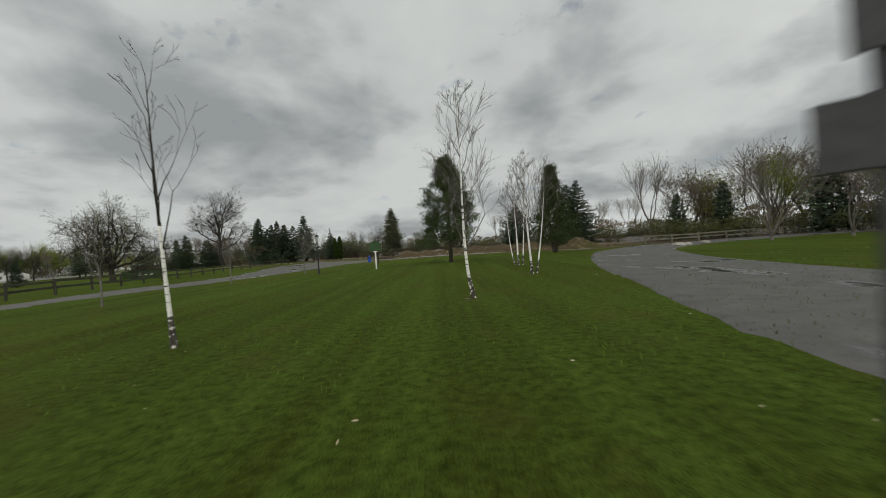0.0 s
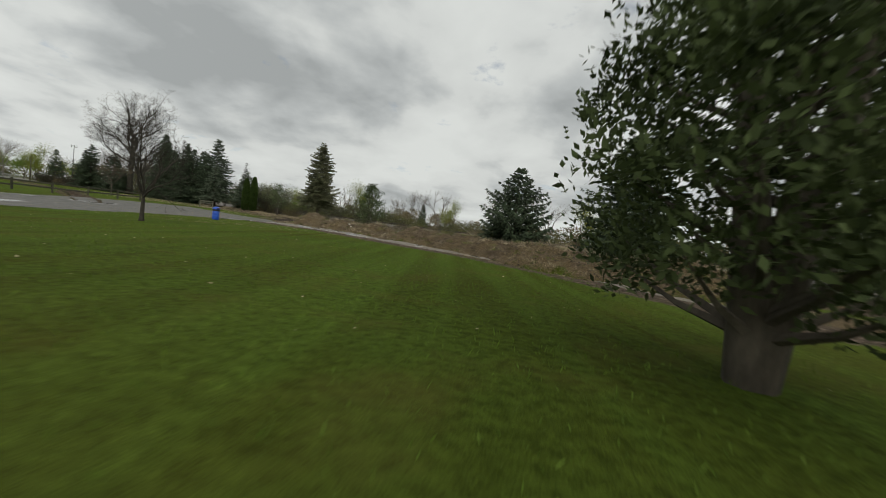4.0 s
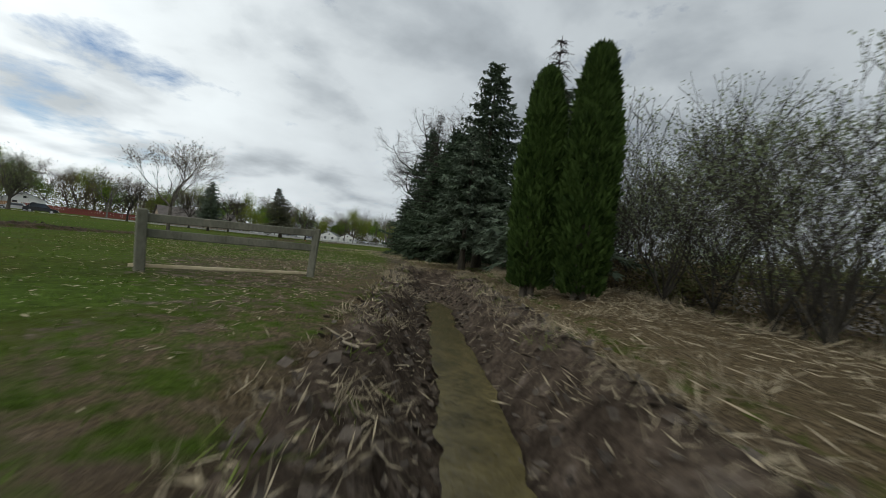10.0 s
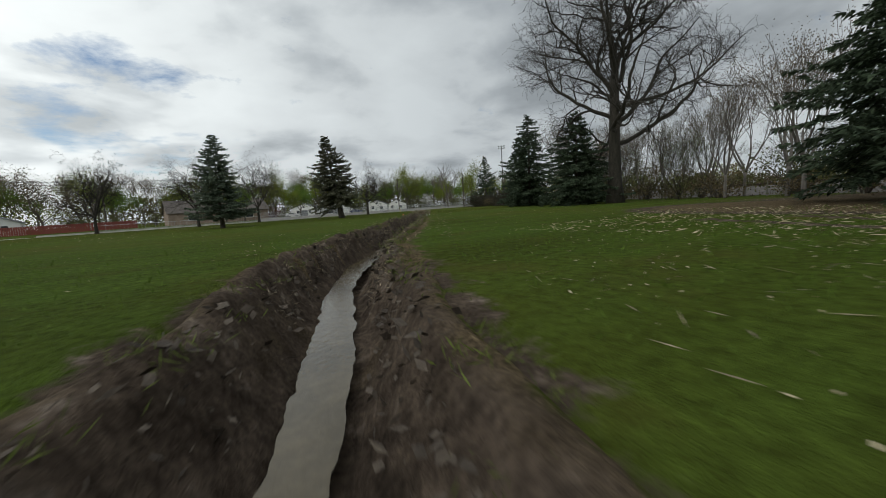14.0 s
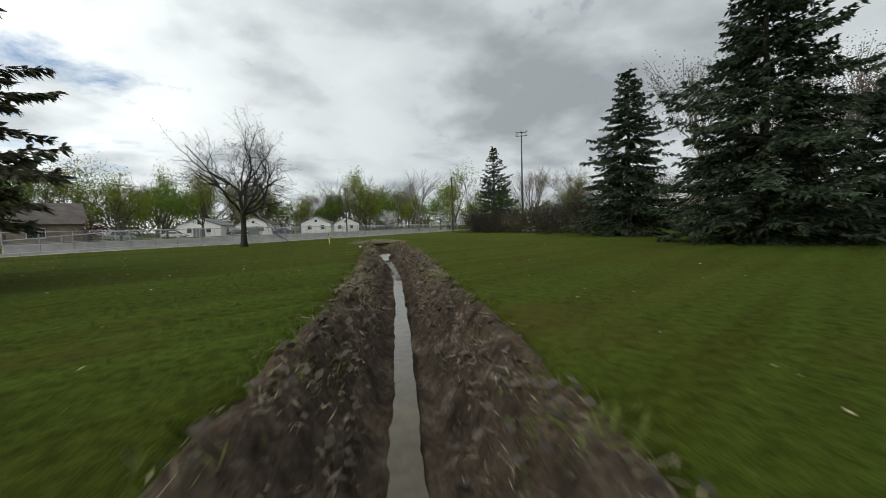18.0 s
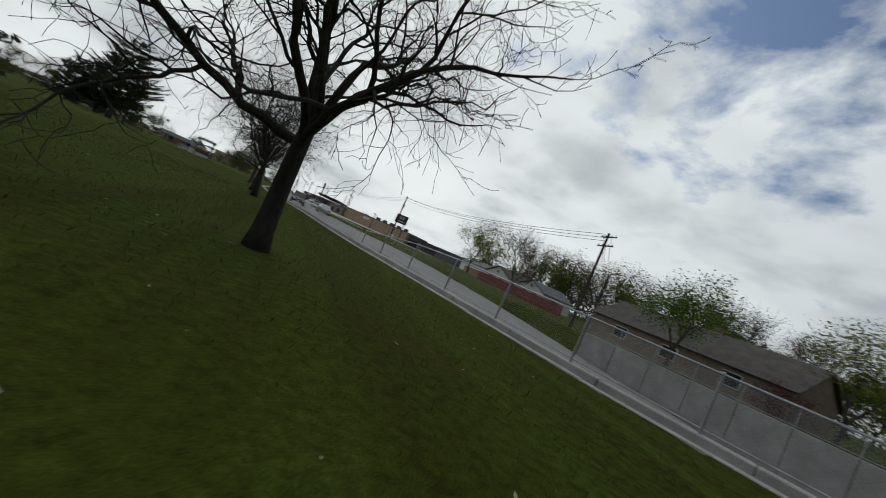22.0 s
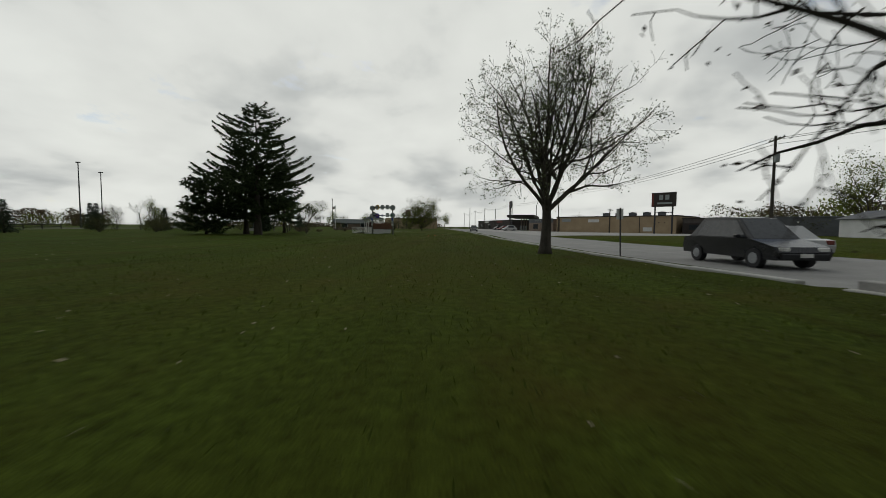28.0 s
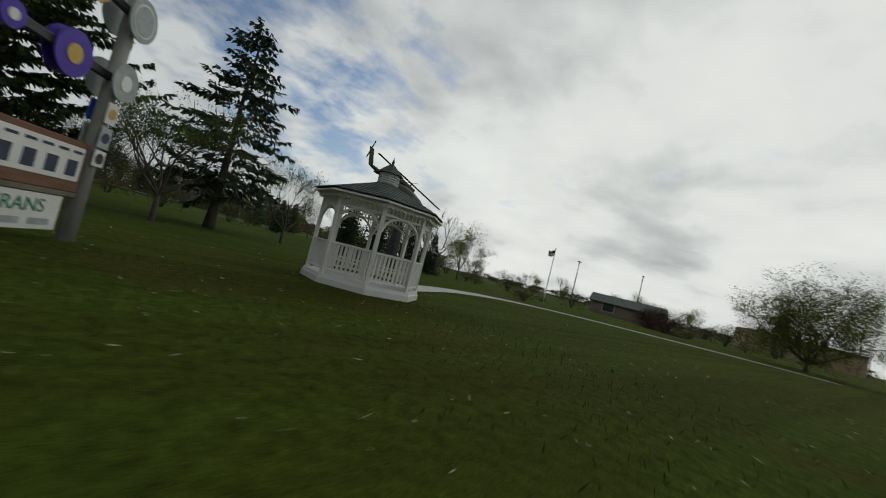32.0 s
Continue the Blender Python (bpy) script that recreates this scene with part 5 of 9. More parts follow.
for k, (x, y, h, r, c, mat, gp) in enumerate(((-32.0, 109.0, 7.6, 2.9, 1.5, SPRUCE_BLUE, 0.0), (-40.2, 112.2, 8.6, 3.0, 1.6, SPRUCE_BLUE, 0.0), (-41.6, 114.8, 14.0, 4.5, 2.4, SPRUCE, 0.04),
                                              (-46.5, 118.9, 11.4, 4.1, 1.6, SPRUCE, 0.05), (-52.3, 120.8, 13.2, 4.4, 0.3, SPRUCE, 0.0), (-55.8, 122.0, 11.5, 4.2, 0.3, SPRUCE, 0.0), (-49.6, 119.2, 12.0, 4.2, 0.3, SPRUCE, 0.0), (-52.0, 126.0, 12.6, 4.4, 0.4, SPRUCE, 0.0), (-57.0, 127.5, 13.0, 4.4, 0.4, SPRUCE, 0.0), (-59.0, 122.9, 15.0, 4.6, 0.5, SPRUCE, 0.0), (-62.5, 128.3, 14.5, 4.4, 1.5, SPRUCE, 0.0))):
    spruce(x, y, h, r, c, 50 + k, "dark dense spruce in a row along the ditch", mat, group="row of spruces", gap=gp, size=0.85, jitter=0.25, whorl=0.24, dense=6, droop=0.4)
dead_top_spruce(-31.9, 108.3, 9.3, 1.7, 6.0, 141, "half-dead spruce with a bare spiky top", "row of spruces")
dead_top_spruce(-50.9, 117.6, 13.5, 3.0, 8.0, 142, "half-dead spruce with a bare spiky top", "row of spruces")
crooked_tree(-83.4, 142.6, "huge old leafless shade tree with a heavy trunk and spreading crown", 61, 27.5, 13.0, 0.72, 5.9, 15, (6, 94), wander=(0.13, 0.17, 0.22, 0.26), rise=(0.04, 0.03, 0.01, -0.02), density=(0.42, 0.46, 0.46), least=0.011, name="large_bare_tree", leader=13.5, bole=0.95)
for k, (x, y, h, r, c) in enumerate(((-87.6, 141.8, 10.4, 5.0, 0.7), (-99.5, 147.4, 13.0, 4.6, 0.6), (-108.1, 154.6, 12.0, 3.8, 0.6), (-95.5, 152.8, 8.2, 2.6, 0.5), (-91.3, 149.4, 7.2, 2.6, 0.3))):
    spruce(x, y, h, r, c, 65 + k, "tall dark spruce at the edge of the lawn", SPRUCE, group="spruces by the big tree", size=0.85, dense=8, droop=0.45, power=0.7, jitter=0.35)
spruce(-110.25, 122.36, 11.0, 3.7, 1.9, 72, "large spruce leaning from its bent base", SPRUCE_BROWN, tilt=(-0.08, -0.11), gap=0.0, size=0.7, trunk=0.34, dense=11, whorl=0.24, droop=0.35)
spruce(-103.3, 107.7, 8.8, 2.7, 1.1, 73, "well-shaped single spruce on the open lawn", SPRUCE_BLUE, size=0.62, dense=10, whorl=0.19, droop=0.22)
spruce(-132.8, 168.9, 12.4, 4.6, 0.6, 74, "pointed spruce above the shrubs", SPRUCE, power=0.95, droop=0.15, gap=0.12, whorl=0.40)

# bare park trees along the main road
crooked_tree(-125.90, 133.35, "leafless spreading park tree with crooked limbs", 81, 8.7, 5.4, 0.21, 2.55, 10, (10, 60), wander=(0.20, 0.24, 0.26, 0.28), bole=0.95)
crooked_tree(-123.85, 114.6, "leafless spreading park tree", 82, 9.4, 6.2, 0.19, 2.5, 8, (10, 58), bole=0.72, turn=230, lean=(-0.12, 0.2))
crooked_tree(-122.85, 106.8, "park tree with dark dry pods on bare branches", 83, 8.9, 6.0, 0.19, 2.6, 8, (8, 62), density=(0.9, 0.75, 0.6), bole=0.9, leaf=POD, leaf_n=4200, leaf_size=0.075, leaf_spread=0.2)
crooked_tree(-121.8, 96.4, "leafless park tree with a wide crown", 84, 8.8, 4.6, 0.19, 2.2, 7, (10, 60), least=0.008, leaf=POD, leaf_n=1600, leaf_size=0.07)
crooked_tree(-119.68, 80.95, "park tree with small new leaves on spreading limbs", 85, 9.2, 4.9, 0.26, 2.2, 10, (4, 50), wander=(0.09, 0.13, 0.18, 0.22), rise=(0.06, 0.04, 0.0, -0.05), density=(0.9, 0.75, 0.65), least=0.006, leaf=PALE_LEAF, leaf_n=17000, leaf_size=0.075, leaf_spread=0.07, bark=BARK, bole=0.95, name="leafing_park_tree", turn=60)
crooked_tree(-106.4, -4.0, "multi-stemmed tree coming into yellow-green leaf", 86, 8.2, 6.0, 0.17, 0.8, 12, (8, 62), least=0.008, leaf=SPRING, leaf_n=42000, leaf_size=0.10, leaf_spread=0.26, name="leafing_tree", bole=0.9, bark=BARK)
bare_tree(-18.2, 100.8, "low shrub in pale green new leaf", 95, 0.3, 1.0, 0.035, 5, forks=6, name="leafing_shrub", leaf=SPRING_GREEN, leaf_n=2400, leaf_size=0.07, leaf_spread=0.12, least=0.004, angle=(14, 42), kids=[3, 3, 3, 3])
bare_tree(-48.7, 98.4, "young tree with a few dry brown leaves on the lawn", 87, 2.1, 1.5, 0.10, 5, name="young_leafing_tree", leaf=BUDS, leaf_n=1600, leaf_size=0.09, leaf_spread=0.14, s=0.84)
PINE_KW = dict(mat=PINE, name="pine_tree", droop=0.0, whorl=0.36, power=0.40, size=1.25, jitter=0.5, dense=7, group="dark pines by the garden")
spruce(-91.3, 52.4, 15.2, 6.1, 2.4, 88, "big dark pine with layered clumped crown", gap=0.08, clump=0.30, **{**PINE_KW, "power": 0.36, "whorl": 0.44, "dense": 13, "size": 0.95, "trunk": 0.40})
spruce(-87.9, 49.0, 11.5, 4.6, 2.0, 89, "dark pine beside a taller one", gap=0.10, clump=0.30, **{**PINE_KW, "whorl": 0.46, "dense": 12, "size": 0.95, "trunk": 0.32})
spruce(-85.0, 52.7, 7.6, 3.4, 0.6, 90, "dark low pine beside a taller one", gap=0.10, **PINE_KW)
spruce(-89.1, 40.4, 11.0, 3.3, 2.0, 91, "open spruce with ragged drooping boughs", SPRUCE, gap=0.25, droop=0.35, whorl=0.36, power=0.6, jitter=0.3)
bare_tree(-93.5, 42.8, "small many-stemmed tree in fresh green leaf", 92, 1.0, 1.55, 0.09, 5, forks=5, name="small_leafing_tree", leaf=SPRING_GREEN, leaf_n=4200, leaf_size=0.075, leaf_spread=0.16, kids=[4, 3, 4, 4], angle=(20, 52))
bare_tree(-87.8, 36.4, "small many-stemmed tree in fresh green leaf", 93, 0.8, 1.4, 0.08, 5, forks=4, name="small_leafing_tree", leaf=SPRING_GREEN, leaf_n=3600, leaf_size=0.075, leaf_spread=0.16, kids=[4, 3, 4, 4], angle=(20, 52))
crooked_tree(-43.5, 49.8, "wide low tree with the first small pale leaves", 94, 9.6, 7.6, 0.36, 1.9, 8, (20, 70), least=0.012, leaf=PALE_LEAF, leaf_n=5000, leaf_size=0.13, leaf_spread=0.3, name="spreading_tree")
crooked_tree(-9.9, 57.6, "small leafless spreading tree by the lane", 96, 6.2, 4.0, 0.12, 1.6, 6, (16, 64), name="small_bare_tree")

# ---- far trees and brush ----
leafy("dark_twigs", (0.018, 0.018, 0.012), (0.062, 0.058, 0.040))


def far_set():
    """A few kinds built once, then copied along the edges of the place."""
    kinds = {}
    kinds["bare"] = bare_tree(-79.3, 193.8, "leafless tree in the wood edge", 101, 3.0, 3.4, 0.2, 4, name="wood_edge_tree", group="trees of the wood edge", bark=BARK_GREY, least=0.014, angle=(14, 40))
    kinds["bare2"] = bare_tree(-68.8, 197.6, "thin leafless tree in the wood edge", 102, 2.2, 3.2, 0.14, 4, forks=4, name="wood_edge_tree", group="trees of the wood edge", bark=BARK_GREY, least=0.012, angle=(10, 30), leaf=BUDS, leaf_n=1800, leaf_size=0.11, leaf_spread=0.4)
    kinds["bud"] = bare_tree(-58.0, 198.0, "tree in yellow-green spring leaf", 103, 2.0, 2.8, 0.17, 4, name="spring_tree", group="spring trees far off", least=0.014, leaf=SPRING, leaf_n=5200, leaf_size=0.20, leaf_spread=0.55, low=0.1, angle=(18, 46))
    kinds["green"] = bare_tree(-47.1, 198.3, "tree in fresh green leaf", 104, 1.8, 2.5, 0.17, 4, name="spring_tree", group="spring trees far off", least=0.014, leaf=SPRING_GREEN, leaf_n=5600, leaf_size=0.20, leaf_spread=0.55, low=0.1, angle=(18, 50))
    kinds["brown"] = bare_tree(-36.3, 198.5, "tree with brown buds", 105, 2.0, 2.8, 0.17, 4, name="spring_tree", group="spring trees far off", least=0.014, leaf=BUDS, leaf_n=3600, leaf_size=0.17, leaf_spread=0.5, low=0.1, angle=(18, 48))
    kinds["brush"] = clump_plant("brush_clump", -20, 178, "tangled brush with first leaves", 106, 2.6, 2.4, BRUSH, 1200, 0.16, 14, group="brush along the railway")
    kinds["dark"] = clump_plant("dark_shrub", 0, 178, "dense dark grey-brown shrub", 109, 2.2, 2.2, MATS["dark_twigs"], 9000, 0.055, 34, group="shrubs by the underpass", hollow_base=0.02)
    kinds["scrub"] = clump_plant("brush_clump", -10, 178, "low tangled grey-brown brush", 107, 1.7, 2.0, BUDS, 1100, 0.13, 20, group="brush along the railway")
    kinds["thicket"] = bare_tree(-24.2, 107.4, "tall tangled shrub with thin stems and first pale leaves", 109, 0.25, 1.55, 0.04, 5, forks=7, name="tall_shrub", group="thicket by the railway", bark=BARK_DARK, least=0.005, angle=(12, 44), kids=[3, 3, 3, 3, 3], leaf=PALE_LEAF, leaf_n=2400, leaf_size=0.06, leaf_spread=0.12, rise=0.06, low=0.15)
    kinds["fir"] = spruce(-4.0, 198.4, 10.0, 2.8, 0.8, 108, "dark spruce in the distance", SPRUCE, group="far conifers", size=1.6, whorl=0.42, dense=5)
    return kinds


FAR = far_set()


def plant(kind, x, y, s, turn, dz=0.0):
    return copy_thing(FAR[kind], at(x, y, turn, s, dz))


rng = random.Random(7)
# wood and brush beyond the railway, seen past the ditch bank
RAIL_DIR = (-0.80, 0.60)


def by_rail(along, off):
    """A place by metres along the railway and away from the first ditch."""
    return (-6.2 + RAIL_DIR[0] * along + 0.60 * off, 85.4 + RAIL_DIR[1] * along + 0.80 * off)


for k in range(62):
    a = -75 + k * 3.3 + rng.uniform(-1.5, 1.5)
    plant("brush" if k % 3 else "scrub", *by_rail(a, rng.uniform(19.5, 30)), rng.uniform(0.8, 1.3), rng.uniform(0, 360))
for k in range(22):
    a = -80 + k * 9.0 + rng.uniform(-3, 3)
    plant(("bare", "bare2", "bare2", "bud")[k % 4], *by_rail(a, rng.uniform(36, 60)), rng.uniform(0.75, 1.15), rng.uniform(0, 360))
# thin brush at the wire fence between ditch and railway
for k in range(40):
    a = -40 + k * 2.3 + rng.uniform(-1, 1)
    plant("scrub" if k % 4 else "brush", *by_rail(a, rng.uniform(7.0, 11.0)), rng.uniform(0.5, 0.85), rng.uniform(0, 360))
# a dense thicket past the arborvitae
for k in range(15):
    plant("thicket", *by_rail(26.5 + 1.2 * k + rng.uniform(-0.5, 0.5), rng.uniform(5.2, 9.6)), rng.uniform(0.7, 1.25), rng.uniform(0, 360))
for k in range(10):
    plant("scrub" if k % 3 else "brush", *by_rail(25 + 2.2 * k, rng.uniform(6.5, 10.0)), rng.uniform(0.6, 0.85), rng.uniform(0, 360))
more = random.Random(17)
for k in range(46):
    plant("scrub" if k % 5 else "thicket", *by_rail(-38 + 1.5 * k + more.uniform(-1, 1), more.uniform(8.5, 13.0)), more.uniform(0.3, 0.55), more.uniform(0, 360))
for k in range(14):
    plant("thicket" if k % 3 else "scrub", *by_rail(33 + 1.5 * k + more.uniform(-0.5, 0.5), more.uniform(6.0, 11.0)), more.uniform(0.9, 1.3), more.uniform(0, 360))
# thin-stemmed thicket between the spruce and the railway
for k in range(18):
    plant("thicket", *by_rail(1 + 1.3 * k + more.uniform(-0.5, 0.5), more.uniform(6.8, 10.0)), more.uniform(0.5, 0.8), more.uniform(0, 360))
# a belt of leafing brush beyond the track
for k in range(44):
    plant(("brush", "dark", "brush", "scrub")[k % 4], *by_rail(-70 + 3.2 * k + more.uniform(-1.5, 1.5), more.uniform(20.5, 27.0)), more.uniform(0.85, 1.3), more.uniform(0, 360))
# brush and thin trees along the railway behind the big tree
for k in range(44):
    plant(("thicket", "brush", "bare2", "scrub", "bare2")[k % 5], *by_rail(72 + 1.5 * k + more.uniform(-1, 1), more.uniform(5.5, 12.5)), more.uniform(0.7, 1.15) if k % 5 in (2, 4) else more.uniform(1.0, 1.6), more.uniform(0, 360))
# wood on the east side of the drive
for k in range(60):
    t = k / 59
    x, y = 36 + 50 * t + rng.uniform(-4, 4), 66 - 84 * t + rng.uniform(-4, 4)
    plant(("bare2", "brown", "bare", "bud", "brown")[k % 5], x + 8 * (k % 2), y, rng.uniform(0.85, 1.25), rng.uniform(0, 360))
    if k % 2:
        plant("brush", x - 2, y - 3, rng.uniform(0.9, 1.4), rng.uniform(0, 360))
for x, y, s in ((46.3, 45, 1.0), (54, 40, 1.0), (41, 55, 0.8), (50, 24, 1.4), (36, 58, 0.7)):
    plant("fir", x, y, s, rng.uniform(0, 360))
# between the lane and the garden, west of the first lawn
for k in range(14):
    x, y = -44 - 2.6 * k + rng.uniform(-3, 3), 26 - 0.9 * k + rng.uniform(-7, 7)
    plant(("brown", "bare", "bud", "brush", "brush")[k % 5], x, y - 8, rng.uniform(0.5, 0.75), rng.uniform(0, 360))
for x, y, s in ((-62, 55, 0.4), (-40, 22, 0.55), (-49, 30, 0.5)):
    plant("fir", x, y, s, rng.uniform(0, 360))
plant("bare2", -71.0, 69.0, 0.55, 40)
plant("brush", -65.0, 46.0, 0.8, 80)
plant("brush", -70.0, 42.0, 0.7, 200)
# gardens beyond the main road
for k in range(64):
    t = k / 63
    x, y = -192 - 34 * math.sin(t * 2.6) + rng.uniform(-9, 9), 28 + 195 * t + rng.uniform(-4, 4)
    plant(("bud", "brown", "green", "bare", "brown", "bare2")[k % 6], x - 6, y, rng.uniform(1.25, 1.9), rng.uniform(0, 360))
    if k % 2 == 0:
        plant("brush", x + 6, y, rng.uniform(1.2, 1.9), rng.uniform(0, 360))
# single garden trees in front of the houses
for kind, x, y, s in (("bud", -163, 68, 1.15), ("brown", -164, 84, 1.1), ("bare", -159, 92, 1.0), ("green", -160, 118, 0.95), ("bud", -165, 128, 0.9), ("green", -172, 134, 1.0), ("bud", -178, 140, 1.1), ("bud", -184, 176, 1.5), ("bare", -172, 186, 1.4), ("bud", -165, 192, 1.4), ("bare", -190, 150, 1.1)):
    plant(kind, x, y, s, rng.uniform(0, 360))
for k in range(26):
    plant(("bud", "bare2", "bare", "green", "brush")[k % 5], -150 - 4.2 * k + rng.uniform(-3, 3), 218 - 1.3 * k + rng.uniform(-8, 8), rng.uniform(0.9, 1.5), rng.uniform(0, 360))
for x, y, s in ((-104.5, 161.0, 1.25), (-101.0, 160.0, 1.1), (-98.0, 163.5, 1.2)):
    plant("bare2", x, y, s, rng.uniform(0, 360))
clump_plant("blossom_tree", -176.5, 180.0, "small tree in white blossom across the road", 120, 5.2, 2.4, BLOSSOM, 3600, 0.10, 12, category="tree", hollow_base=0.3)
clump_plant("red_leaved_bush", -162.7, 125.1, "dark red-leaved bush beyond the road", 121, 2.8, 1.9, REDLEAF, 2600, 0.10, 12, hollow_base=0.08)
# shrubs by the underpass
for k in range(12):
    plant("dark" if k % 5 else "scrub", -136 + 2.4 * k + rng.uniform(-1, 1), 168 - 0.8 * k + rng.uniform(-1.5, 1.5), rng.uniform(1.0, 2.1), rng.uniform(0, 360))
for k in range(9):
    plant(("bare2", "brown")[k % 2], -128 + 5 * k, 168 + rng.uniform(0, 14), rng.uniform(0.7, 1.0), rng.uniform(0, 360))
# beyond the garden with the gazebo, and down the main road
for k in range(34):
    x, y = 6 - 3.6 * k + rng.uniform(-4, 4), -58 - 0.7 * k + rng.uniform(-8, 8)
    plant(("brown", "bare2", "bud", "brush", "brush")[k % 5], x, y - 12, rng.uniform(0.45, 0.75), rng.uniform(0, 360))
for k in range(16):
    plant(("bare2", "brown", "bare")[k % 3], -150 - 4 * k, -6 - 9 * k + rng.uniform(-4, 4), rng.uniform(0.35, 0.6), rng.uniform(0, 360))


def far_wood(name, line, n, low, high, mat, seed, label, deep=14.0):
    """Woods at the skyline: uneven masses of leaf and twig along a line."""
    rs = np.random.RandomState(seed)
    c, nor, u = line_of(line, 4.0)
    m = len(u)
    hgt = rs.uniform(low, high, m) * (0.75 + 0.5 * np.abs(noise2(u, u * 0, seed, 0.05)))
    i = rs.randint(0, m, n)
    t = rs.uniform(0, 1, n) ** 0.8
    w = 2.6 * np.sqrt(np.maximum(0.05, 1 - (1.6 * t - 0.7) ** 2))
    p = np.c_[c[i] + nor[i] * rs.uniform(-deep, deep, (m, 1))[i] + rs.normal(size=(n, 2)) * w[:, None], t * hgt[i]]
    d = unit(rs.normal(size=(n, 3)) + np.array([0, 0, 0.5]))
    sd = unit(np.cross(d, rs.normal(size=(n, 3))))
    v, f = blades(p, d, sd, rs.uniform(0.5, 1.3, n), rs.uniform(0.10, 0.32, n))
    return stuff(name, raw_mesh(name, v, f, mat), label, "woodland")


WEST = [(-232, -60), (-238, 30), (-252, 110), (-262, 180), (-240, 250), (-190, 292), (-120, 300)]
NORTH = [(-130, 290), (-60, 255), (20, 215), (90, 160), (140, 100)]
EAST = [(96, 60), (112, 10), (118, -50), (90, -120)]
SOUTH = [(90, -150), (0, -190), (-70, -215), (-100, -235)]
far_wood("far_woods", WEST, 40000, 9.0, 14.0, BUDS, 1, "brown budding woods behind the gardens")
far_wood("far_woods", WEST, 20000, 7.0, 12.0, SPRING, 2, "yellow-green spring trees behind the gardens")
far_wood("far_woods", NORTH, 26000, 5.0, 9.5, BUDS, 3, "grey-brown woods beyond the railway")
far_wood("far_woods", EAST, 26000, 6.0, 10.5, BUDS, 4, "brown woods beyond the drive")
far_wood("far_woods", EAST, 9000, 5.0, 8.0, SPRING, 5, "yellow-green trees beyond the drive")
far_wood("far_woods", SOUTH, 18000, 3.0, 5.0, BUDS, 6, "low brown trees far down the park")

# bushes and small conifers of the garden
for kind, x, y, sc in (("fir", -77.5, 24.5, 0.55), ("fir", -80.5, 29.0, 0.5), ("fir", -73.0, 17.5, 0.6), ("scrub", -86.0, 27.5, 0.6), ("scrub", -89.0, 31.0, 0.5), ("scrub", -92.0, 18.0, 0.6), ("brush", -84.0, -2.0, 0.8), ("brush", -78.0, 4.0, 0.9), ("brush", -70.0, 12.0, 1.0), ("brush", -64.0, 22.0, 1.0),
                       ("brush", -60.0, 30.0, 1.1), ("brush", -66.0, 36.0, 1.0), ("brush", -62.0, 2.0, 1.1), ("brush", -55.0, 12.0, 1.1), ("brown", -58.0, -8.0, 0.7), ("brown", -50.0, 6.0, 0.7), ("brush", -96.0, -22.0, 1.1), ("brush", -100.0, -30.0, 1.2), ("scrub", -90.0, -34.0, 1.4), ("bare2", -92.0, -58.0, 0.6)):
    plant(kind, x, y, sc, rng.uniform(0, 360))

# ---- fences by the lane ----
def wooden_fence(points, label, h=1.25, rails=(0.55, 1.05), low_board=False, mat=WOOD_OLD):
    ob = thing("rail_fence", label, "fence")
    posts = []
    rs = random.Random(len(points))
    for x, y in points:
        z = ground(x, y)
        m = Matrix.Translation((x, y, z)) @ Euler((radians(rs.uniform(-3, 3)), radians(rs.uniform(-3, 3)), rs.uniform(0, 1.5))).to_matrix().to_4x4()
        s = Soup().block((0, 0, h / 2 - 0.1), (0.17, 0.17, h + 0.2), 0.02, m=m)
        part("post", s, mat, ob)
        posts.append((x, y, z))
    for p, q in zip(posts[:-1], posts[1:]):
        for k in rails:
            e = rs.uniform(-0.04, 0.04)
            d = Vector((q[0] - p[0], q[1] - p[1], 0))
            s = Soup().block((0, 0, 0), (d.length + 0.18, 0.07, 0.17), 0.014, m=Matrix.Translation(((p[0] + q[0]) / 2, (p[1] + q[1]) / 2, (p[2] + q[2]) / 2 + k + e)) @ Euler((radians(rs.uniform(-4, 4)), radians(rs.uniform(-1.2, 1.2)) + math.atan2(p[2] - q[2], d.length), math.atan2(d.y, d.x))).to_matrix().to_4x4())
            part("rail", s, mat, ob)
        if low_board:
            d = Vector((q[0] - p[0], q[1] - p[1], 0))
            part("low_board", Soup().block((0, 0, 0), (d.length + 0.1, 0.04, 0.07), 0.01, m=Matrix.Translation(((p[0] + q[0]) / 2, (p[1] + q[1]) / 2 - 0.12, (p[2] + q[2]) / 2 + 0.10)) @ Euler((0, 0, math.atan2(d.y, d.x))).to_matrix().to_4x4()), DRY_LEAF, ob, "pale bare board near the ground")
    return ob


wooden_fence([(-36.9, 90.1), (-36.8, 86.3), (-37.3, 82.6), (-38.0, 79.0), (-38.3, 75.2), (-38.1, 71.4), (-37.7, 67.6), (-37.1, 63.8), (-36.4, 60.0), (-35.7, 56.2), (-34.9, 52.4), (-34.1, 48.6), (-33.3, 44.8), (-32.5, 41.0), (-31.7, 37.2), (-31.0, 33.4), (-30.4, 29.6), (-29.9, 25.8), (-29.5, 22.0), (-29.3, 18.0)],
             "weathered dark two-rail wooden fence along the lane", mat=FENCE_WOOD)
wooden_fence([(-32.7, 97.0), (-32.7, 100.3)], "single weathered fence bay standing by the ditch", 1.2, (0.72, 1.05), True)
wooden_fence([(27 + 3.2 * k, 50.5 - 0.5 * k) for k in range(12)], "grey rail fence beside the wood", 1.1, (0.5, 0.95))

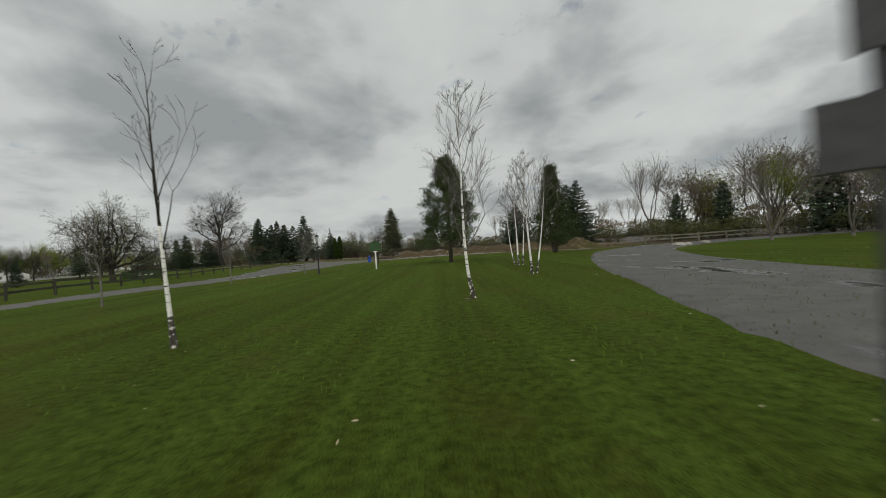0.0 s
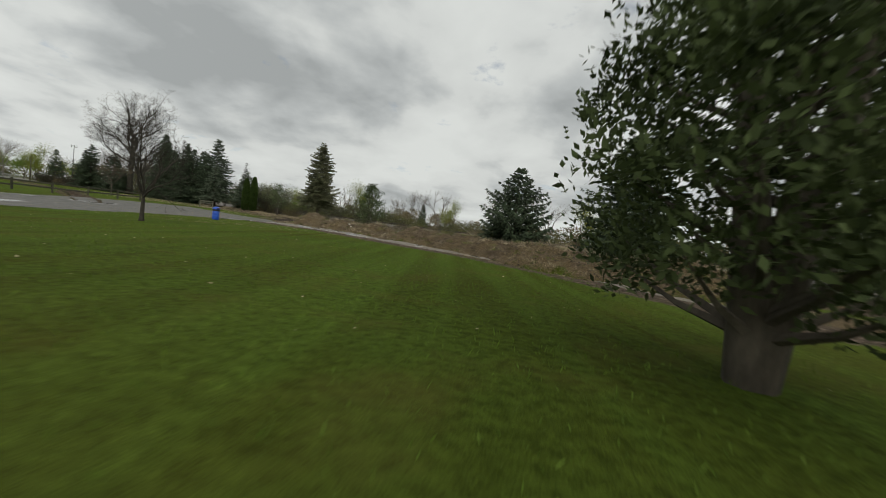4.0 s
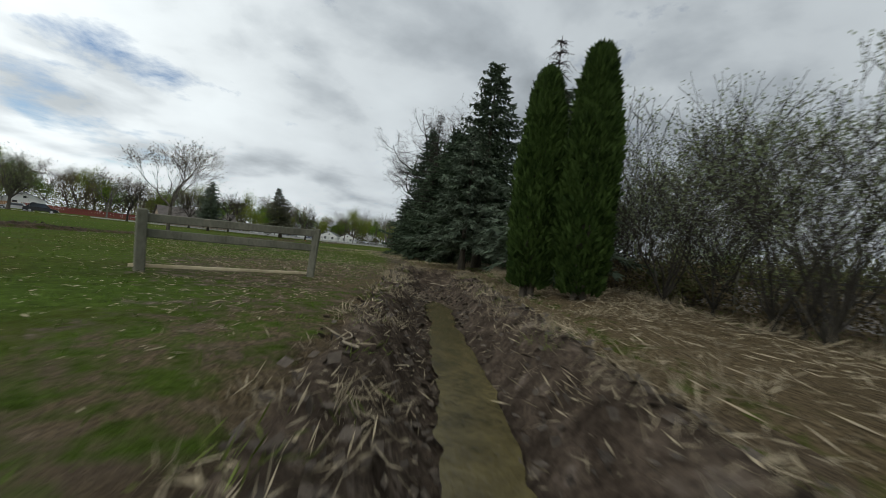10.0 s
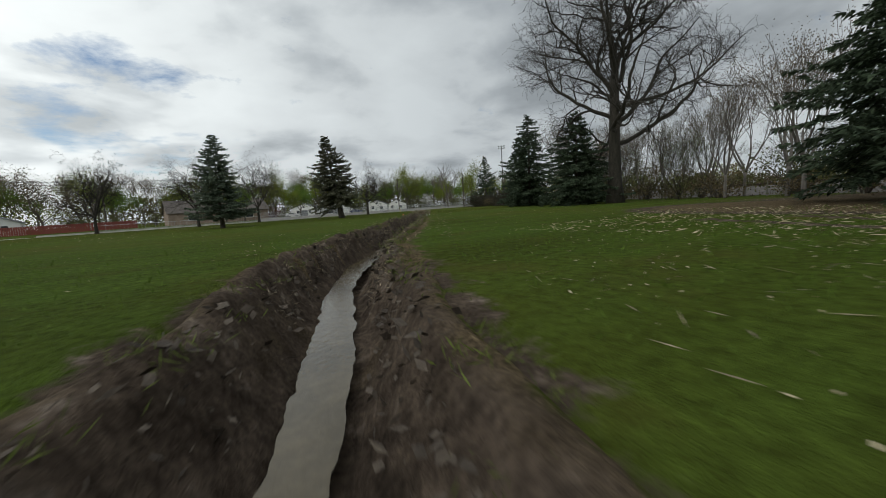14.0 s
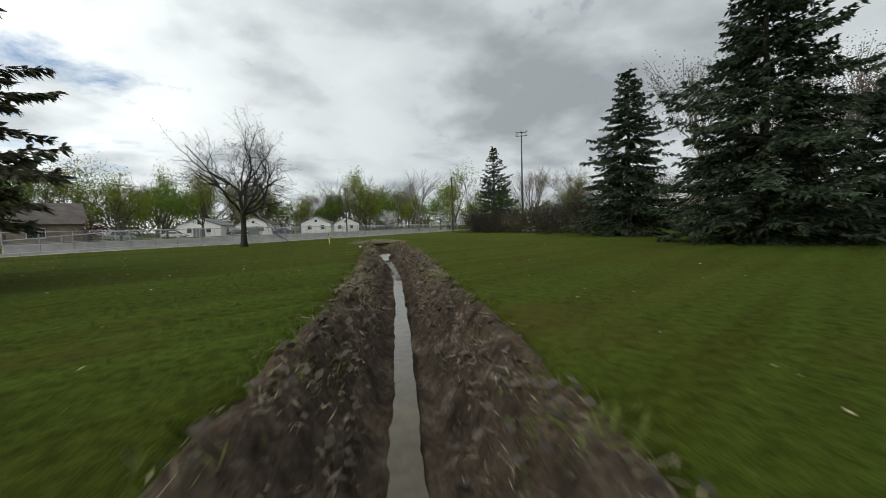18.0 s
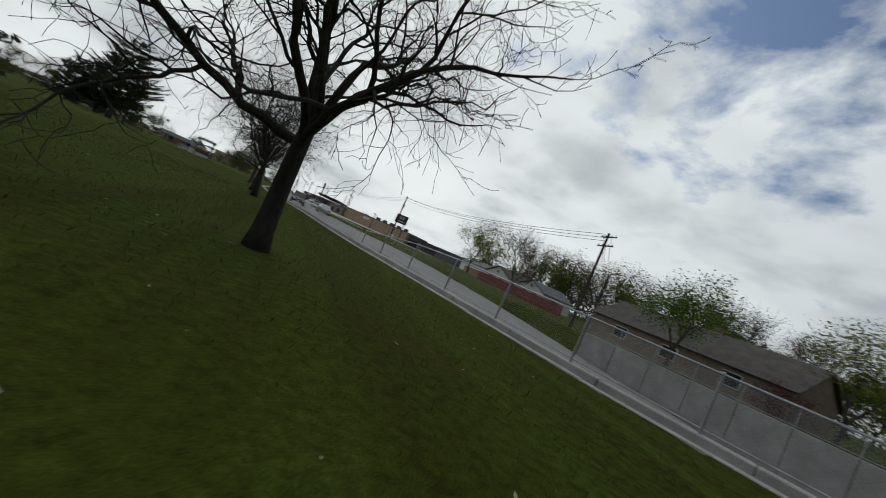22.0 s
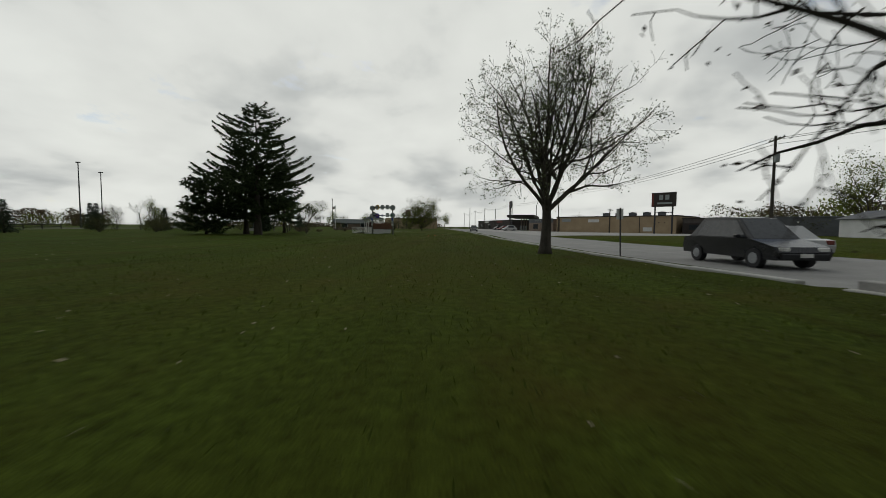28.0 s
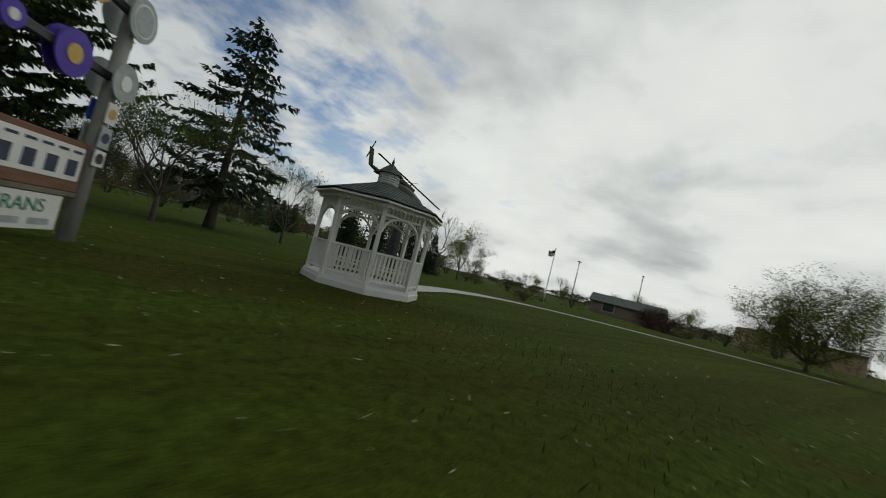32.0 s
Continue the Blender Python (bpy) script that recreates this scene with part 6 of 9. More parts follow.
# litter drum, historical marker, post by the start
drum = thing("litter_drum", "blue plastic litter drum with a domed lid", "litter bin", at(-13.85, 71.0))
part("barrel", Soup().lathe([(0.27, 0.0), (0.29, 0.03), (0.29, 0.28), (0.30, 0.30), (0.29, 0.32), (0.29, 0.56), (0.30, 0.58), (0.29, 0.60), (0.29, 0.84), (0.28, 0.86)], sides=24), BLUE, drum, smooth=True)
part("band", Soup().lathe([(0.305, 0.80), (0.305, 0.96), (0.27, 0.97)], sides=24), BLACK, drum, "black collar below the lid")
part("lid", Soup().lathe([(0.31, 0.955), (0.31, 1.0), (0.29, 1.08), (0.22, 1.16), (0.12, 1.20), (0.03, 1.21)], sides=24), BLUE, drum, "domed blue lid", True)
part("flap", Soup().block((0.24, -0.12, 1.05), (0.16, 0.24, 0.13), 0.02, -27), BLACK, drum)

marker = thing("marker_sign", "green cast historical marker on a pale post beside the lawn", "sign", at(-5.25, 29.45, -8))
part("post", Soup().lathe([(0.055, -0.1), (0.055, 1.35)], sides=12), WHITE_PAINT, marker, "pale painted post")
part("collar", Soup().block((0, 0, 1.36), (0.34, 0.10, 0.06), 0.01), WHITE_PAINT, marker)
part("panel", Soup().prism([(-0.50, 1.38), (0.50, 1.38), (0.50, 2.02), (0.36, 2.06), (0.20, 2.12), (0.10, 2.20), (0, 2.24), (-0.10, 2.20), (-0.20, 2.12), (-0.36, 2.06), (-0.50, 2.02)], -0.03, 0.03, 1), GREEN_SIGN, marker)
for k in range(7):
    part("text_line", Soup().block((0, -0.034, 1.94 - 0.075 * k), (0.80 - 0.12 * (k % 3), 0.008, 0.012), 0.002), INK_GREEN, marker)

pole_start = thing("sign_post", "grey steel post with two plain plates", "sign post", at(0.86, 0.70, -48))
part("pole", Soup().block((0, 0, 1.25), (0.07, 0.05, 2.6), 0.008), DARK_STEEL, pole_start)
part("plate", Soup().block((0.02, -0.03, 1.895), (0.16, 0.012, 0.28), 0.004), DARK_STEEL, pole_start)
part("plate", Soup().block((-0.035, -0.03, 1.608), (0.17, 0.012, 0.14), 0.004), DARK_STEEL, pole_start)

park_lamp = thing("park_lamp", "black park lamp post with a lantern beside the lane", "lamp post", at(-10.4, 31.5))
part("pole", Soup().lathe([(0.11, -0.1), (0.11, 0.35), (0.06, 0.5), (0.045, 2.6), (0.07, 2.65)], sides=12), BLACK, park_lamp)
lantern = part("lantern", Soup().lathe([(0.07, 2.65), (0.12, 2.72), (0.17, 3.05), (0.16, 3.08)], sides=8), GREY_DISC, park_lamp, "grey glass lantern")
part("cap", Soup().lathe([(0.20, 3.08), (0.16, 3.16), (0.05, 3.24), (0.02, 3.34)], sides=12), BLACK, lantern)

for k, (x, y, s) in enumerate(((22.5, 36.2, 0.55), (24.0, 37.2, 0.42), (26.4, 38.2, 0.5))):
    rk = thing("boulder", "low grey boulder at the edge of the drive", "rock", at(x, y, 40 * k, s), "boulders by the drive")
    bmr = bmesh.new()
    bmesh.ops.create_icosphere(bmr, subdivisions=3, radius=0.8)
    for v in bmr.verts:
        v.co = Vector((v.co.x * 1.5, v.co.y, v.co.z * 0.55)) * (1 + 0.22 * noise.noise(v.co * 1.7 + Vector((k, 0, 0))))
        v.co.z += 0.22
    me = bpy.data.meshes.new("rock_body")
    bmr.to_mesh(me)
    bmr.free()
    me.materials.append(STONE)
    me.shade_smooth()
    part("rock_body", me, STONE, rk)

# birch-like clumps on the island of grass
for k, (x, y) in enumerate(((29.1, 33.6), (34.6, 32.0), (41.5, 32.5), (33.0, 26.0))):
    bare_tree(x, y, "multi-stemmed pale-barked tree with reddish twigs", 120 + k, 0.3, 2.6, 0.11, 5, forks=5, name="clump_tree", group="clumps on the grass island", bark=BARK_GREY, angle=(12, 34), fork_angle=(10, 32), kids=[5, 3, 3, 4, 4], leaf=BUDS, leaf_n=1500, leaf_size=0.07, leaf_spread=0.25)

# ---- railway ----
def railway():
    a0, a1 = -110, 130
    p0, p1 = by_rail(a0, 15.5), by_rail(a1, 15.5)
    d = (Vector((*p1, 0)) - Vector((*p0, 0)))
    n = Vector((-d.y, d.x, 0)).normalized()
    L = d.length
    d.normalize()
    prof = [(-4.2, -0.1), (-1.8, 0.88), (1.8, 0.88), (4.2, -0.1)]
    vs, fs = [], []
    m = 60
    for i in range(m + 1):
        c = Vector((*p0, 0)) + d * L * i / m
        for o, z in prof:
            q = c + n * o
            vs.append((q.x, q.y, z + 0.02 * math.sin(i * 1.7 + o)))
    for i in range(m):
        for k in range(3):
            fs.append((i * 4 + k, i * 4 + k + 4, i * 4 + k + 5, i * 4 + k + 1))
    setting("railway_bed", raw_mesh("railway_bed", vs, fs, BALLAST, True), "pale stone ballast of the railway", "railway bed")
    track = thing("railway_track", "rusty single railway track on wooden sleepers", "railway track")
    for side in (-0.75, 0.75):
        a, b = Vector((*p0, 1.09)) + n * side, Vector((*p1, 1.09)) + n * side
        c = (a + b) / 2
        part("rail", Soup().block(c, (L, 0.08, 0.17), 0.01, math.degrees(math.atan2(d.y, d.x))), RUST, track)
    tie = Soup().block((0, 0, 0), (0.22, 2.5, 0.18), 0.02).mesh("sleeper", WOOD_OLD)
    for k in range(150):
        c = Vector((*p0, 0.94)) + d * (55 + k * 0.62)
        piece("sleeper", tie, track, c, math.degrees(math.atan2(d.y, d.x)))


railway()


def wire_fence():
    ob = thing("wire_fence", "sagging dark wire fence on thin posts along the railway", "fence")
    pts = [by_rail(-60 + 4.0 * k, 8.6 + 0.25 * math.sin(k * 1.9)) for k in range(38)]
    post = Soup().tube([(0, 0, -0.2), (0.01, 0, 0.7), (0, 0.01, 1.35)], [0.05, 0.045, 0.04], 7).mesh("post", WOOD_OLD)
    for k, (x, y) in enumerate(pts):
        piece("post", post, ob, (x, y, ground(x, y)), k * 40)
    for h in (0.45, 0.85, 1.22):
        s = Soup()
        s.tube([(x, y, ground(x, y) + h + 0.04 * math.sin(k * 2.3 + h)) for k, (x, y) in enumerate(pts)], [0.02 if h > 1 else 0.012] * len(pts), 5)
        part("wire", s, DARK_STEEL, ob)


wire_fence()

# ---- the road's wall, fence and kerb ----
def along_road(y, off=0.0):
    x = float(np.interp(y, [p[1] for p in ROAD_NEAR], [p[0] for p in ROAD_NEAR]))
    return x + off


def strip_block(name, ys, off, width, z0, z1, mat, parent=None, label="", category=""):
    s = Soup()
    for ya, yb in zip(ys[:-1], ys[1:]):
        xa, xb = along_road(ya, off), along_road(yb, off)
        d = Vector((xb - xa, yb - ya, 0))
        zm = ground((xa + xb) / 2, (ya + yb) / 2)
        s.block(((xa + xb) / 2, (ya + yb) / 2, zm + (z0 + z1) / 2), (d.length - 0.012, width, z1 - z0), 0.02, math.degrees(math.atan2(d.y, d.x)))
    if parent is not None:
        return part(name, s, mat, parent)
    return setting(name, s.mesh(name, mat), label, category)


kerb_y = [-150 + 3.0 * k for k in range(81)]
kerb = thing("kerb", "pale concrete kerb along the main road", "kerb")
for ya, yb in zip(kerb_y[:-1], kerb_y[1:]):
    if yb < 92:
        strip_block("kerb_stone", [ya, yb], 0.0, 0.28, -0.25, 0.06, KERB, kerb)
wall_y = [91.0 + 2.6 * k for k in range(38)]
road_wall = thing("retaining_wall", "low pale concrete retaining wall with a cap beside the lawn", "wall")
for ya, yb in zip(wall_y[:-1], wall_y[1:]):
    strip_block("wall_section", [ya, yb], 0.0, 0.34, -6.0, 0.20, CONCRETE, road_wall)
strip_block("verge_slab", [91 + 4 * k for k in range(22)], 0.30, 0.24, -0.2, 0.035, KERB, None, "pale concrete strip at the foot of the wall", "paving")


def link_fence(name, pts, h, label, base=0.2, wires=True):
    ob = thing(name, label, "fence")
    hs = list(h) if isinstance(h, (list, tuple)) else [h] * len(pts)
    h = max(hs)
    post = Soup().tube([(0, 0, -0.05), (0, 0, h), (0, 0, h + 0.03)], [0.032, 0.032, 0.012], 8).mesh("post", STEEL)
    P = [Vector(p) for p in pts]
    for p, hp in zip(P, hs):
        piece("post", post, ob, p + Vector((0, 0, base)), scale=(1, 1, hp / h))
    for top, r in ((True, 0.024), (False, 0.018)):
        part("rail", Soup().tube([p + Vector((0, 0, base + (hp - 0.03 if top else 0.10))) for p, hp in zip(P, hs)], [r] * len(P), 7), STEEL, ob)
    if wires:
        vs, fs, n = [], [], 0
        w = 0.0018
        for p, q, h in zip(P[:-1], P[1:], (min(a, b) for a, b in zip(hs[:-1], hs[1:]))):
            d = q - p
            L = math.hypot(d.x, d.y)
            step = 0.085
            m = int((L + h) / step)
            for sgn in (1, -1):
                for k in range(m):
                    a = k * step - (h if sgn > 0 else 0)
                    z0, z1 = 0.10, h - 0.03
                    s0, s1 = (a + 0, a + h) if sgn > 0 else (a, a - h)
                    lo, hi = z0, z1
                    xs0, xs1 = s0, s1
                    if min(xs0, xs1) < 0 or max(xs0, xs1) > L:
                        t0, t1 = 0.0, 1.0
                        dx = xs1 - xs0
                        ta, tb = sorted(((0 - xs0) / dx, (L - xs0) / dx))
                        t0, t1 = max(t0, ta), min(t1, tb)
                        if t1 - t0 < 0.02:
                            continue
                        lo, hi = z0 + (z1 - z0) * t0, z0 + (z1 - z0) * t1
                        xs0, xs1 = s0 + dx * t0, s0 + dx * t1
                    for xa, za, e in ((xs0, lo, -w), (xs0, lo, w), (xs1, hi, w), (xs1, hi, -w)):
                        f = xa / L
                        vs.append((p.x + d.x * f, p.y + d.y * f, p.z + d.z * f + base + za + e * 1.4))
                    fs.append((n, n + 1, n + 2, n + 3))
                    n += 4
        tagged(part("chain_link", raw_mesh("chain_link", vs, fs, STEEL), STEEL, ob, "woven wire mesh"), kind="stuff")
    return ob


near_y = [121.4 + 2.6 * k for k in range(23)]
link_fence("chain_link_fence", [(along_road(y), y, ground(along_road(y), y)) for y in near_y], [float(np.interp(y, [121, 127.5], [0.72, 1.2])) for y in near_y], "galvanised chain-link fence on the low concrete wall")


def bar_railing(ys, h, label):
    """A low steel railing of upright bars along the wall."""
    ob = thing("bar_railing", label, "railing")
    P = [Vector((along_road(y), y, ground(along_road(y), y) + 0.19)) for y in ys]
    bar = Soup().block((0, 0, h / 2), (0.030, 0.022, h), 0.004).mesh("upright", STEEL)
    for p in P:
        piece("upright", bar, ob, p)
    for z, r in ((h, 0.022), (0.09, 0.016)):
        part("rail", Soup().tube([p + Vector((0, 0, z)) for p in P], [r] * len(P), 6), STEEL, ob)
    mid = [(a + b) / 2 for a, b in zip(P[:-1], P[1:])]
    rod = Soup().tube([(0, 0, 0.09), (0, 0, h)], [0.007, 0.007], 5).mesh("rod", STEEL)
    for p in mid:
        piece("rod", rod, ob, p)


bar_railing([96.2 + 0.72 * k for k in range(35)], 0.74, "low galvanised steel railing of upright bars on the wall")
marker = thing("marker_sign", "leaning steel post with a narrow pale plate beside the railing", "sign", at(along_road(95.6) - 0.2, 95.6, 8, lean=(4, 9)))
part("post", Soup().block((0, 0, 0.75), (0.05, 0.04, 1.6), 0.006), DARK_STEEL, marker)
part("plate", Soup().block((0, 0.03, 1.0), (0.26, 0.012, 0.95), 0.004), WHITE_PAINT, marker)

FAR_WALL = [(-148.7, 119.2), (-151.5, 127), (-156, 139), (-162, 152), (-174, 180), (-190, 212)]


def far_wall():
    ob = thing("cutting_wall", "tall pale concrete panel wall on the far side of the road cutting", "wall")
    c, n, u = line_of(FAR_WALL, 2.4)
    for i in range(len(u) - 1):
        a, b = c[i], c[i + 1]
        d = b - a
        part("panel", Soup().block(((a[0] + b[0]) / 2, (a[1] + b[1]) / 2, -2.4), (float(np.hypot(*d)) - 0.03, 0.35, 5.6), 0.03, math.degrees(math.atan2(d[1], d[0]))), CONCRETE, ob)
    pts = [(p[0], p[1], 0.4) for p in c]
    link_fence("chain_link_fence", pts[:40], 1.2, "galvanised chain-link fence on top of the cutting wall", 0.0)


far_wall()

# ---- reeds, clods and litter ----
def scatter(name, ob, n, mat, length, width, label, category, seed, lift=0.02, flat=0.35, pick=None):
    """Loose stalks lying on one of the sheets."""
    rs = np.random.RandomState(seed)
    co = np.empty(len(ob.data.vertices) * 3, np.float32)
    ob.data.vertices.foreach_get("co", co)
    co = co.reshape(-1, 3)
    if pick is not None:
        co = co[pick(co)]
    p = co[rs.randint(0, len(co), n)] + np.c_[rs.uniform(-0.12, 0.12, (n, 2)), rs.uniform(0, lift, n)]
    a = rs.uniform(0, 6.283, n)
    d = unit(np.c_[np.cos(a), np.sin(a), rs.normal(0.05, flat, n)])
    s = unit(np.cross(d, rs.normal(size=(n, 3)) * 0.6 + np.array([0, 0, 1.0])))
    v, f = blades(p, d, s, rs.uniform(length[0], length[1], n), rs.uniform(width[0], width[1], n))
    return stuff(name, raw_mesh(name, v, f, mat), label, category)


S = bpy.data.objects
leafy("grass_tuft", (0.050, 0.066, 0.012), (0.130, 0.160, 0.040), 0.5, 0.7)
scatter("dead_stalks", S["spoil_heap"], 36000, REED, (0.06, 0.30), (0.003, 0.007), "dead grass stalks sticking out of the heap", "dead grass", 1, 0.06, 0.5)
scatter("heap_clods", S["spoil_heap"], 14000, SOIL, (0.04, 0.14), (0.018, 0.055), "clods of dark soil on the heap", "clods", 2, 0.06, 0.6)
scatter("heap_weeds", S["spoil_heap"], 3500, BRUSH, (0.06, 0.16), (0.006, 0.018), "small green weeds on the heap", "weeds", 3, 0.05, 0.7)
scatter("earth_clods", S["bare_earth"], 2600, SOIL, (0.02, 0.09), (0.01, 0.04), "small clods on the bare earth", "clods", 24, 0.02, 0.5)
scatter("earth_litter", S["bare_earth"], 4200, REED, (0.04, 0.22), (0.002, 0.007), "bits of straw on the bare earth", "straw", 4, 0.02, 0.2)
scatter("bank_straw", S["far_bank"], 34000, REED, (0.10, 0.45), (0.004, 0.012), "dead straw lying on the bank", "straw", 5, 0.05, 0.25)
scatter("bank_leaves", S["far_bank"], 5000, DRY_LEAF, (0.03, 0.08), (0.006, 0.016), "dry leaves on the bank", "leaf litter", 6, 0.04, 0.4)
scatter("ditch_straw", S["ditch_north"], 16000, REED, (0.06, 0.3), (0.004, 0.011), "straw and roots on the ditch sides", "straw", 7, 0.03, 0.3)
scatter("ditch_clods", S["ditch_north"], 12000, SOIL, (0.05, 0.17), (0.025, 0.07), "lumps of earth on the ditch sides", "clods", 8, 0.03, 0.5)
scatter("reed_litter", S["ditch_west"], 15000, REED, (0.04, 0.17), (0.002, 0.005), "broken reeds on the ditch sides", "reeds", 9, 0.05, 0.4, lambda c: (c[:, 0] < -66) & (c[:, 2] > -0.55) & (distance_to(DITCH_B, c[:, 0], c[:, 1]) < 1.02))
scatter("reed_thatch", S["reed_bed"], 8000, REED, (0.08, 0.34), (0.002, 0.006), "mat of dead reeds lying over the grass", "reeds", 19, 0.07, 0.30)
scatter("reed_thatch", S["ditch_west"], 11000, REED, (0.05, 0.20), (0.002, 0.005), "thick mat of dead reeds at the ditch head", "reeds", 10, 0.07, 0.28, lambda c: (c[:, 0] < -102) & (c[:, 2] > -0.52) & (distance_to(DITCH_B, c[:, 0], c[:, 1]) < 1.05))
scatter("ditch_spoil", S["ditch_west"], 11000, SOIL, (0.03, 0.17), (0.012, 0.06), "lumps of earth on the ditch sides", "clods", 11, 0.05, 0.5, lambda c: (c[:, 2] > -0.6) & (distance_to(DITCH_B, c[:, 0], c[:, 1]) < 1.0))


def tussocks(name, spots, mat, per, length, seed, label, spread=0.16):
    """Bunches of long stalks leaning out from one root."""
    rs = np.random.RandomState(seed)
    q = np.repeat(np.asarray(spots, float), per, axis=0)
    n = len(q)
    lie = np.repeat(rs.uniform(0, 6.283, len(spots)), per)
    a = lie + rs.normal(0, 0.9, n)
    tilt = rs.uniform(0.35, 1.5, n)
    d = unit(np.c_[np.cos(a) * np.sin(tilt), np.sin(a) * np.sin(tilt), np.cos(tilt)])
    sd = unit(np.cross(d, rs.normal(size=(n, 3))))
    v, f = blades(q + rs.normal(size=(n, 3)) * np.array([spread, spread, 0.02]), d, sd, rs.uniform(*length, n), rs.uniform(0.003, 0.008, n))
    return stuff(name, raw_mesh(name, v, f, mat), label, "dead grass")


def spots_on(ob, n, seed, pick=None):
    rs = np.random.RandomState(seed)
    co = np.empty(len(ob.data.vertices) * 3, np.float32)
    ob.data.vertices.foreach_get("co", co)
    co = co.reshape(-1, 3)
    if pick is not None:
        co = co[pick(co)]
    return co[rs.randint(0, len(co), n)]


tussocks("dead_tussocks", spots_on(S["spoil_heap"], 140, 41), REED, 60, (0.14, 0.55), 42, "bleached bunches of dead grass on the heap", 0.22)
tussocks("green_tussocks", spots_on(S["spoil_heap"], 200, 43), MATS["grass_tuft"], 60, (0.08, 0.26), 44, "green tufts growing out of the heap", 0.16)
tussocks("bank_tussocks", spots_on(S["far_bank"], 260, 45), REED, 50, (0.15, 0.5), 46, "tufts of dead grass on the bank", 0.2)
tussocks("lip_straw", spots_on(S["ditch_north"], 420, 51, lambda c: (c[:, 2] > -0.2) & (c[:, 0] < 4)), REED, 40, (0.06, 0.24), 52, "bleached straw along the lip of the ditch", 0.16)
tussocks("ditch_edge_tussocks", spots_on(S["ditch_north"], 220, 47, lambda c: c[:, 2] > -0.12), MATS["grass_tuft"], 30, (0.06, 0.22), 48, "grass tufts hanging over the ditch edge", 0.14)
tussocks("ditch_edge_tussocks", spots_on(S["ditch_west"], 420, 49, lambda c: c[:, 2] > -0.10), MATS["grass_tuft"], 30, (0.05, 0.18), 50, "grass tufts hanging over the ditch edge", 0.14)


def lawn_litter(name, n, mat, length, width, seed, label, bounds, beside=None):
    rs = np.random.RandomState(seed)
    x0, x1, y0, y1 = bounds
    x, y = rs.uniform(x0, x1, n), rs.uniform(y0, y1, n)
    keep = (distance_to(DITCH_A, x, y) > 2.2) & (distance_to(DITCH_B, x, y) > 2.2) & (distance_to(MOUND, x, y) > 3.3)
    if beside is not None:
        off = distance_to(beside, x, y)
        keep = (off > 1.1) & (off < 2.6)
    x, y = x[keep], y[keep]
    m = len(x)
    a = rs.uniform(0, 6.283, m)
    d = unit(np.c_[np.cos(a), np.sin(a), rs.uniform(0.0, 0.35, m)])
    s = unit(np.cross(d, rs.normal(size=(m, 3)) * 0.5 + np.array([0, 0, 1.0])))
    v, f = blades(np.c_[x, y, land(x, y) + 0.015], d, s, rs.uniform(*length, m), rs.uniform(*width, m))
    return stuff(name, raw_mesh(name, v, f, mat), label, "litter")


lawn_litter("fallen_bits", 420, DRY_LEAF, (0.03, 0.10), (0.006, 0.018), 12, "pale dry leaves and twigs scattered on the lawn", (-16, 20, -2, 60))
lawn_litter("fallen_bits", 2600, DRY_LEAF, (0.03, 0.10), (0.006, 0.018), 13, "pale dry leaves and twigs scattered on the lawn", (-132, -28, 92, 150))
lawn_litter("fallen_bits", 900, DRY_LEAF, (0.03, 0.10), (0.006, 0.018), 14, "pale dry leaves and twigs scattered on the lawn", (-124, -92, 36, 130))
lawn_litter("leaf_bits", 2600, DRY_LEAF, (0.03, 0.09), (0.006, 0.015), 20, "dry leaves strewn under the row of spruces", (-66, -36, 104, 124))
lawn_litter("straw_bits", 2200, REED, (0.10, 0.35), (0.003, 0.008), 15, "broken reeds lying on the grass by the track", (-64, -34, 104, 120))
lawn_litter("leaf_bits", 4000, DRY_LEAF, (0.02, 0.07), (0.004, 0.012), 16, "pale bits of leaf and straw on the grass by the ditch", (-32, -12, 84, 100))
lawn_litter("cut_straw", 2200, DRY_LEAF, (0.03, 0.16), (0.003, 0.010), 61, "pale cut straw and chips strewn over the trodden grass", (-52, -28, 95, 106))
lawn_litter("cut_straw", 1500, REED, (0.08, 0.42), (0.003, 0.010), 62, "pale cut straw and chips strewn over the trodden grass", (-50, -30, 98, 107))
lawn_litter("cut_straw", 3000, REED, (0.05, 0.24), (0.003, 0.008), 65, "pale cut straw and chips strewn over the trodden grass", (-42, -27, 97, 106))
lawn_litter("wood_chips", 3400, DRY_LEAF, (0.05, 0.30), (0.006, 0.018), 63, "pale broken branches and chips under the spruces", (-70, -44, 112, 124))
lawn_litter("dug_litter", 3000, REED, (0.04, 0.20), (0.004, 0.014), 64, "pale roots and chips thrown out of the ditch", (-98, -70, 104, 128), DITCH_B)
lawn_litter("straw_bits", 1300, DRY_LEAF, (0.04, 0.12), (0.004, 0.009), 18, "cut straw strewn over the mown grass", (-116, -100, 26, 60))
lawn_litter("straw_bits", 9000, REED, (0.10, 0.4), (0.003, 0.009), 17, "dead straw strewn along the railway bank", (-26, 26, 62, 104))


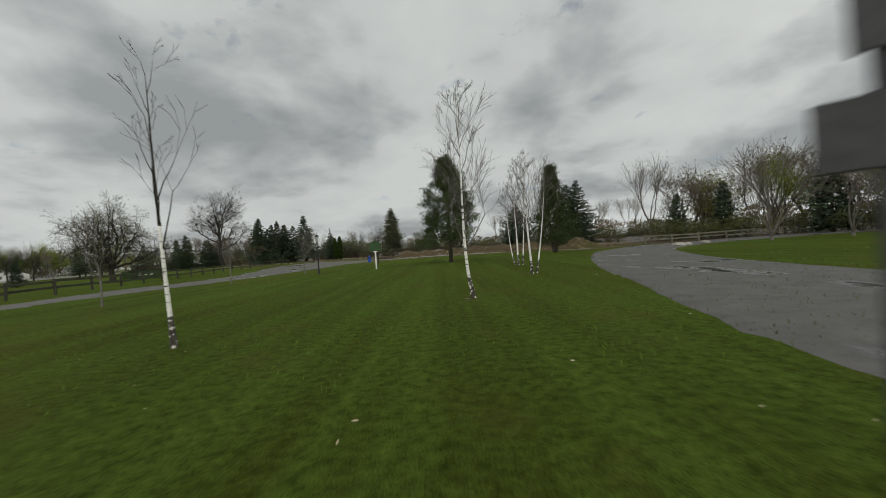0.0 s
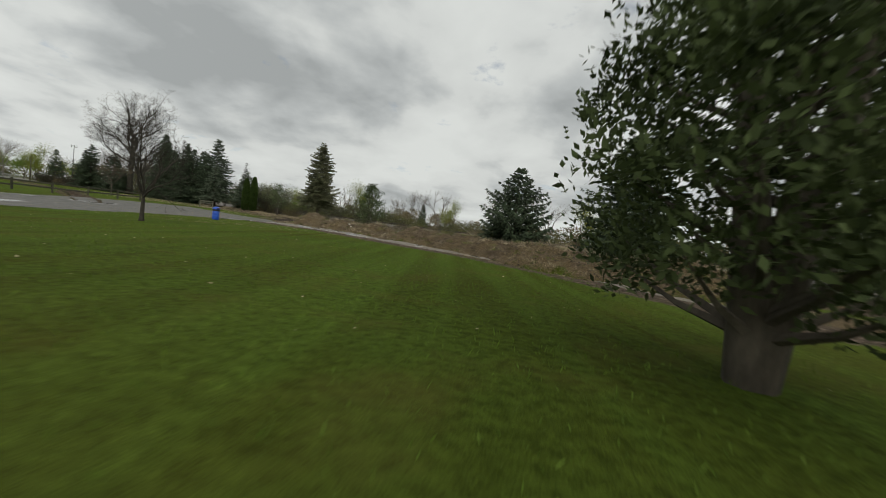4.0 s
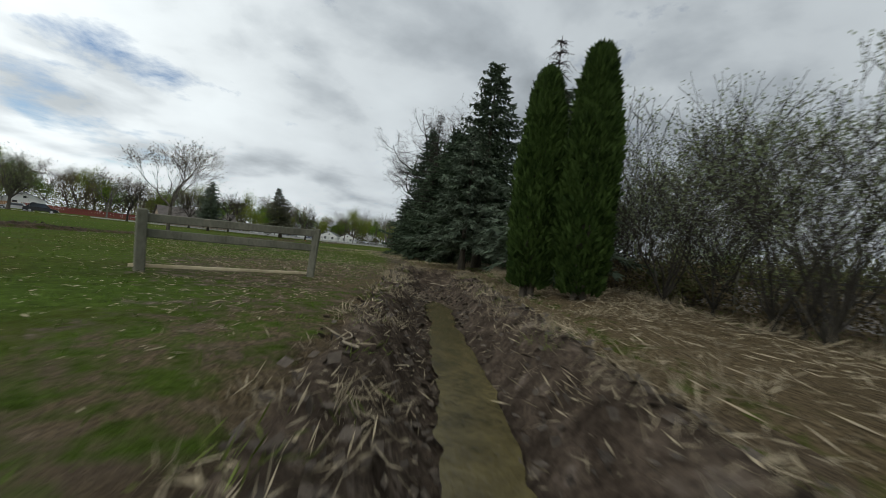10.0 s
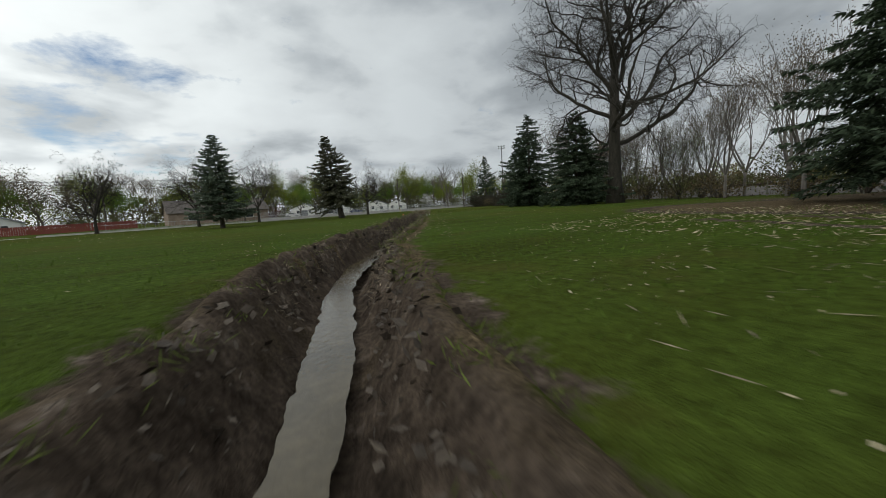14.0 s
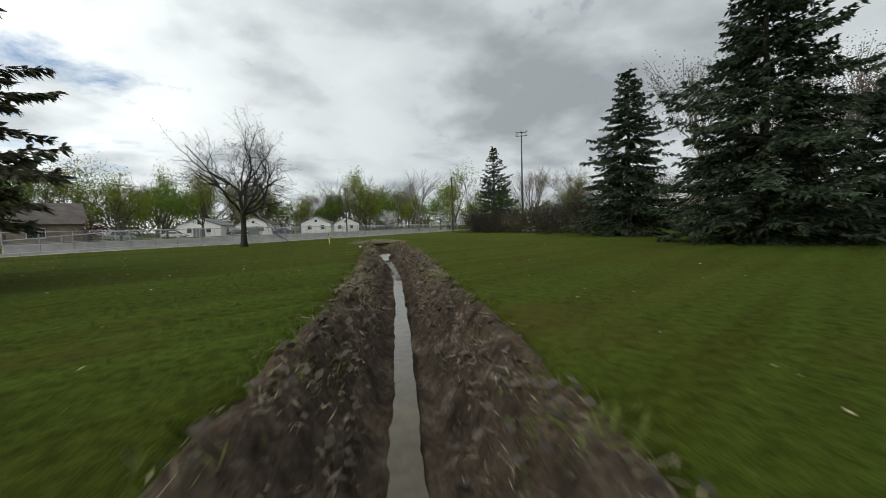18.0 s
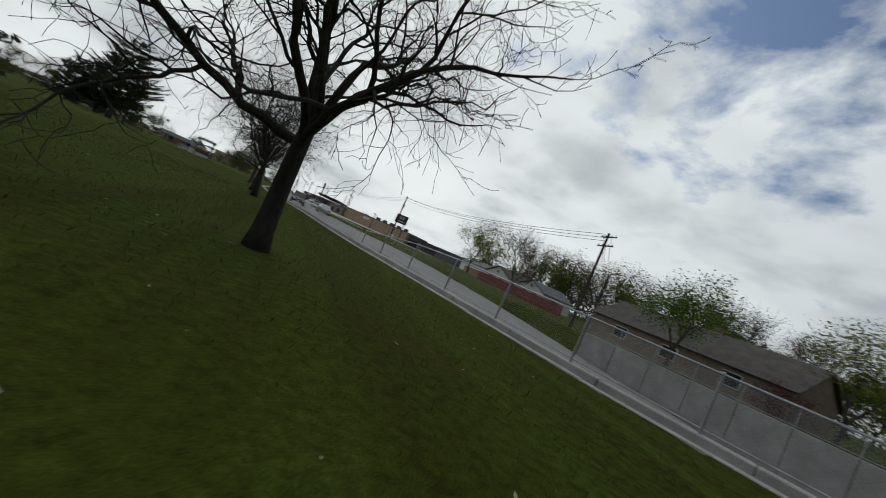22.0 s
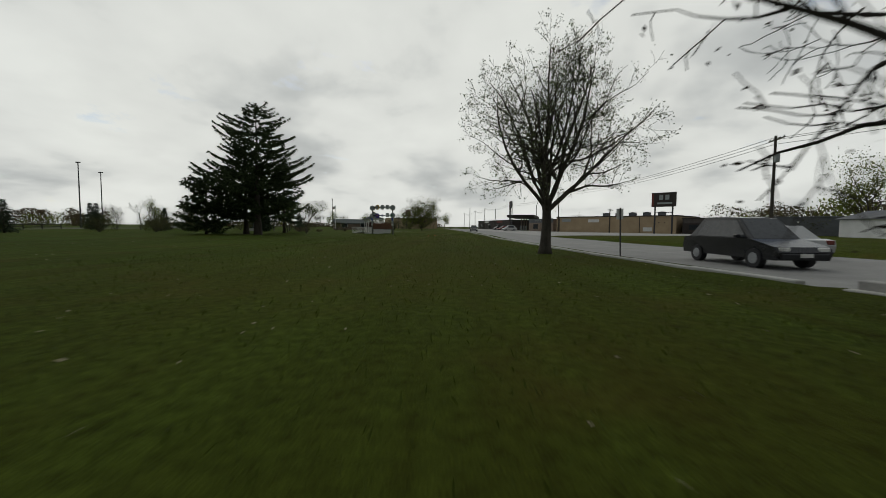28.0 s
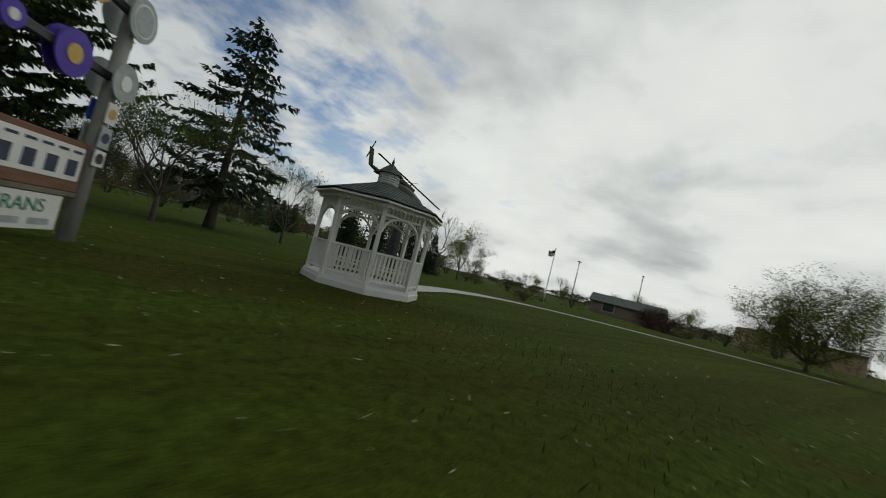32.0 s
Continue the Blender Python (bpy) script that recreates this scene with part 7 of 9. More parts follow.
def grass_tufts(name, n, seed, bounds, label, size=(0.05, 0.13), mat="grass_blade"):
    """Real blades on the lawn along the way."""
    rs = np.random.RandomState(seed)
    x0, x1, y0, y1 = bounds
    x, y = rs.uniform(x0, x1, n), rs.uniform(y0, y1, n)
    edge = np.interp(y, [p[1] for p in ROAD_NEAR], [p[0] for p in ROAD_NEAR])
    keep = (distance_to(DITCH_A, x, y) > 1.9) & (distance_to(DITCH_B, x, y) > 1.9) & (distance_to(MOUND, x, y) > 2.9) & (distance_to(MUD_TRACK, x, y) > 1.5) & (distance_to(PAD, x, y) > 2.4) & (x > edge + 1.1)
    x, y = x[keep], y[keep]
    m = len(x)
    d = unit(np.c_[rs.normal(0, 0.45, (m, 2)), np.ones(m)])
    s = unit(np.cross(d, rs.normal(size=(m, 3))))
    v, f = blades(np.c_[x, y, land(x, y) - 0.01], d, s, rs.uniform(*size, m), rs.uniform(0.004, 0.010, m))
    return stuff(name, raw_mesh(name, v, f, MATS[mat]), label, "grass")


leafy("grass_blade", (0.050, 0.084, 0.010), (0.100, 0.160, 0.024), 0.5, 0.6)
leafy("olive_grass_blade", (0.044, 0.062, 0.009), (0.090, 0.120, 0.020), 0.5, 0.6)
grass_tufts("grass_blades", 26000, 21, (-9, 14, 4, 58), "short green grass blades of the lawn")
grass_tufts("grass_blades", 30000, 22, (-78, -14, 88, 124), "short green grass blades of the lawn")
grass_tufts("grass_blades", 30000, 23, (-134, -96, 110, 146), "short olive grass blades of the lawn", mat="olive_grass_blade")
grass_tufts("grass_blades", 26000, 24, (-122, -104, 36, 124), "short olive grass blades of the lawn", mat="olive_grass_blade")

# fallen sticks on the trodden ground
def stick(x, y, turn, length, label, seed):
    rs = np.random.RandomState(seed)
    ob = thing("fallen_stick", label, "stick", at(x, y, turn), "fallen sticks")
    pts = [(length * (k / 6 - 0.5), 0.09 * length * math.sin(k * 1.3 + seed) + rs.uniform(-0.02, 0.02), 0.02 + 0.05 * length * (k == 6) + rs.uniform(0, 0.015)) for k in range(7)]
    part("stem", Soup().tube(pts, [0.012, 0.013, 0.012, 0.011, 0.009, 0.007, 0.004], 5), STICK, ob)
    part("side_twig", Soup().tube([pts[3], (pts[3][0] + 0.16 * length, pts[3][1] + 0.13 * length, 0.05), (pts[3][0] + 0.26 * length, pts[3][1] + 0.24 * length, 0.07)], [0.008, 0.006, 0.003], 4), STICK, ob)


STICK = material("bleached_stick", (0.10, 0.08, 0.055), (0.40, 0.34, 0.25), 4.0, 0.85, 0.3, 20)
for k, (x, y, tn, ln) in enumerate(((-40.6, 104.6, 40, 0.6), (-42.2, 104.2, 120, 0.5), (-46.6, 103.4, 15, 0.7), (-47.6, 102.8, 100, 0.5), (-47.9, 104.4, 170, 0.8), (-49.0, 103.9, 60, 0.6), (-50.5, 106.2, 140, 0.7), (-45.8, 105.0, 80, 0.9), (-56.0, 107.0, 150, 0.5), (-58.0, 108.5, 20, 0.5), (-22.6, 95.6, 55, 0.7), (-24.4, 97.0, 130, 0.5), (-20.6, 95.2, 75, 0.6), (-27.0, 98.6, 160, 0.6), (-31.6, 103.6, 30, 0.7), (-38.6, 105.6, 150, 0.7))):
    stick(x, y, tn, ln, "bleached broken stick lying on the trodden ground", 300 + k)

# small things by the second ditch
tube = thing("drain_pipe", "black corrugated drain pipe end in the ditch bank", "pipe", pose(-95.7, 125.9, -0.42, 0, 0, -40))
for k in range(7):
    part("ring", Soup().tube([(0.10 * k, 0, 0), (0.10 * k + 0.05, 0, 0), (0.10 * k + 0.10, 0, 0)], [0.21, 0.235, 0.21], 16, cap=k in (0, 6)), PIPE, tube)
post_y = thing("marker_post", "yellow utility marker post in the lawn", "marker post", at(-122.0, 137.9, 20, lean=(2, 0)))
part("post_body", Soup().block((0, 0, 0.40), (0.095, 0.05, 0.98), 0.012), YELLOW, post_y)
part("cap", Soup().block((0, 0, 0.885), (0.11, 0.065, 0.05), 0.012), YELLOW, post_y)
part("band", Soup().block((0, 0, 0.50), (0.10, 0.056, 0.05), 0.004), BLACK, post_y, "black band")
part("notice", Soup().block((0, -0.027, 0.68), (0.07, 0.006, 0.22), 0.002), INK, post_y, "faded print")
def pale_stone(name, label, group, x, y, z, s, k, mat):
    """A lump of stone, half sunk."""
    ob = thing(name, label, "stone", Matrix.LocRotScale((x, y, z), Euler((0.2 * math.sin(k * 2.1), 0.2 * math.cos(k * 1.3), k * 0.9)), (s, s, s)), group)
    bm = bmesh.new()
    bmesh.ops.create_icosphere(bm, subdivisions=2, radius=0.7)
    for v in bm.verts:
        v.co = Vector((v.co.x * 1.3, v.co.y, v.co.z * 0.7 + 0.35)) * (1 + 0.28 * noise.noise(v.co * 2 + Vector((k, 1, 0))))
    me = bpy.data.meshes.new("stone_body")
    bm.to_mesh(me)
    bm.free()
    me.materials.append(mat)
    part("stone_body", me, mat, ob)


def top_of(ob, x, y):
    """Height of a sheet at the vertex nearest to a place."""
    co = np.empty(len(ob.data.vertices) * 3, np.float32)
    ob.data.vertices.foreach_get("co", co)
    co = co.reshape(-1, 3)
    return float(co[np.argmin((co[:, 0] - x) ** 2 + (co[:, 1] - y) ** 2), 2])


for k, (x, y, s) in enumerate(((-116.45, 137.65, 0.06), (-116.0, 136.95, 0.11), (-112.0, 134.9, 0.08), (-90.4, 122.9, 0.08), (-92.2, 124.4, 0.06), (-86.9, 120.3, 0.07))):
    pale_stone("white_stone", "white stone at the edge of the reeds", "white stones", x, y, ground(x, y) + (0.05 if k > 2 else -0.01), s, k, WHITE_PAINT)
for k, (x, y, s) in enumerate(((-1.75, 72.9, 0.13), (-2.0, 74.0, 0.12), (0.0, 73.9, 0.15), (0.4, 73.6, 0.12), (-1.35, 72.1, 0.11), (-1.2, 74.8, 0.07), (3.6, 69.2, 0.10), (6.4, 65.9, 0.12), (-5.2, 76.2, 0.09), (9.3, 62.3, 0.11))):
    pale_stone("pale_stone", "pale stone lying on the heap of soil", "stones on the heap", x, y, top_of(S["spoil_heap"], x, y) - 0.02, s, k + 10, KERB)
fl = thing("marking_flag", "small orange marking flag on a wire beside the ditch", "marking flag", at(-92.4, 121.5, 100), "orange marking flags")
part("wire", Soup().tube([(0, 0, -0.03), (0.01, 0, 0.30)], [0.003, 0.003], 4), STEEL, fl)
part("flag", Soup().prism([(0, 0.20), (0.05, 0.195), (0.10, 0.205), (0.10, 0.30), (0.05, 0.29), (0, 0.30)], -0.002, 0.002, 1), ORANGE, fl)
box = thing("utility_box", "low grey concrete utility box by the shrubs", "utility box", at(-124.7, 165.4, 20))
part("body", Soup().block((0, 0, 0.38), (2.0, 1.0, 0.8), 0.04), CONCRETE, box)
part("lid", Soup().block((0, 0, 0.80), (2.1, 1.1, 0.06), 0.02), CONCRETE, box)
for k, (x, y) in enumerate(((-113.5, 59.1), (-114.1, 55.2), (-112.9, 61.5))):
    fl = thing("marking_flag", "small orange marking flag on a wire in the grass", "marking flag", at(x, y, 30 + 50 * k), "orange marking flags")
    part("wire", Soup().tube([(0, 0, -0.03), (0.01, 0, 0.30)], [0.003, 0.003], 4), STEEL, fl)
    part("flag", Soup().prism([(0, 0.20), (0.05, 0.195), (0.10, 0.205), (0.10, 0.30), (0.05, 0.29), (0, 0.30)], -0.002, 0.002, 1), ORANGE, fl)

# ---- the garden with the gazebo ----
def gazebo(x, y, turn):
    ob = thing("gazebo", "white painted octagonal wooden gazebo with grey shingle roof and cupola", "gazebo", at(x, y, turn, 0.95))
    R, n = 1.55, 8

    def corner(k, r, z):
        a = 2 * math.pi * k / n
        return Vector((r * math.cos(a), r * math.sin(a), z))
    part("base", Soup().prism([tuple(corner(k, R + 0.14, 0).xy) for k in range(n)], 0.0, 0.16), WHITE_PAINT, ob)
    part("floor", Soup().prism([tuple(corner(k, R + 0.10, 0).xy) for k in range(n)], 0.16, 0.24), WHITE_PAINT, ob)
    for k in range(n):
        a, b = corner(k, R, 0), corner(k + 1, R, 0)
        mid, d = (a + b) / 2, b - a
        turn_s = math.degrees(math.atan2(d.y, d.x))
        L = d.length
        part("post", Soup().block(a + Vector((0, 0, 1.28)), (0.11, 0.11, 2.12), 0.012, math.degrees(math.atan2(a.y, a.x))), WHITE_PAINT, ob)
        part("fascia", Soup().block(mid * 1.10 + Vector((0, 0, 2.36)), (L * 1.16, 0.035, 0.14), 0.008, turn_s), WHITE_PAINT, ob)
        # scalloped edge board
        sc = []
        m = 11
        for i in range(m * 6 + 1):
            u = i / (m * 6)
            sc.append((-L * 0.57 + L * 1.14 * u, -0.045 * abs(math.sin(math.pi * m * u))))
        outline = [(-L * 0.57, 0.06)] + [(p[0], p[1]) for p in sc] + [(L * 0.57, 0.06)]
        s = Soup().prism(outline, -0.012, 0.012, 1)
        mt = Matrix.Translation(mid * 1.115 + Vector((0, 0, 2.26))) @ Euler((0, 0, radians(turn_s))).to_matrix().to_4x4()
        s.v = [tuple(mt @ Vector(p)) for p in s.v]
        part("scallop_board", s, WHITE_PAINT, ob)
        # spindle frieze and arched braces
        fr = part("frieze_rail", Soup().block(mid + Vector((0, 0, 2.06)), (L - 0.1, 0.045, 0.05), 0.006, turn_s), WHITE_PAINT, ob)
        for i in range(9):
            p = a + d * ((i + 1) / 10) + Vector((0, 0, 2.18))
            part("spindle", Soup().block(p, (0.035, 0.035, 0.22), 0.005, turn_s), WHITE_PAINT, fr)
        pts = []
        for i in range(13):
            ang = math.pi * i / 12
            pts.append(mid - d * (0.5 - 0.045) * math.cos(ang) + Vector((0, 0, 1.62 + 0.42 * math.sin(ang))))
        part("arch", Soup().tube(pts, [0.038] * 13, 6), WHITE_PAINT, ob)
        if k != 5:
            rl = part("handrail", Soup().block(mid + Vector((0, 0, 1.06)), (L - 0.1, 0.085, 0.055), 0.01, turn_s), WHITE_PAINT, ob)
            part("low_rail", Soup().block(mid + Vector((0, 0, 0.36)), (L - 0.1, 0.06, 0.06), 0.01, turn_s), WHITE_PAINT, ob)
            for i in range(9):
                p = a + d * ((i + 1) / 10) + Vector((0, 0, 0.71))
                part("baluster", Soup().block(p, (0.055, 0.035, 0.66), 0.006, turn_s), WHITE_PAINT, rl)
        # one roof plane with shingle courses
        lo0, lo1 = corner(k, R + 0.34, 2.42), corner(k + 1, R + 0.34, 2.42)
        hi0, hi1 = corner(k, 0.30, 3.02), corner(k + 1, 0.30, 3.02)
        plane = part("roof_plane", Soup().add([lo0 - Vector((0, 0, 0.05)), lo1 - Vector((0, 0, 0.05)), hi1 - Vector((0, 0, 0.05)), hi0 - Vector((0, 0, 0.05)), lo0 - Vector((0, 0, 0.09)), lo1 - Vector((0, 0, 0.09)), hi1 - Vector((0, 0, 0.09)), hi0 - Vector((0, 0, 0.09))], [(0, 1, 2, 3), (7, 6, 5, 4), (0, 4, 5, 1), (1, 5, 6, 2), (2, 6, 7, 3), (3, 7, 4, 0)]), WHITE_PAINT, ob)
        rows = 9
        for i in range(rows):
            t0, t1 = i / rows, (i + 1) / rows + 0.02
            p = [lo0.lerp(hi0, t0), lo1.lerp(hi1, t0), lo1.lerp(hi1, t1), lo0.lerp(hi0, t1)]
            up = Vector((0, 0, 0.025))
            s = Soup().add([p[0] + up, p[1] + up, p[2] + up * 0.3, p[3] + up * 0.3, p[0], p[1], p[2] - up, p[3] - up], [(0, 1, 2, 3), (7, 6, 5, 4), (0, 4, 5, 1), (1, 5, 6, 2), (2, 6, 7, 3), (3, 7, 4, 0)])
            part("shingle_course", s, SHINGLE, plane, "grey-green shingles")
    cup = part("cupola", Soup().prism([tuple(corner(k, 0.30, 0).xy) for k in range(n)], 2.98, 3.34), WHITE_PAINT, ob, "small white louvred cupola")
    for k in range(n):
        a, b = corner(k, 0.305, 0), corner(k + 1, 0.305, 0)
        for i in range(4):
            part("louvre", Soup().block((a + b) / 2 * 1.02 + Vector((0, 0, 3.06 + 0.065 * i)), (0.19, 0.02, 0.022), 0.003, math.degrees(math.atan2((b - a).y, (b - a).x))), GREY_DISC, cup)
    part("cupola_roof", Soup().add([corner(k, 0.42, 3.34) for k in range(n)] + [Vector((0, 0, 3.70))], [(k, (k + 1) % n, n) for k in range(n)] + [tuple(range(n))[::-1]]), SHINGLE, ob)
    part("finial", Soup().lathe([(0.03, 3.66), (0.045, 3.72), (0.02, 3.78), (0.006, 3.86)], sides=10), SHINGLE, ob)
    # bench round the inside
    for k in range(n):
        if k == 5:
            continue
        a, b = corner(k, R - 0.28, 0), corner(k + 1, R - 0.28, 0)
        part("bench", Soup().block((a + b) / 2 + Vector((0, 0, 0.66)), ((b - a).length * 0.96, 0.30, 0.04), 0.008, math.degrees(math.atan2((b - a).y, (b - a).x))), WHITE_PAINT, ob)
    return ob


gazebo(-102.6, 38.2, 156)


def ramp_rails():
    ob = thing("ramp", "white wooden ramp with rails at the gazebo", "ramp", at(-101.2, 38.2, -30))
    part("deck", Soup().add([(0.2, -0.6, 0), (2.4, -0.6, 0), (2.4, 0.6, 0), (0.2, 0.6, 0), (0.2, -0.6, 0.22), (2.4, -0.6, 0.03), (2.4, 0.6, 0.03), (0.2, 0.6, 0.22)], [(3, 2, 1, 0), (4, 5, 6, 7), (0, 1, 5, 4), (1, 2, 6, 5), (2, 3, 7, 6), (3, 0, 4, 7)]), WOOD_OLD, ob)
    for sgn in (-0.6, 0.6):
        part("rail", Soup().block((1.3, sgn, 0.95), (2.2, 0.06, 0.06), 0.01), WHITE_PAINT, ob)
        for i in range(10):
            part("baluster", Soup().block((0.3 + 0.22 * i, sgn, 0.5), (0.035, 0.035, 0.86), 0.006), WHITE_PAINT, ob)


ramp_rails()


def disc(r, t, sides=28):
    """A round plate standing upright, facing y."""
    s = Soup()
    ring = [(r * math.cos(2 * math.pi * k / sides), r * math.sin(2 * math.pi * k / sides)) for k in range(sides)]
    return s.prism(ring, -t / 2, t / 2, 1)


def text_part(word, size, m, mat, parent, name="lettering"):
    """Raised letters from the built-in font, turned into a mesh."""
    cu = bpy.data.curves.new("word", "FONT")
    cu.body, cu.size, cu.extrude, cu.align_x, cu.align_y = word, size, 0.004, "CENTER", "CENTER"
    tmp = bpy.data.objects.new("word", cu)
    scene.collection.objects.link(tmp)
    me = bpy.data.meshes.new_from_object(tmp.evaluated_get(bpy.context.evaluated_depsgraph_get()))
    bpy.data.objects.remove(tmp)
    me.materials.clear()
    me.materials.append(mat)
    ob = new(name, me)
    ob.parent = parent
    ob.matrix_basis = m
    return ob


def club_sign():
    L, Rr = Vector((-103.62, 43.95, 0)), Vector((-106.82, 45.65, 0))
    mid, d = (L + Rr) / 2, Rr - L
    ob = thing("welcome_sign", "tall timber frame sign with round club plaques and boards", "sign", at(mid.x, mid.y, math.degrees(math.atan2(d.y, d.x))))
    w = d.length
    for sx in (-w / 2, w / 2):
        part("post", Soup().tube([(sx, 0, -0.2), (sx, 0, 2.0), (sx, 0, 4.1)], [0.12, 0.11, 0.10], 10), WOOD_PALE, ob, "weathered grey round timber post", True)
    for z in (3.78, 2.68):
        part("cross_bar", Soup().block((0, 0, z), (w, 0.09, 0.13), 0.015), DARK_STEEL, ob)
    cols = [GREY_DISC, GOLD, GREY_DISC, GREY_DISC, GREY_DISC]
    for k in range(5):
        x = -w / 2 + w * k / 4
        z = 3.82 if 0 < k < 4 else 3.72
        for side in (-1, 1):
            c = disc(0.34, 0.02)
            c.v = [(p[0] + x, p[1] + side * (0.075 if 0 < k < 4 else 0.19), p[2] + z) for p in c.v]
            pl = part("plaque", c, cols[k], ob, "round painted club plaque")
            c = disc(0.26, 0.02)
            c.v = [(p[0] + x, p[1] + side * (0.082 if 0 < k < 4 else 0.197), p[2] + z) for p in c.v]
            part("rim", c, WHITE_PAINT if k != 1 else GOLD, pl)
            c = disc(0.23, 0.02)
            c.v = [(p[0] + x, p[1] + side * (0.088 if 0 < k < 4 else 0.203), p[2] + z) for p in c.v]
            part("field", c, GREY_DISC, pl)
    kinds = ((-w / 2, 0.30, GREY_DISC, WHITE_PAINT), (-w / 4, 0.32, PURPLE, GOLD), (0, 0.16, PURPLE, WHITE_PAINT), (w / 2, 0.32, GREY_DISC, INK_GREEN))
    for x, r, m0, m1 in kinds:
        for side in (-1, 1):
            off = 0.19 if abs(x) > w * 0.4 else 0.075
            c = disc(r, 0.02)
            c.v = [(p[0] + x, p[1] + side * off, p[2] + 2.66) for p in c.v]
            pl = part("plaque", c, m0, ob, "round painted club plaque")
            c = disc(r * 0.42, 0.02)
            c.v = [(p[0] + x, p[1] + side * (off + 0.008), p[2] + 2.66) for p in c.v]
            part("emblem", c, m1, pl)
    sq = part("square_plaque", Soup().block((w / 4, 0, 2.72), (0.56, 0.12, 0.56), 0.02), GREY_DISC, ob)
    part("emblem", Soup().block((w / 4, 0, 2.72), (0.34, 0.135, 0.34), 0.02), WHITE_PAINT, sq)
    for k, (z, h, m0) in enumerate(((2.12, 0.34, WHITE_PAINT), (1.72, 0.34, GREY_DISC), (1.38, 0.26, WHITE_PAINT))):
        for sx in (-w / 2, w / 2):
            pt = part("post_plate", Soup().block((sx, 0.128, z), (0.24, 0.02, h), 0.006), m0, ob)
            part("post_plate", Soup().block((sx, -0.128, z), (0.24, 0.02, h), 0.006), m0 if k else BLUE, ob)
            c = disc(0.085, 0.03)
            c.v = [(p[0] + sx, p[1] + 0.13, p[2] + z) for p in c.v]
            part("emblem", c, (GOLD, INK, DARK_STEEL)[k], pt)
    bd = part("name_board", Soup().block((0, 0, 1.16), (w - 0.24, 0.09, 0.78), 0.012), SIGN_BROWN, ob, "brown timber board")
    part("white_field", Soup().block((0, 0.049, 1.20), (w - 0.36, 0.012, 0.52), 0.003), WHITE_PAINT, bd)
    for k in range(9):
        part("letter_bar", Soup().block((-1.45 + 0.36 * k, 0.057, 1.13), (0.20, 0.008, 0.24), 0.004), INK, bd)
    for k in range(12):
        part("letter_bar", Soup().block((-1.5 + 0.27 * k, 0.057, 1.38), (0.18, 0.008, 0.04), 0.003), INK, bd)
    part("low_rail", Soup().block((0, 0, 0.73), (w, 0.08, 0.08), 0.01), WOOD_OLD, ob)
    wb = part("white_board", Soup().block((0, 0, 0.42), (w - 0.6, 0.05, 0.52), 0.008), WHITE_PAINT, ob, "white board with green lettering")
    text_part("VIETNAM VETERANS", 0.27, Matrix.Translation((0, 0.028, 0.50)) @ Euler((radians(90), 0, radians(180))).to_matrix().to_4x4(), INK_GREEN, wb)
    for k in range(6):
        part("letter_bar", Soup().block((-1.2 + 0.48 * k, 0.030, 0.28), (0.34, 0.006, 0.09), 0.003), GREY_DISC, wb)


club_sign()


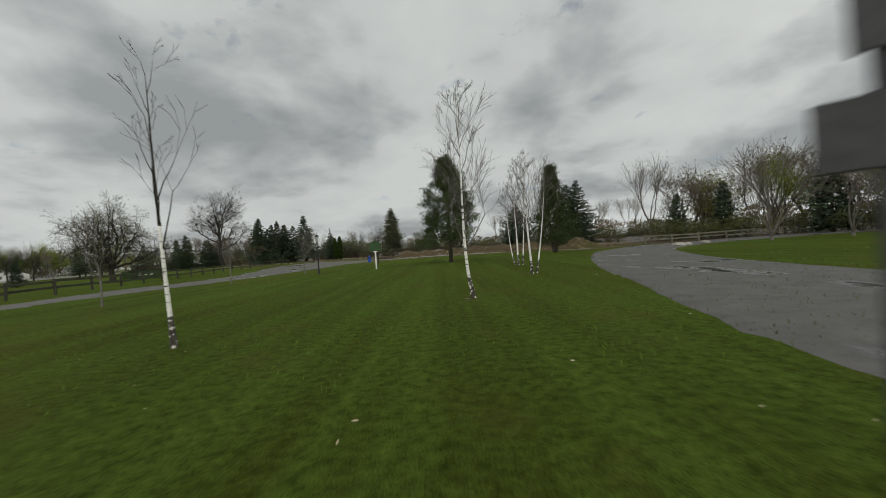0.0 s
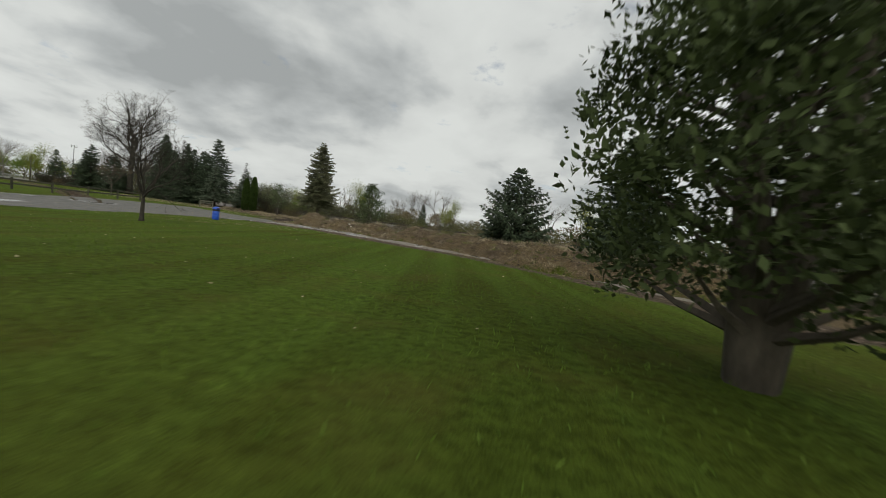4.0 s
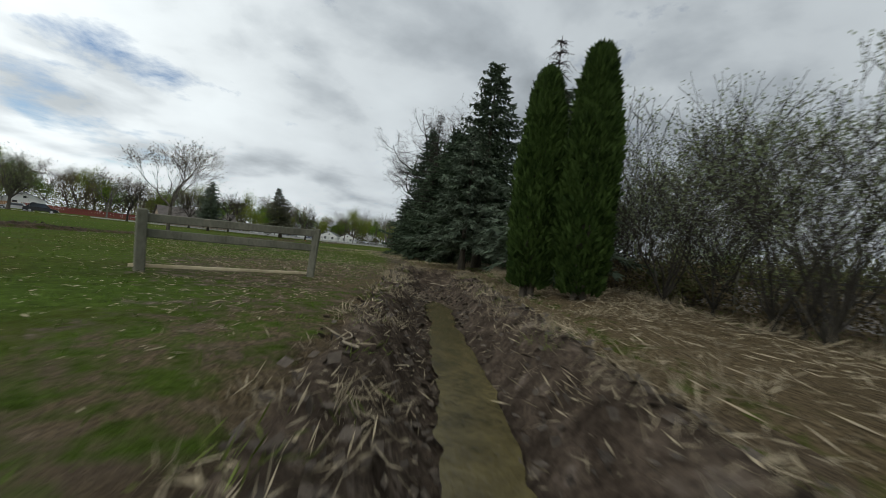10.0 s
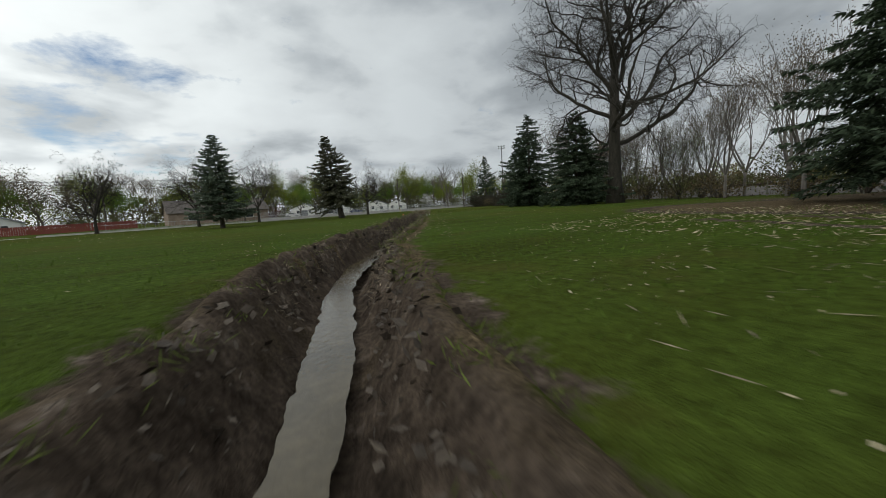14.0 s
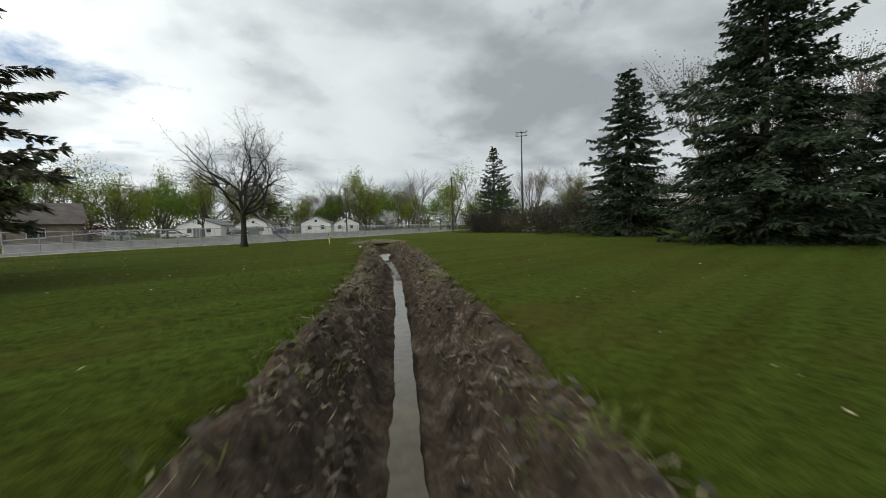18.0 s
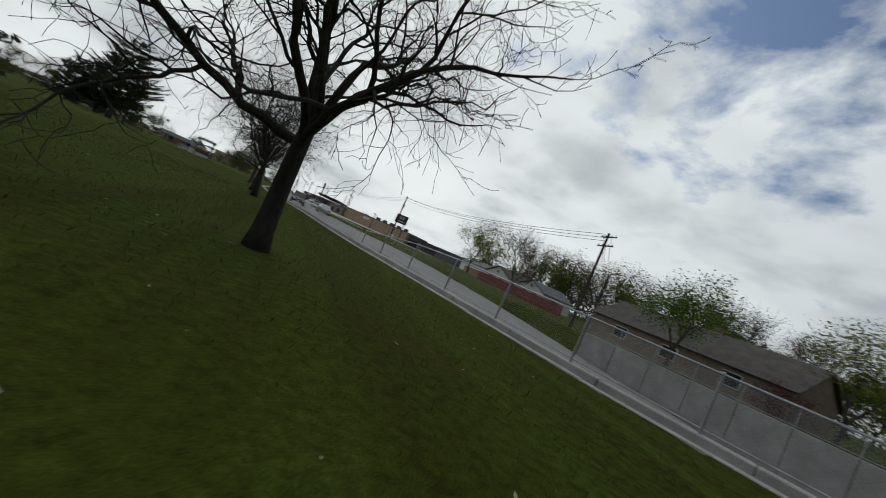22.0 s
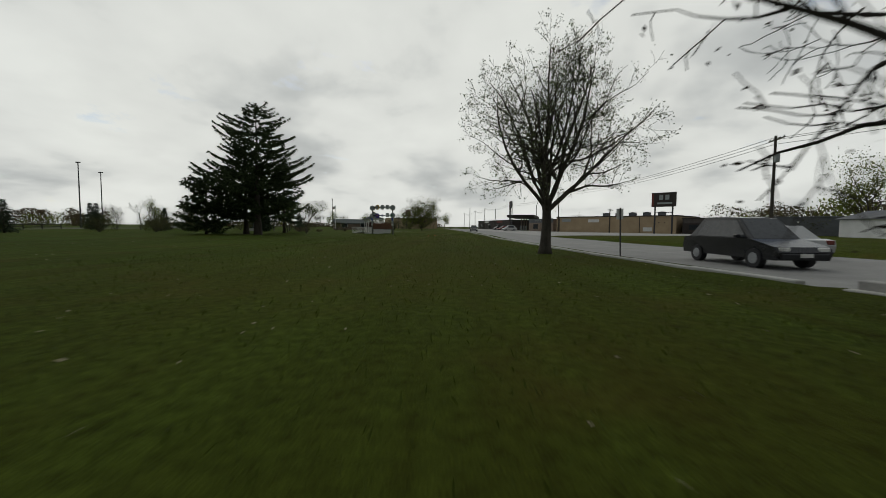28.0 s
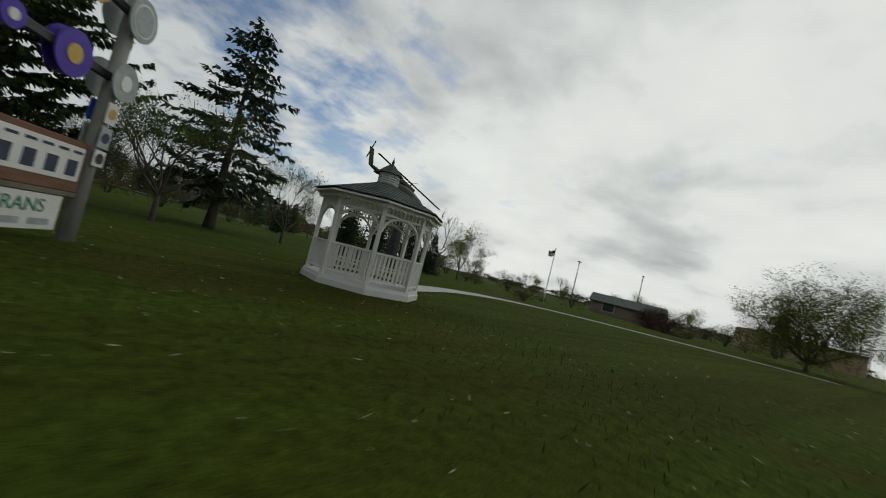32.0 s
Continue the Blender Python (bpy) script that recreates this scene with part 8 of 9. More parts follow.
def helicopter():
    """A green display helicopter on a column, nose down, tail high."""
    base = thing("helicopter", "olive-green display helicopter mounted nose-down on a dark column", "helicopter", at(-74.3, 20.6, 0))
    col = part("column", Soup().tube([(0, 0, -0.2), (0, 0, 3.2), (0.0, 0.0, 6.9)], [0.75, 0.6, 0.4], 12), DARK_STEEL, base, "dark mounting column")
    part("plinth", Soup().block((0, 0, 0.2), (2.6, 2.6, 0.5), 0.05), CONCRETE, base)
    body_m = Matrix.Translation((-0.1, 0.3, 7.55)) @ Euler((0, 0, radians(-79.5))).to_matrix().to_4x4() @ Euler((radians(4), radians(15), 0)).to_matrix().to_4x4() @ Matrix.Scale(0.86, 4)
    # sections along x (nose at +x): x, half width, low z, high z
    secs = [(4.0, 0.15, -0.35, -0.1), (3.7, 0.6, -0.75, 0.25), (3.0, 1.05, -1.0, 0.75), (2.0, 1.25, -1.05, 1.15), (0.6, 1.3, -1.05, 1.35), (-0.8, 1.2, -0.95, 1.35), (-1.8, 0.8, -0.55, 1.15), (-2.6, 0.5, 0.0, 0.9), (-4.5, 0.33, 0.15, 0.75), (-6.6, 0.2, 0.3, 0.65), (-7.0, 0.12, 0.35, 0.6)]
    vs, fs, n = [], [], 16
    for x, w, lo, hi in secs:
        for k in range(n):
            a = 2 * math.pi * k / n
            cx, cz = math.cos(a), math.sin(a)
            vs.append(body_m @ Vector((x, w * math.copysign(abs(cx) ** 0.7, cx), (lo + hi) / 2 + (hi - lo) / 2 * math.copysign(abs(cz) ** 0.7, cz))))
    for i in range(len(secs) - 1):
        for k in range(n):
            l = (k + 1) % n
            fs.append((i * n + k, i * n + l, (i + 1) * n + l, (i + 1) * n + k))
    fs.append(tuple(range(n)))
    fs.append(tuple((len(secs) - 1) * n + k for k in range(n))[::-1])
    body = part("fuselage", Soup().add(vs, fs), OLIVE, base, "olive-green fuselage and tail boom", True)

    def put(s):
        s.v = [tuple(body_m @ Vector(p)) for p in s.v]
        return s
    part("tail_fin", put(Soup().prism([(-6.4, 0.4), (-7.1, 0.4), (-8.1, 2.2), (-7.5, 2.25)], -0.07, 0.07, 1)), OLIVE, base)
    part("tail_plane", put(Soup().block((-5.0, 0, 0.5), (0.7, 2.6, 0.06), 0.02)), OLIVE, base)
    part("tail_rotor", put(Soup().block((-7.7, 0.18, 2.1), (0.16, 0.03, 2.4), 0.01)), DARK_STEEL, base)
    part("engine_cowl", put(Soup().block((-0.5, 0, 1.5), (2.6, 0.95, 0.65), 0.2)), OLIVE, base)
    part("mast", put(Soup().tube([(0, 0, 1.3), (0, 0, 2.25)], [0.12, 0.08], 8)), DARK_STEEL, base)
    part("rotor_blade", put(Soup().block((0, 0, 2.25), (13.4, 0.45, 0.05), 0.015)), DARK_STEEL, base, "long dark main rotor blade")
    part("stabiliser_bar", put(Soup().tube([(0, -1.3, 2.4), (0, 1.3, 2.4)], [0.03, 0.03], 6)), DARK_STEEL, base)
    for sgn in (-1, 1):
        part("skid", put(Soup().tube([(2.6, sgn * 1.25, -1.55), (2.2, sgn * 1.25, -1.7), (-1.6, sgn * 1.25, -1.7)], [0.06] * 3, 6)), DARK_STEEL, base)
        for x in (1.4, -0.7):
            part("skid_strut", put(Soup().tube([(x, sgn * 0.6, -0.95), (x, sgn * 1.25, -1.7)], [0.05, 0.05], 6)), DARK_STEEL, base)
        part("door_window", put(Soup().block((1.0, sgn * 1.275, 0.45), (1.6, 0.06, 0.7), 0.02)), WINDOW, base)
        part("windscreen", put(Soup().block((3.0, sgn * 0.5, 0.42), (0.9, 0.7, 0.5), 0.15)), WINDOW, base)


helicopter()

pole = thing("flagpole", "white flagpole with a flag above a dark planting", "flagpole", at(-86.8, 8.0))
part("pole", Soup().tube([(0, 0, -0.1), (0, 0, 6.0)], [0.06, 0.04], 8), WHITE_PAINT, pole)
part("ball", Soup().lathe([(0.01, 5.98), (0.07, 6.04), (0.01, 6.12)], sides=10), GOLD, pole)
fl = part("flag", Soup().prism([(0.05, 5.2), (0.4, 5.05), (0.8, 5.15), (0.85, 5.75), (0.45, 5.7), (0.05, 5.9)], -0.01, 0.01, 1), WHITE_PAINT, pole, "striped flag hanging half furled")
for k in range(3):
    part("stripe", Soup().block((0.55, 0, 5.25 + 0.14 * k), (0.5, 0.03, 0.06), 0.005), RED_FENCE, fl)
part("canton", Soup().block((0.22, 0, 5.65), (0.3, 0.032, 0.22), 0.005), INK, fl)
for k, (x, y, s) in enumerate(((-87.0, 8.6, 0.32), (-70, 14, 0.5), (-74, 18, 0.45), (-80, 12, 0.42), (-92, 33.5, 0.35), (-66, 22, 0.5), (-96, -8, 0.5), (-100, -14, 0.45))):
    plant("brush" if k % 2 else "scrub", x, y, s, 40 * k)
for k, (x, y, s) in enumerate(((-80.5, 29.6, 0.34), (-83.8, 22.0, 0.36), (-78.0, 24.5, 0.30), (-62, 30, 0.42))):
    plant("fir", x, y, s, 70 * k)


# ---- buildings ----
def window_part(parent, x, y, z, w, h, axis, out):
    """A framed pane on a wall that faces along one axis."""
    size = (w, 0.05, h) if axis == "y" else (0.05, w, h)
    fr = part("window", Soup().block((x, y, z), tuple(s + (0.14 if s > 0.06 else 0.0) for s in size), 0.01), WHITE_PAINT, parent)
    o = (0, out * 0.02, 0) if axis == "y" else (out * 0.02, 0, 0)
    part("pane", Soup().block((x + o[0], y + o[1], z), size, 0.004), WINDOW, fr)


def gable_house(name, x, y, turn, w, d, eave, ridge, wall, roof, label, openings=(), garage=False, chimney=False):
    """A house with its gable on +x; w across the gable, d along the ridge."""
    ob = thing(name, label, "house", at(x, y, turn))
    body = Soup().prism([(-w / 2, -0.2), (w / 2, -0.2), (w / 2, eave), (0, ridge), (-w / 2, eave)], -d / 2, d / 2, 0)
    part("wall", body, wall, ob)
    sl = math.hypot(w / 2 + 0.4, (ridge - eave) * (1 + 0.8 / w))
    ang = math.atan2(ridge - eave, w / 2)
    for sgn in (-1, 1):
        m = Matrix.Translation((0, sgn * (w / 4 + 0.2), (ridge + eave) / 2 - 0.06 + 0.08)) @ Euler((-sgn * ang, 0, 0)).to_matrix().to_4x4()
        part("roof", Soup().block((0, 0, 0), (d + 0.7, sl, 0.12), 0.02, m=m), roof, ob)
    for kind, u, z, ww, hh in openings:
        if kind == "front":
            window_part(ob, d / 2 + 0.03, u, z, ww, hh, "x", 1)
        elif kind == "side":
            window_part(ob, u, -w / 2 - 0.03, z, ww, hh, "y", -1)
        elif kind == "back":
            window_part(ob, u, w / 2 + 0.03, z, ww, hh, "y", 1)
        elif kind == "door":
            part("door", Soup().block((d / 2 + 0.03, u, hh / 2), (0.07, ww, hh), 0.01), GREY_WALL, ob)
    if chimney:
        part("chimney", Soup().block((1.0, 0.4, ridge + 0.3), (0.7, 0.7, 1.4), 0.03), BRICK, ob)
    return ob


gable_house("brick_house", -170.5, 113.5, 95, 10, 21, 2.7, 5.5, BRICK, ROOF_BROWN, "low brick house with a wide brown shingle roof", [("back", -7, 1.5, 1.6, 1.2), ("back", -3, 1.4, 1.3, 1.8), ("back", 0.5, 1.3, 1.2, 2.0), ("back", 4, 1.5, 1.8, 1.2), ("back", 7.5, 1.5, 1.4, 1.2), ("side", -6, 1.5, 1.6, 1.2), ("side", 0, 1.5, 1.6, 1.2), ("side", 6, 1.5, 1.6, 1.2)], chimney=True)
HOUSES = [(-199.0, 171.5, 7.6, 9, 2.6, 4.3), (-203.0, 157.0, 8.4, 9, 2.6, 4.4), (-206.0, 146.0, 9.5, 10, 2.6, 4.3), (-176.0, 66.0, 8.5, 10, 2.6, 4.4), (-179.5, 74.0, 8.0, 9, 2.6, 4.3), (-210.0, 186.0, 8.0, 9, 2.6, 4.3)]
for k, (x, y, w, d, e, r) in enumerate(HOUSES):
    gable_house("white_house", x, y, -32 if k not in (3, 4) else 8, w, d, e, r, WHITE_WALL, ROOF_BROWN if k % 2 else GREY_WALL, "small white-sided house with a gabled roof across the road", [("front", -w * 0.22, 1.5, 1.0, 1.1), ("front", w * 0.22, 1.5, 1.0, 1.1), ("front", 0, e + 0.6, 0.6, 0.6), ("side", 0, 1.5, 1.4, 1.1), ("back", 1, 1.5, 1.4, 1.1)] + ([("door", 0, 0, 2.6, 2.1)] if k in (1, 2) else []))
gable_house("long_white_building", -178.0, 50.0, 82, 8, 26, 2.8, 4.0, WHITE_WALL, GREY_WALL, "long low white building with a dark roof", [("back", -9, 1.6, 1.6, 1.0), ("back", -3, 1.6, 1.6, 1.0), ("back", 3, 1.6, 1.6, 1.0), ("back", 9, 1.6, 1.6, 1.0)])


def board_fence(a, b, h, mat, label):
    ob = thing("board_fence", label, "fence")
    A, B = Vector((*a, ground(*a))), Vector((*b, ground(*b)))
    d = B - A
    n = int(d.length / 0.3)
    me = Soup().block((0, 0, h / 2), (0.27, 0.03, h), 0.008).mesh("board", mat)
    for k in range(n):
        p = A + d * ((k + 0.5) / n)
        piece("board", me, ob, (p.x, p.y, p.z + 0.01 * (k % 3)), math.degrees(math.atan2(d.y, d.x)))
    for z in (0.4, h - 0.3):
        c = (A + B) / 2
        part("rail", Soup().block((c.x - 0.05, c.y, c.z + z), (d.length, 0.05, 0.09), 0.01, math.degrees(math.atan2(d.y, d.x))), mat, ob)


board_fence((-161.5, 76), (-164.5, 98), 1.6, RED_FENCE, "dark red board fence round a garden")
board_fence((-165.0, 62), (-161.8, 75.5), 1.5, BROWN_PLANK, "brown board fence round a garden")


def flat_block(name, a, b, depth, h, wall, label, side=1, parapet=None, openings=(), category="building"):
    """A flat-roofed building whose front runs from a to b."""
    A, B = Vector((*a, 0)), Vector((*b, 0))
    d = B - A
    ob = thing(name, label, category, at(a[0], a[1], math.degrees(math.atan2(d.y, d.x))))
    L = d.length
    part("wall", Soup().block((L / 2, side * depth / 2, h / 2 - 0.3), (L, depth, h + 0.6), 0.03), wall, ob)
    part("roof", Soup().block((L / 2, side * depth / 2, h + 0.04), (L + 0.3, depth + 0.3, 0.22), 0.03), parapet or WHITE_WALL, ob)
    for kind, u, z, w, hh, mat in openings:
        part(kind, Soup().block((u * L, -side * 0.03, z), (w, 0.09, hh), 0.01), mat, ob)
    return ob


flat_block("tan_building", (-143.0, -6.0), (-163.0, 15.0), 16, 3.9, TAN_WALL, "long tan-walled commercial building with a flat roof", 1, BROWN_WALL,
           [("sign_board", 0.10, 3.1, 2.6, 0.8, GREY_DISC), ("sign_board", 0.36, 2.9, 2.8, 0.75, WHITE_PAINT), ("notice", 0.80, 0.9, 1.9, 0.9, WHITE_PAINT), ("downpipe", 0.03, 1.9, 0.12, 3.7, BLACK), ("downpipe", 0.74, 1.9, 0.12, 3.7, BLACK), ("vent", 0.88, 2.4, 0.2, 0.2, BLACK), ("vent", 0.92, 2.4, 0.2, 0.2, BLACK)])
for k in range(5):
    ac = thing("roof_unit", "grey air-conditioning unit on the flat roof", "roof unit", pose(-155.5 - 3.2 * k * 0.7, -4.0 + 2.6 * k, 4.05, 0, 0, 134), "units on the roof")
    part("casing", Soup().block((0, 0, 0.5), (1.5, 1.2, 1.0), 0.04), GREY_WALL, ac)
    part("fan_cap", Soup().lathe([(0.42, 1.0), (0.42, 1.08), (0.1, 1.1)], sides=16), BLACK, ac)
flat_block("brown_building", (-163.8, 15.8), (-172.0, 23.0), 12, 3.3, BROWN_WALL, "dark brown shop building with a deep roof band", 1, BROWN_WALL,
           [("window", 0.2, 1.4, 2.0, 1.0, WINDOW), ("window", 0.75, 1.4, 2.6, 1.0, WINDOW), ("door", 0.46, 1.05, 1.0, 2.1, GREY_WALL), ("roof_band", 0.5, 2.8, 10.6, 1.1, ROOF_BROWN)])
flat_block("grey_building", (-172.2, 23.2), (-185.0, 31.5), 14, 3.4, GREY_WALL, "plain grey block building joined to the brown one", 1, GREY_WALL, [("lamp", 0.45, 2.5, 0.3, 0.3, WHITE_PAINT)])
flat_block("shop_building", (-138.2, -20.0), (-142.6, -8.0), 10, 3.4, BRICK, "small brick shop with a dark mansard roof band", 1, GREY_WALL, [("roof_band", 0.5, 3.1, 12.6, 1.2, GREY_WALL), ("window", 0.3, 1.4, 2.4, 1.4, WINDOW), ("window", 0.7, 1.4, 2.4, 1.4, WINDOW), ("lettering", 0.4, 3.1, 3.0, 0.45, WHITE_PAINT)])
flat_block("roadside_shops", (-128.0, -112.0), (-139.0, -62.0), 12, 4.2, BROWN_WALL, "row of low roadside shops", 1, GREY_WALL, [("window", 0.15, 1.6, 5, 2, WINDOW), ("window", 0.4, 1.6, 5, 2, WINDOW), ("window", 0.65, 1.6, 5, 2, WINDOW), ("sign_board", 0.3, 3.6, 8, 0.8, WHITE_PAINT), ("sign_board", 0.7, 3.6, 8, 0.8, RED_FENCE)])
gable_house("park_pavilion", -83.0, -19.6, 23, 7.5, 10.5, 1.9, 3.1, BRICK, SHINGLE, "low park pavilion with a grey-green shingle roof", [("back", -3, 1.2, 1.6, 1.2), ("back", 2.5, 1.2, 1.6, 1.2), ("front", 0, 1.1, 1.4, 1.4)])
RED_TWIG = leafy("red_brown_twigs", (0.040, 0.022, 0.018), (0.105, 0.060, 0.046))
for bx, by, bh, br in ((-95.0, -3.5, 2.6, 2.6), (-92.2, -6.0, 2.1, 2.0)):
    clump_plant("red_brown_bush", bx, by, "dense rounded red-brown bush in the garden", int(70 - bx), bh, br, RED_TWIG, 5200, 0.10, 22, group="red-brown garden bushes", hollow_base=0.05)
flat_block("motel_building", (-79.0, -98.0), (-101.0, -108.0), 12, 5.2, TAN_WALL, "two-storey tan roadside building", -1, BROWN_WALL, [("window", 0.12 + 0.125 * (k % 7), 1.5 + 2.5 * (k // 7), 1.7, 1.3, WINDOW) for k in range(14)])


def canopy(x, y, turn):
    ob = thing("fuel_canopy", "long dark flat canopy on posts over a forecourt", "canopy", at(x, y, turn))
    part("roof", Soup().block((0, 0, 4.9), (26, 9, 0.9), 0.05), BROWN_WALL, ob)
    part("band", Soup().block((0, -4.52, 4.9), (26, 0.06, 0.35), 0.01), RED_FENCE, ob, "red band")
    for px in (-9, 0, 9):
        part("column", Soup().block((px, 0, 2.2), (0.5, 0.5, 4.6), 0.03), BRICK, ob)
        part("pump", Soup().block((px + 1.8, 0, 0.85), (0.8, 0.5, 1.7), 0.05), GREY_DISC, ob)


canopy(-141.0, -44.0, 74)


def billboard(x, y, turn, w, h, z, mat, label, bars=True):
    ob = thing("billboard", label, "billboard", at(x, y, turn))
    for sx in (-w * 0.36, w * 0.36):
        part("post", Soup().block((sx, 0.12, z / 2), (0.26, 0.26, z + 0.4), 0.02), DARK_STEEL, ob)
    part("brace", Soup().block((0, 0.12, z - h * 0.9), (w * 0.72, 0.12, 0.12), 0.01), DARK_STEEL, ob)
    part("panel", Soup().block((0, 0, z), (w, 0.30, h), 0.03), mat, ob)
    part("edge", Soup().block((-w * 0.44, -0.16, z), (0.3, 0.03, h * 0.9), 0.005), RED_FENCE, ob)
    if bars:
        for k in range(2):
            part("letter_bar", Soup().block((-w * 0.1 + w * 0.25 * k, -0.16, z + h * 0.16), (w * 0.16, 0.03, h * 0.34), 0.01), GREY_DISC, ob)
        part("letter_bar", Soup().block((w * 0.05, -0.16, z - h * 0.25), (w * 0.6, 0.03, h * 0.12), 0.01), GREY_DISC, ob)
    return ob


billboard(-158.0, 19.0, 132, 4.6, 2.9, 7.0, BROWN_WALL, "dark roadside billboard on two posts")
billboard(-134.0, -30.0, 100, 2.6, 2.4, 8.6, BLACK, "small dark shop sign on two posts", False)
billboard(-97.0, -50.0, 150, 2.2, 2.2, 6.4, RED_FENCE, "red roadside sign on two posts")


def utility_pole(x, y, h, label, arms=1, turn=0.0, lamp=False, box_on=False):
    ob = thing("utility_pole", label, "utility pole", at(x, y, turn))
    part("pole", Soup().tube([(0, 0, -0.3), (0, 0, h * 0.5), (0, 0, h)], [0.17, 0.14, 0.11], 9), BARK, ob)
    for k in range(arms):
        z = h - 0.35 - 0.9 * k
        arm = part("cross_arm", Soup().block((0, 0.1, z), (2.4, 0.10, 0.12), 0.01), WOOD_OLD, ob)
        for px in (-1.05, -0.45, 0.45, 1.05):
            part("insulator", Soup().lathe([(0.04, 0.05), (0.06, 0.10), (0.03, 0.2)], (px, 0.1, z), 8), GREY_DISC, arm)
    if box_on:
        part("transformer", Soup().lathe([(0.2, 0), (0.24, 0.05), (0.24, 0.8), (0.15, 0.9)], (0.35, 0, h - 2.6), 14), GREY_DISC, ob)
    return ob


POLES = [(-142.8, -3.6, 10.6, 1, 45), (-152.5, 113.3, 9.6, 2, 80), (-146.5, 60.0, 10.2, 1, 80), (-136.5, -48.0, 10.4, 1, 60), (-130.0, -92.0, 10.4, 2, 60), (-176.0, 168.0, 10.5, 2, 130), (-141.3, 168.5, 8.9, 0, 0), (-181.0, 186.0, 10.0, 1, 130), (-176.0, 92.0, 9.8, 1, 80), (-127.0, -126.0, 10.4, 1, 60), (-121.5, -165.0, 10.4, 1, 60), (-104.0, -150.0, 9.8, 1, 60), (-101.0, -196.0, 9.8, 1, 60), (-133.0, -70.0, 9.0, 0, 0), (-122.5, -89.1, 10.2, 1, 70), (-138.1, -62.2, 9.6, 1, 70), (-145.7, -45.2, 9.6, 0, 0), (-146.4, -29.3, 9.6, 1, 70), (-151.3, 8.8, 5.6, 1, 40)]
for k, (x, y, h, a, tn) in enumerate(POLES):
    utility_pole(x, y, h, "wooden utility pole with cross-arms" if a else "plain leaning wooden pole", a, tn, box_on=k in (0, 2))


def cables(a, b, za, zb, label, n=3):
    ob = thing("overhead_cable", label, "cable")
    for k in range(n):
        pts = []
        for i in range(13):
            t = i / 12
            pts.append((a[0] + (b[0] - a[0]) * t + 0.5 * (k - 1), a[1] + (b[1] - a[1]) * t, za + (zb - za) * t - 1.1 * 4 * t * (1 - t) - 0.5 * (k % 2)))
        part("wire", Soup().tube(pts, [0.022] * 13, 4, cap=False), BLACK, ob)


for i, j in ((1, 2), (2, 0), (0, 3), (3, 4), (1, 8), (5, 7), (4, 9), (9, 10), (11, 12)):
    cables(POLES[i][:2], POLES[j][:2], POLES[i][2] - 0.3, POLES[j][2] - 0.3, "dark overhead cables between poles")

mast = thing("floodlight_mast", "tall thin steel mast with cross arms at the top", "mast", at(-130.9, 173.1, 35))
part("pole", Soup().tube([(0, 0, -0.3), (0, 0, 14.6)], [0.16, 0.08], 10), DARK_STEEL, mast)
for z in (14.5, 14.0):
    ar = part("cross_arm", Soup().block((0, 0, z), (1.6, 0.08, 0.08), 0.01), DARK_STEEL, mast)
    for px in (-0.7, 0, 0.7):
        part("lamp", Soup().block((px, -0.12, z + 0.12), (0.34, 0.2, 0.24), 0.02), GREY_DISC, ar)
for k, (x, y, h) in enumerate(((-5.4, -9.9, 19), (7.9, -30.8, 19), (-40, -72, 14), (-56, -84, 14), (-104, -100, 14))):
    lp = thing("lamp_mast", "tall dark floodlight pole in the distance", "lamp pole", at(x, y, 30 * k), "far lamp poles")
    part("pole", Soup().tube([(0, 0, -0.3), (0, 0, h)], [0.2, 0.12], 8), DARK_STEEL, lp)
    part("lamp", Soup().block((0, 0, h), (1.2, 0.4, 0.3), 0.03), DARK_STEEL, lp)

street_sign = thing("street_sign", "thin steel post with a small white plate at the kerb", "sign", at(-122.2, 83.0, 10, lean=(0, 2)))
part("post", Soup().block((0, 0, 0.95), (0.05, 0.04, 2.1), 0.006), DARK_STEEL, street_sign)
part("plate", Soup().block((0, -0.03, 1.75), (0.30, 0.012, 0.42), 0.004), WHITE_PAINT, street_sign)


# ---- vehicles ----
def paint(name, low, high):
    return material(name, low, high, 1.0, 0.25, 0.0, 10, metal=0.2, spec=0.6)


CAR_SILVER = paint("silver_car_paint", (0.36, 0.36, 0.35), (0.44, 0.44, 0.43))
CAR_BLUE = paint("blue_car_paint", (0.05, 0.06, 0.13), (0.08, 0.09, 0.18))
CAR_RED = paint("red_car_paint", (0.20, 0.03, 0.02), (0.28, 0.05, 0.03))
CAR_WHITE = paint("white_car_paint", (0.60, 0.60, 0.60), (0.70, 0.70, 0.70))
CAR_BLACK = paint("black_car_paint", (0.015, 0.016, 0.018), (0.03, 0.03, 0.034))


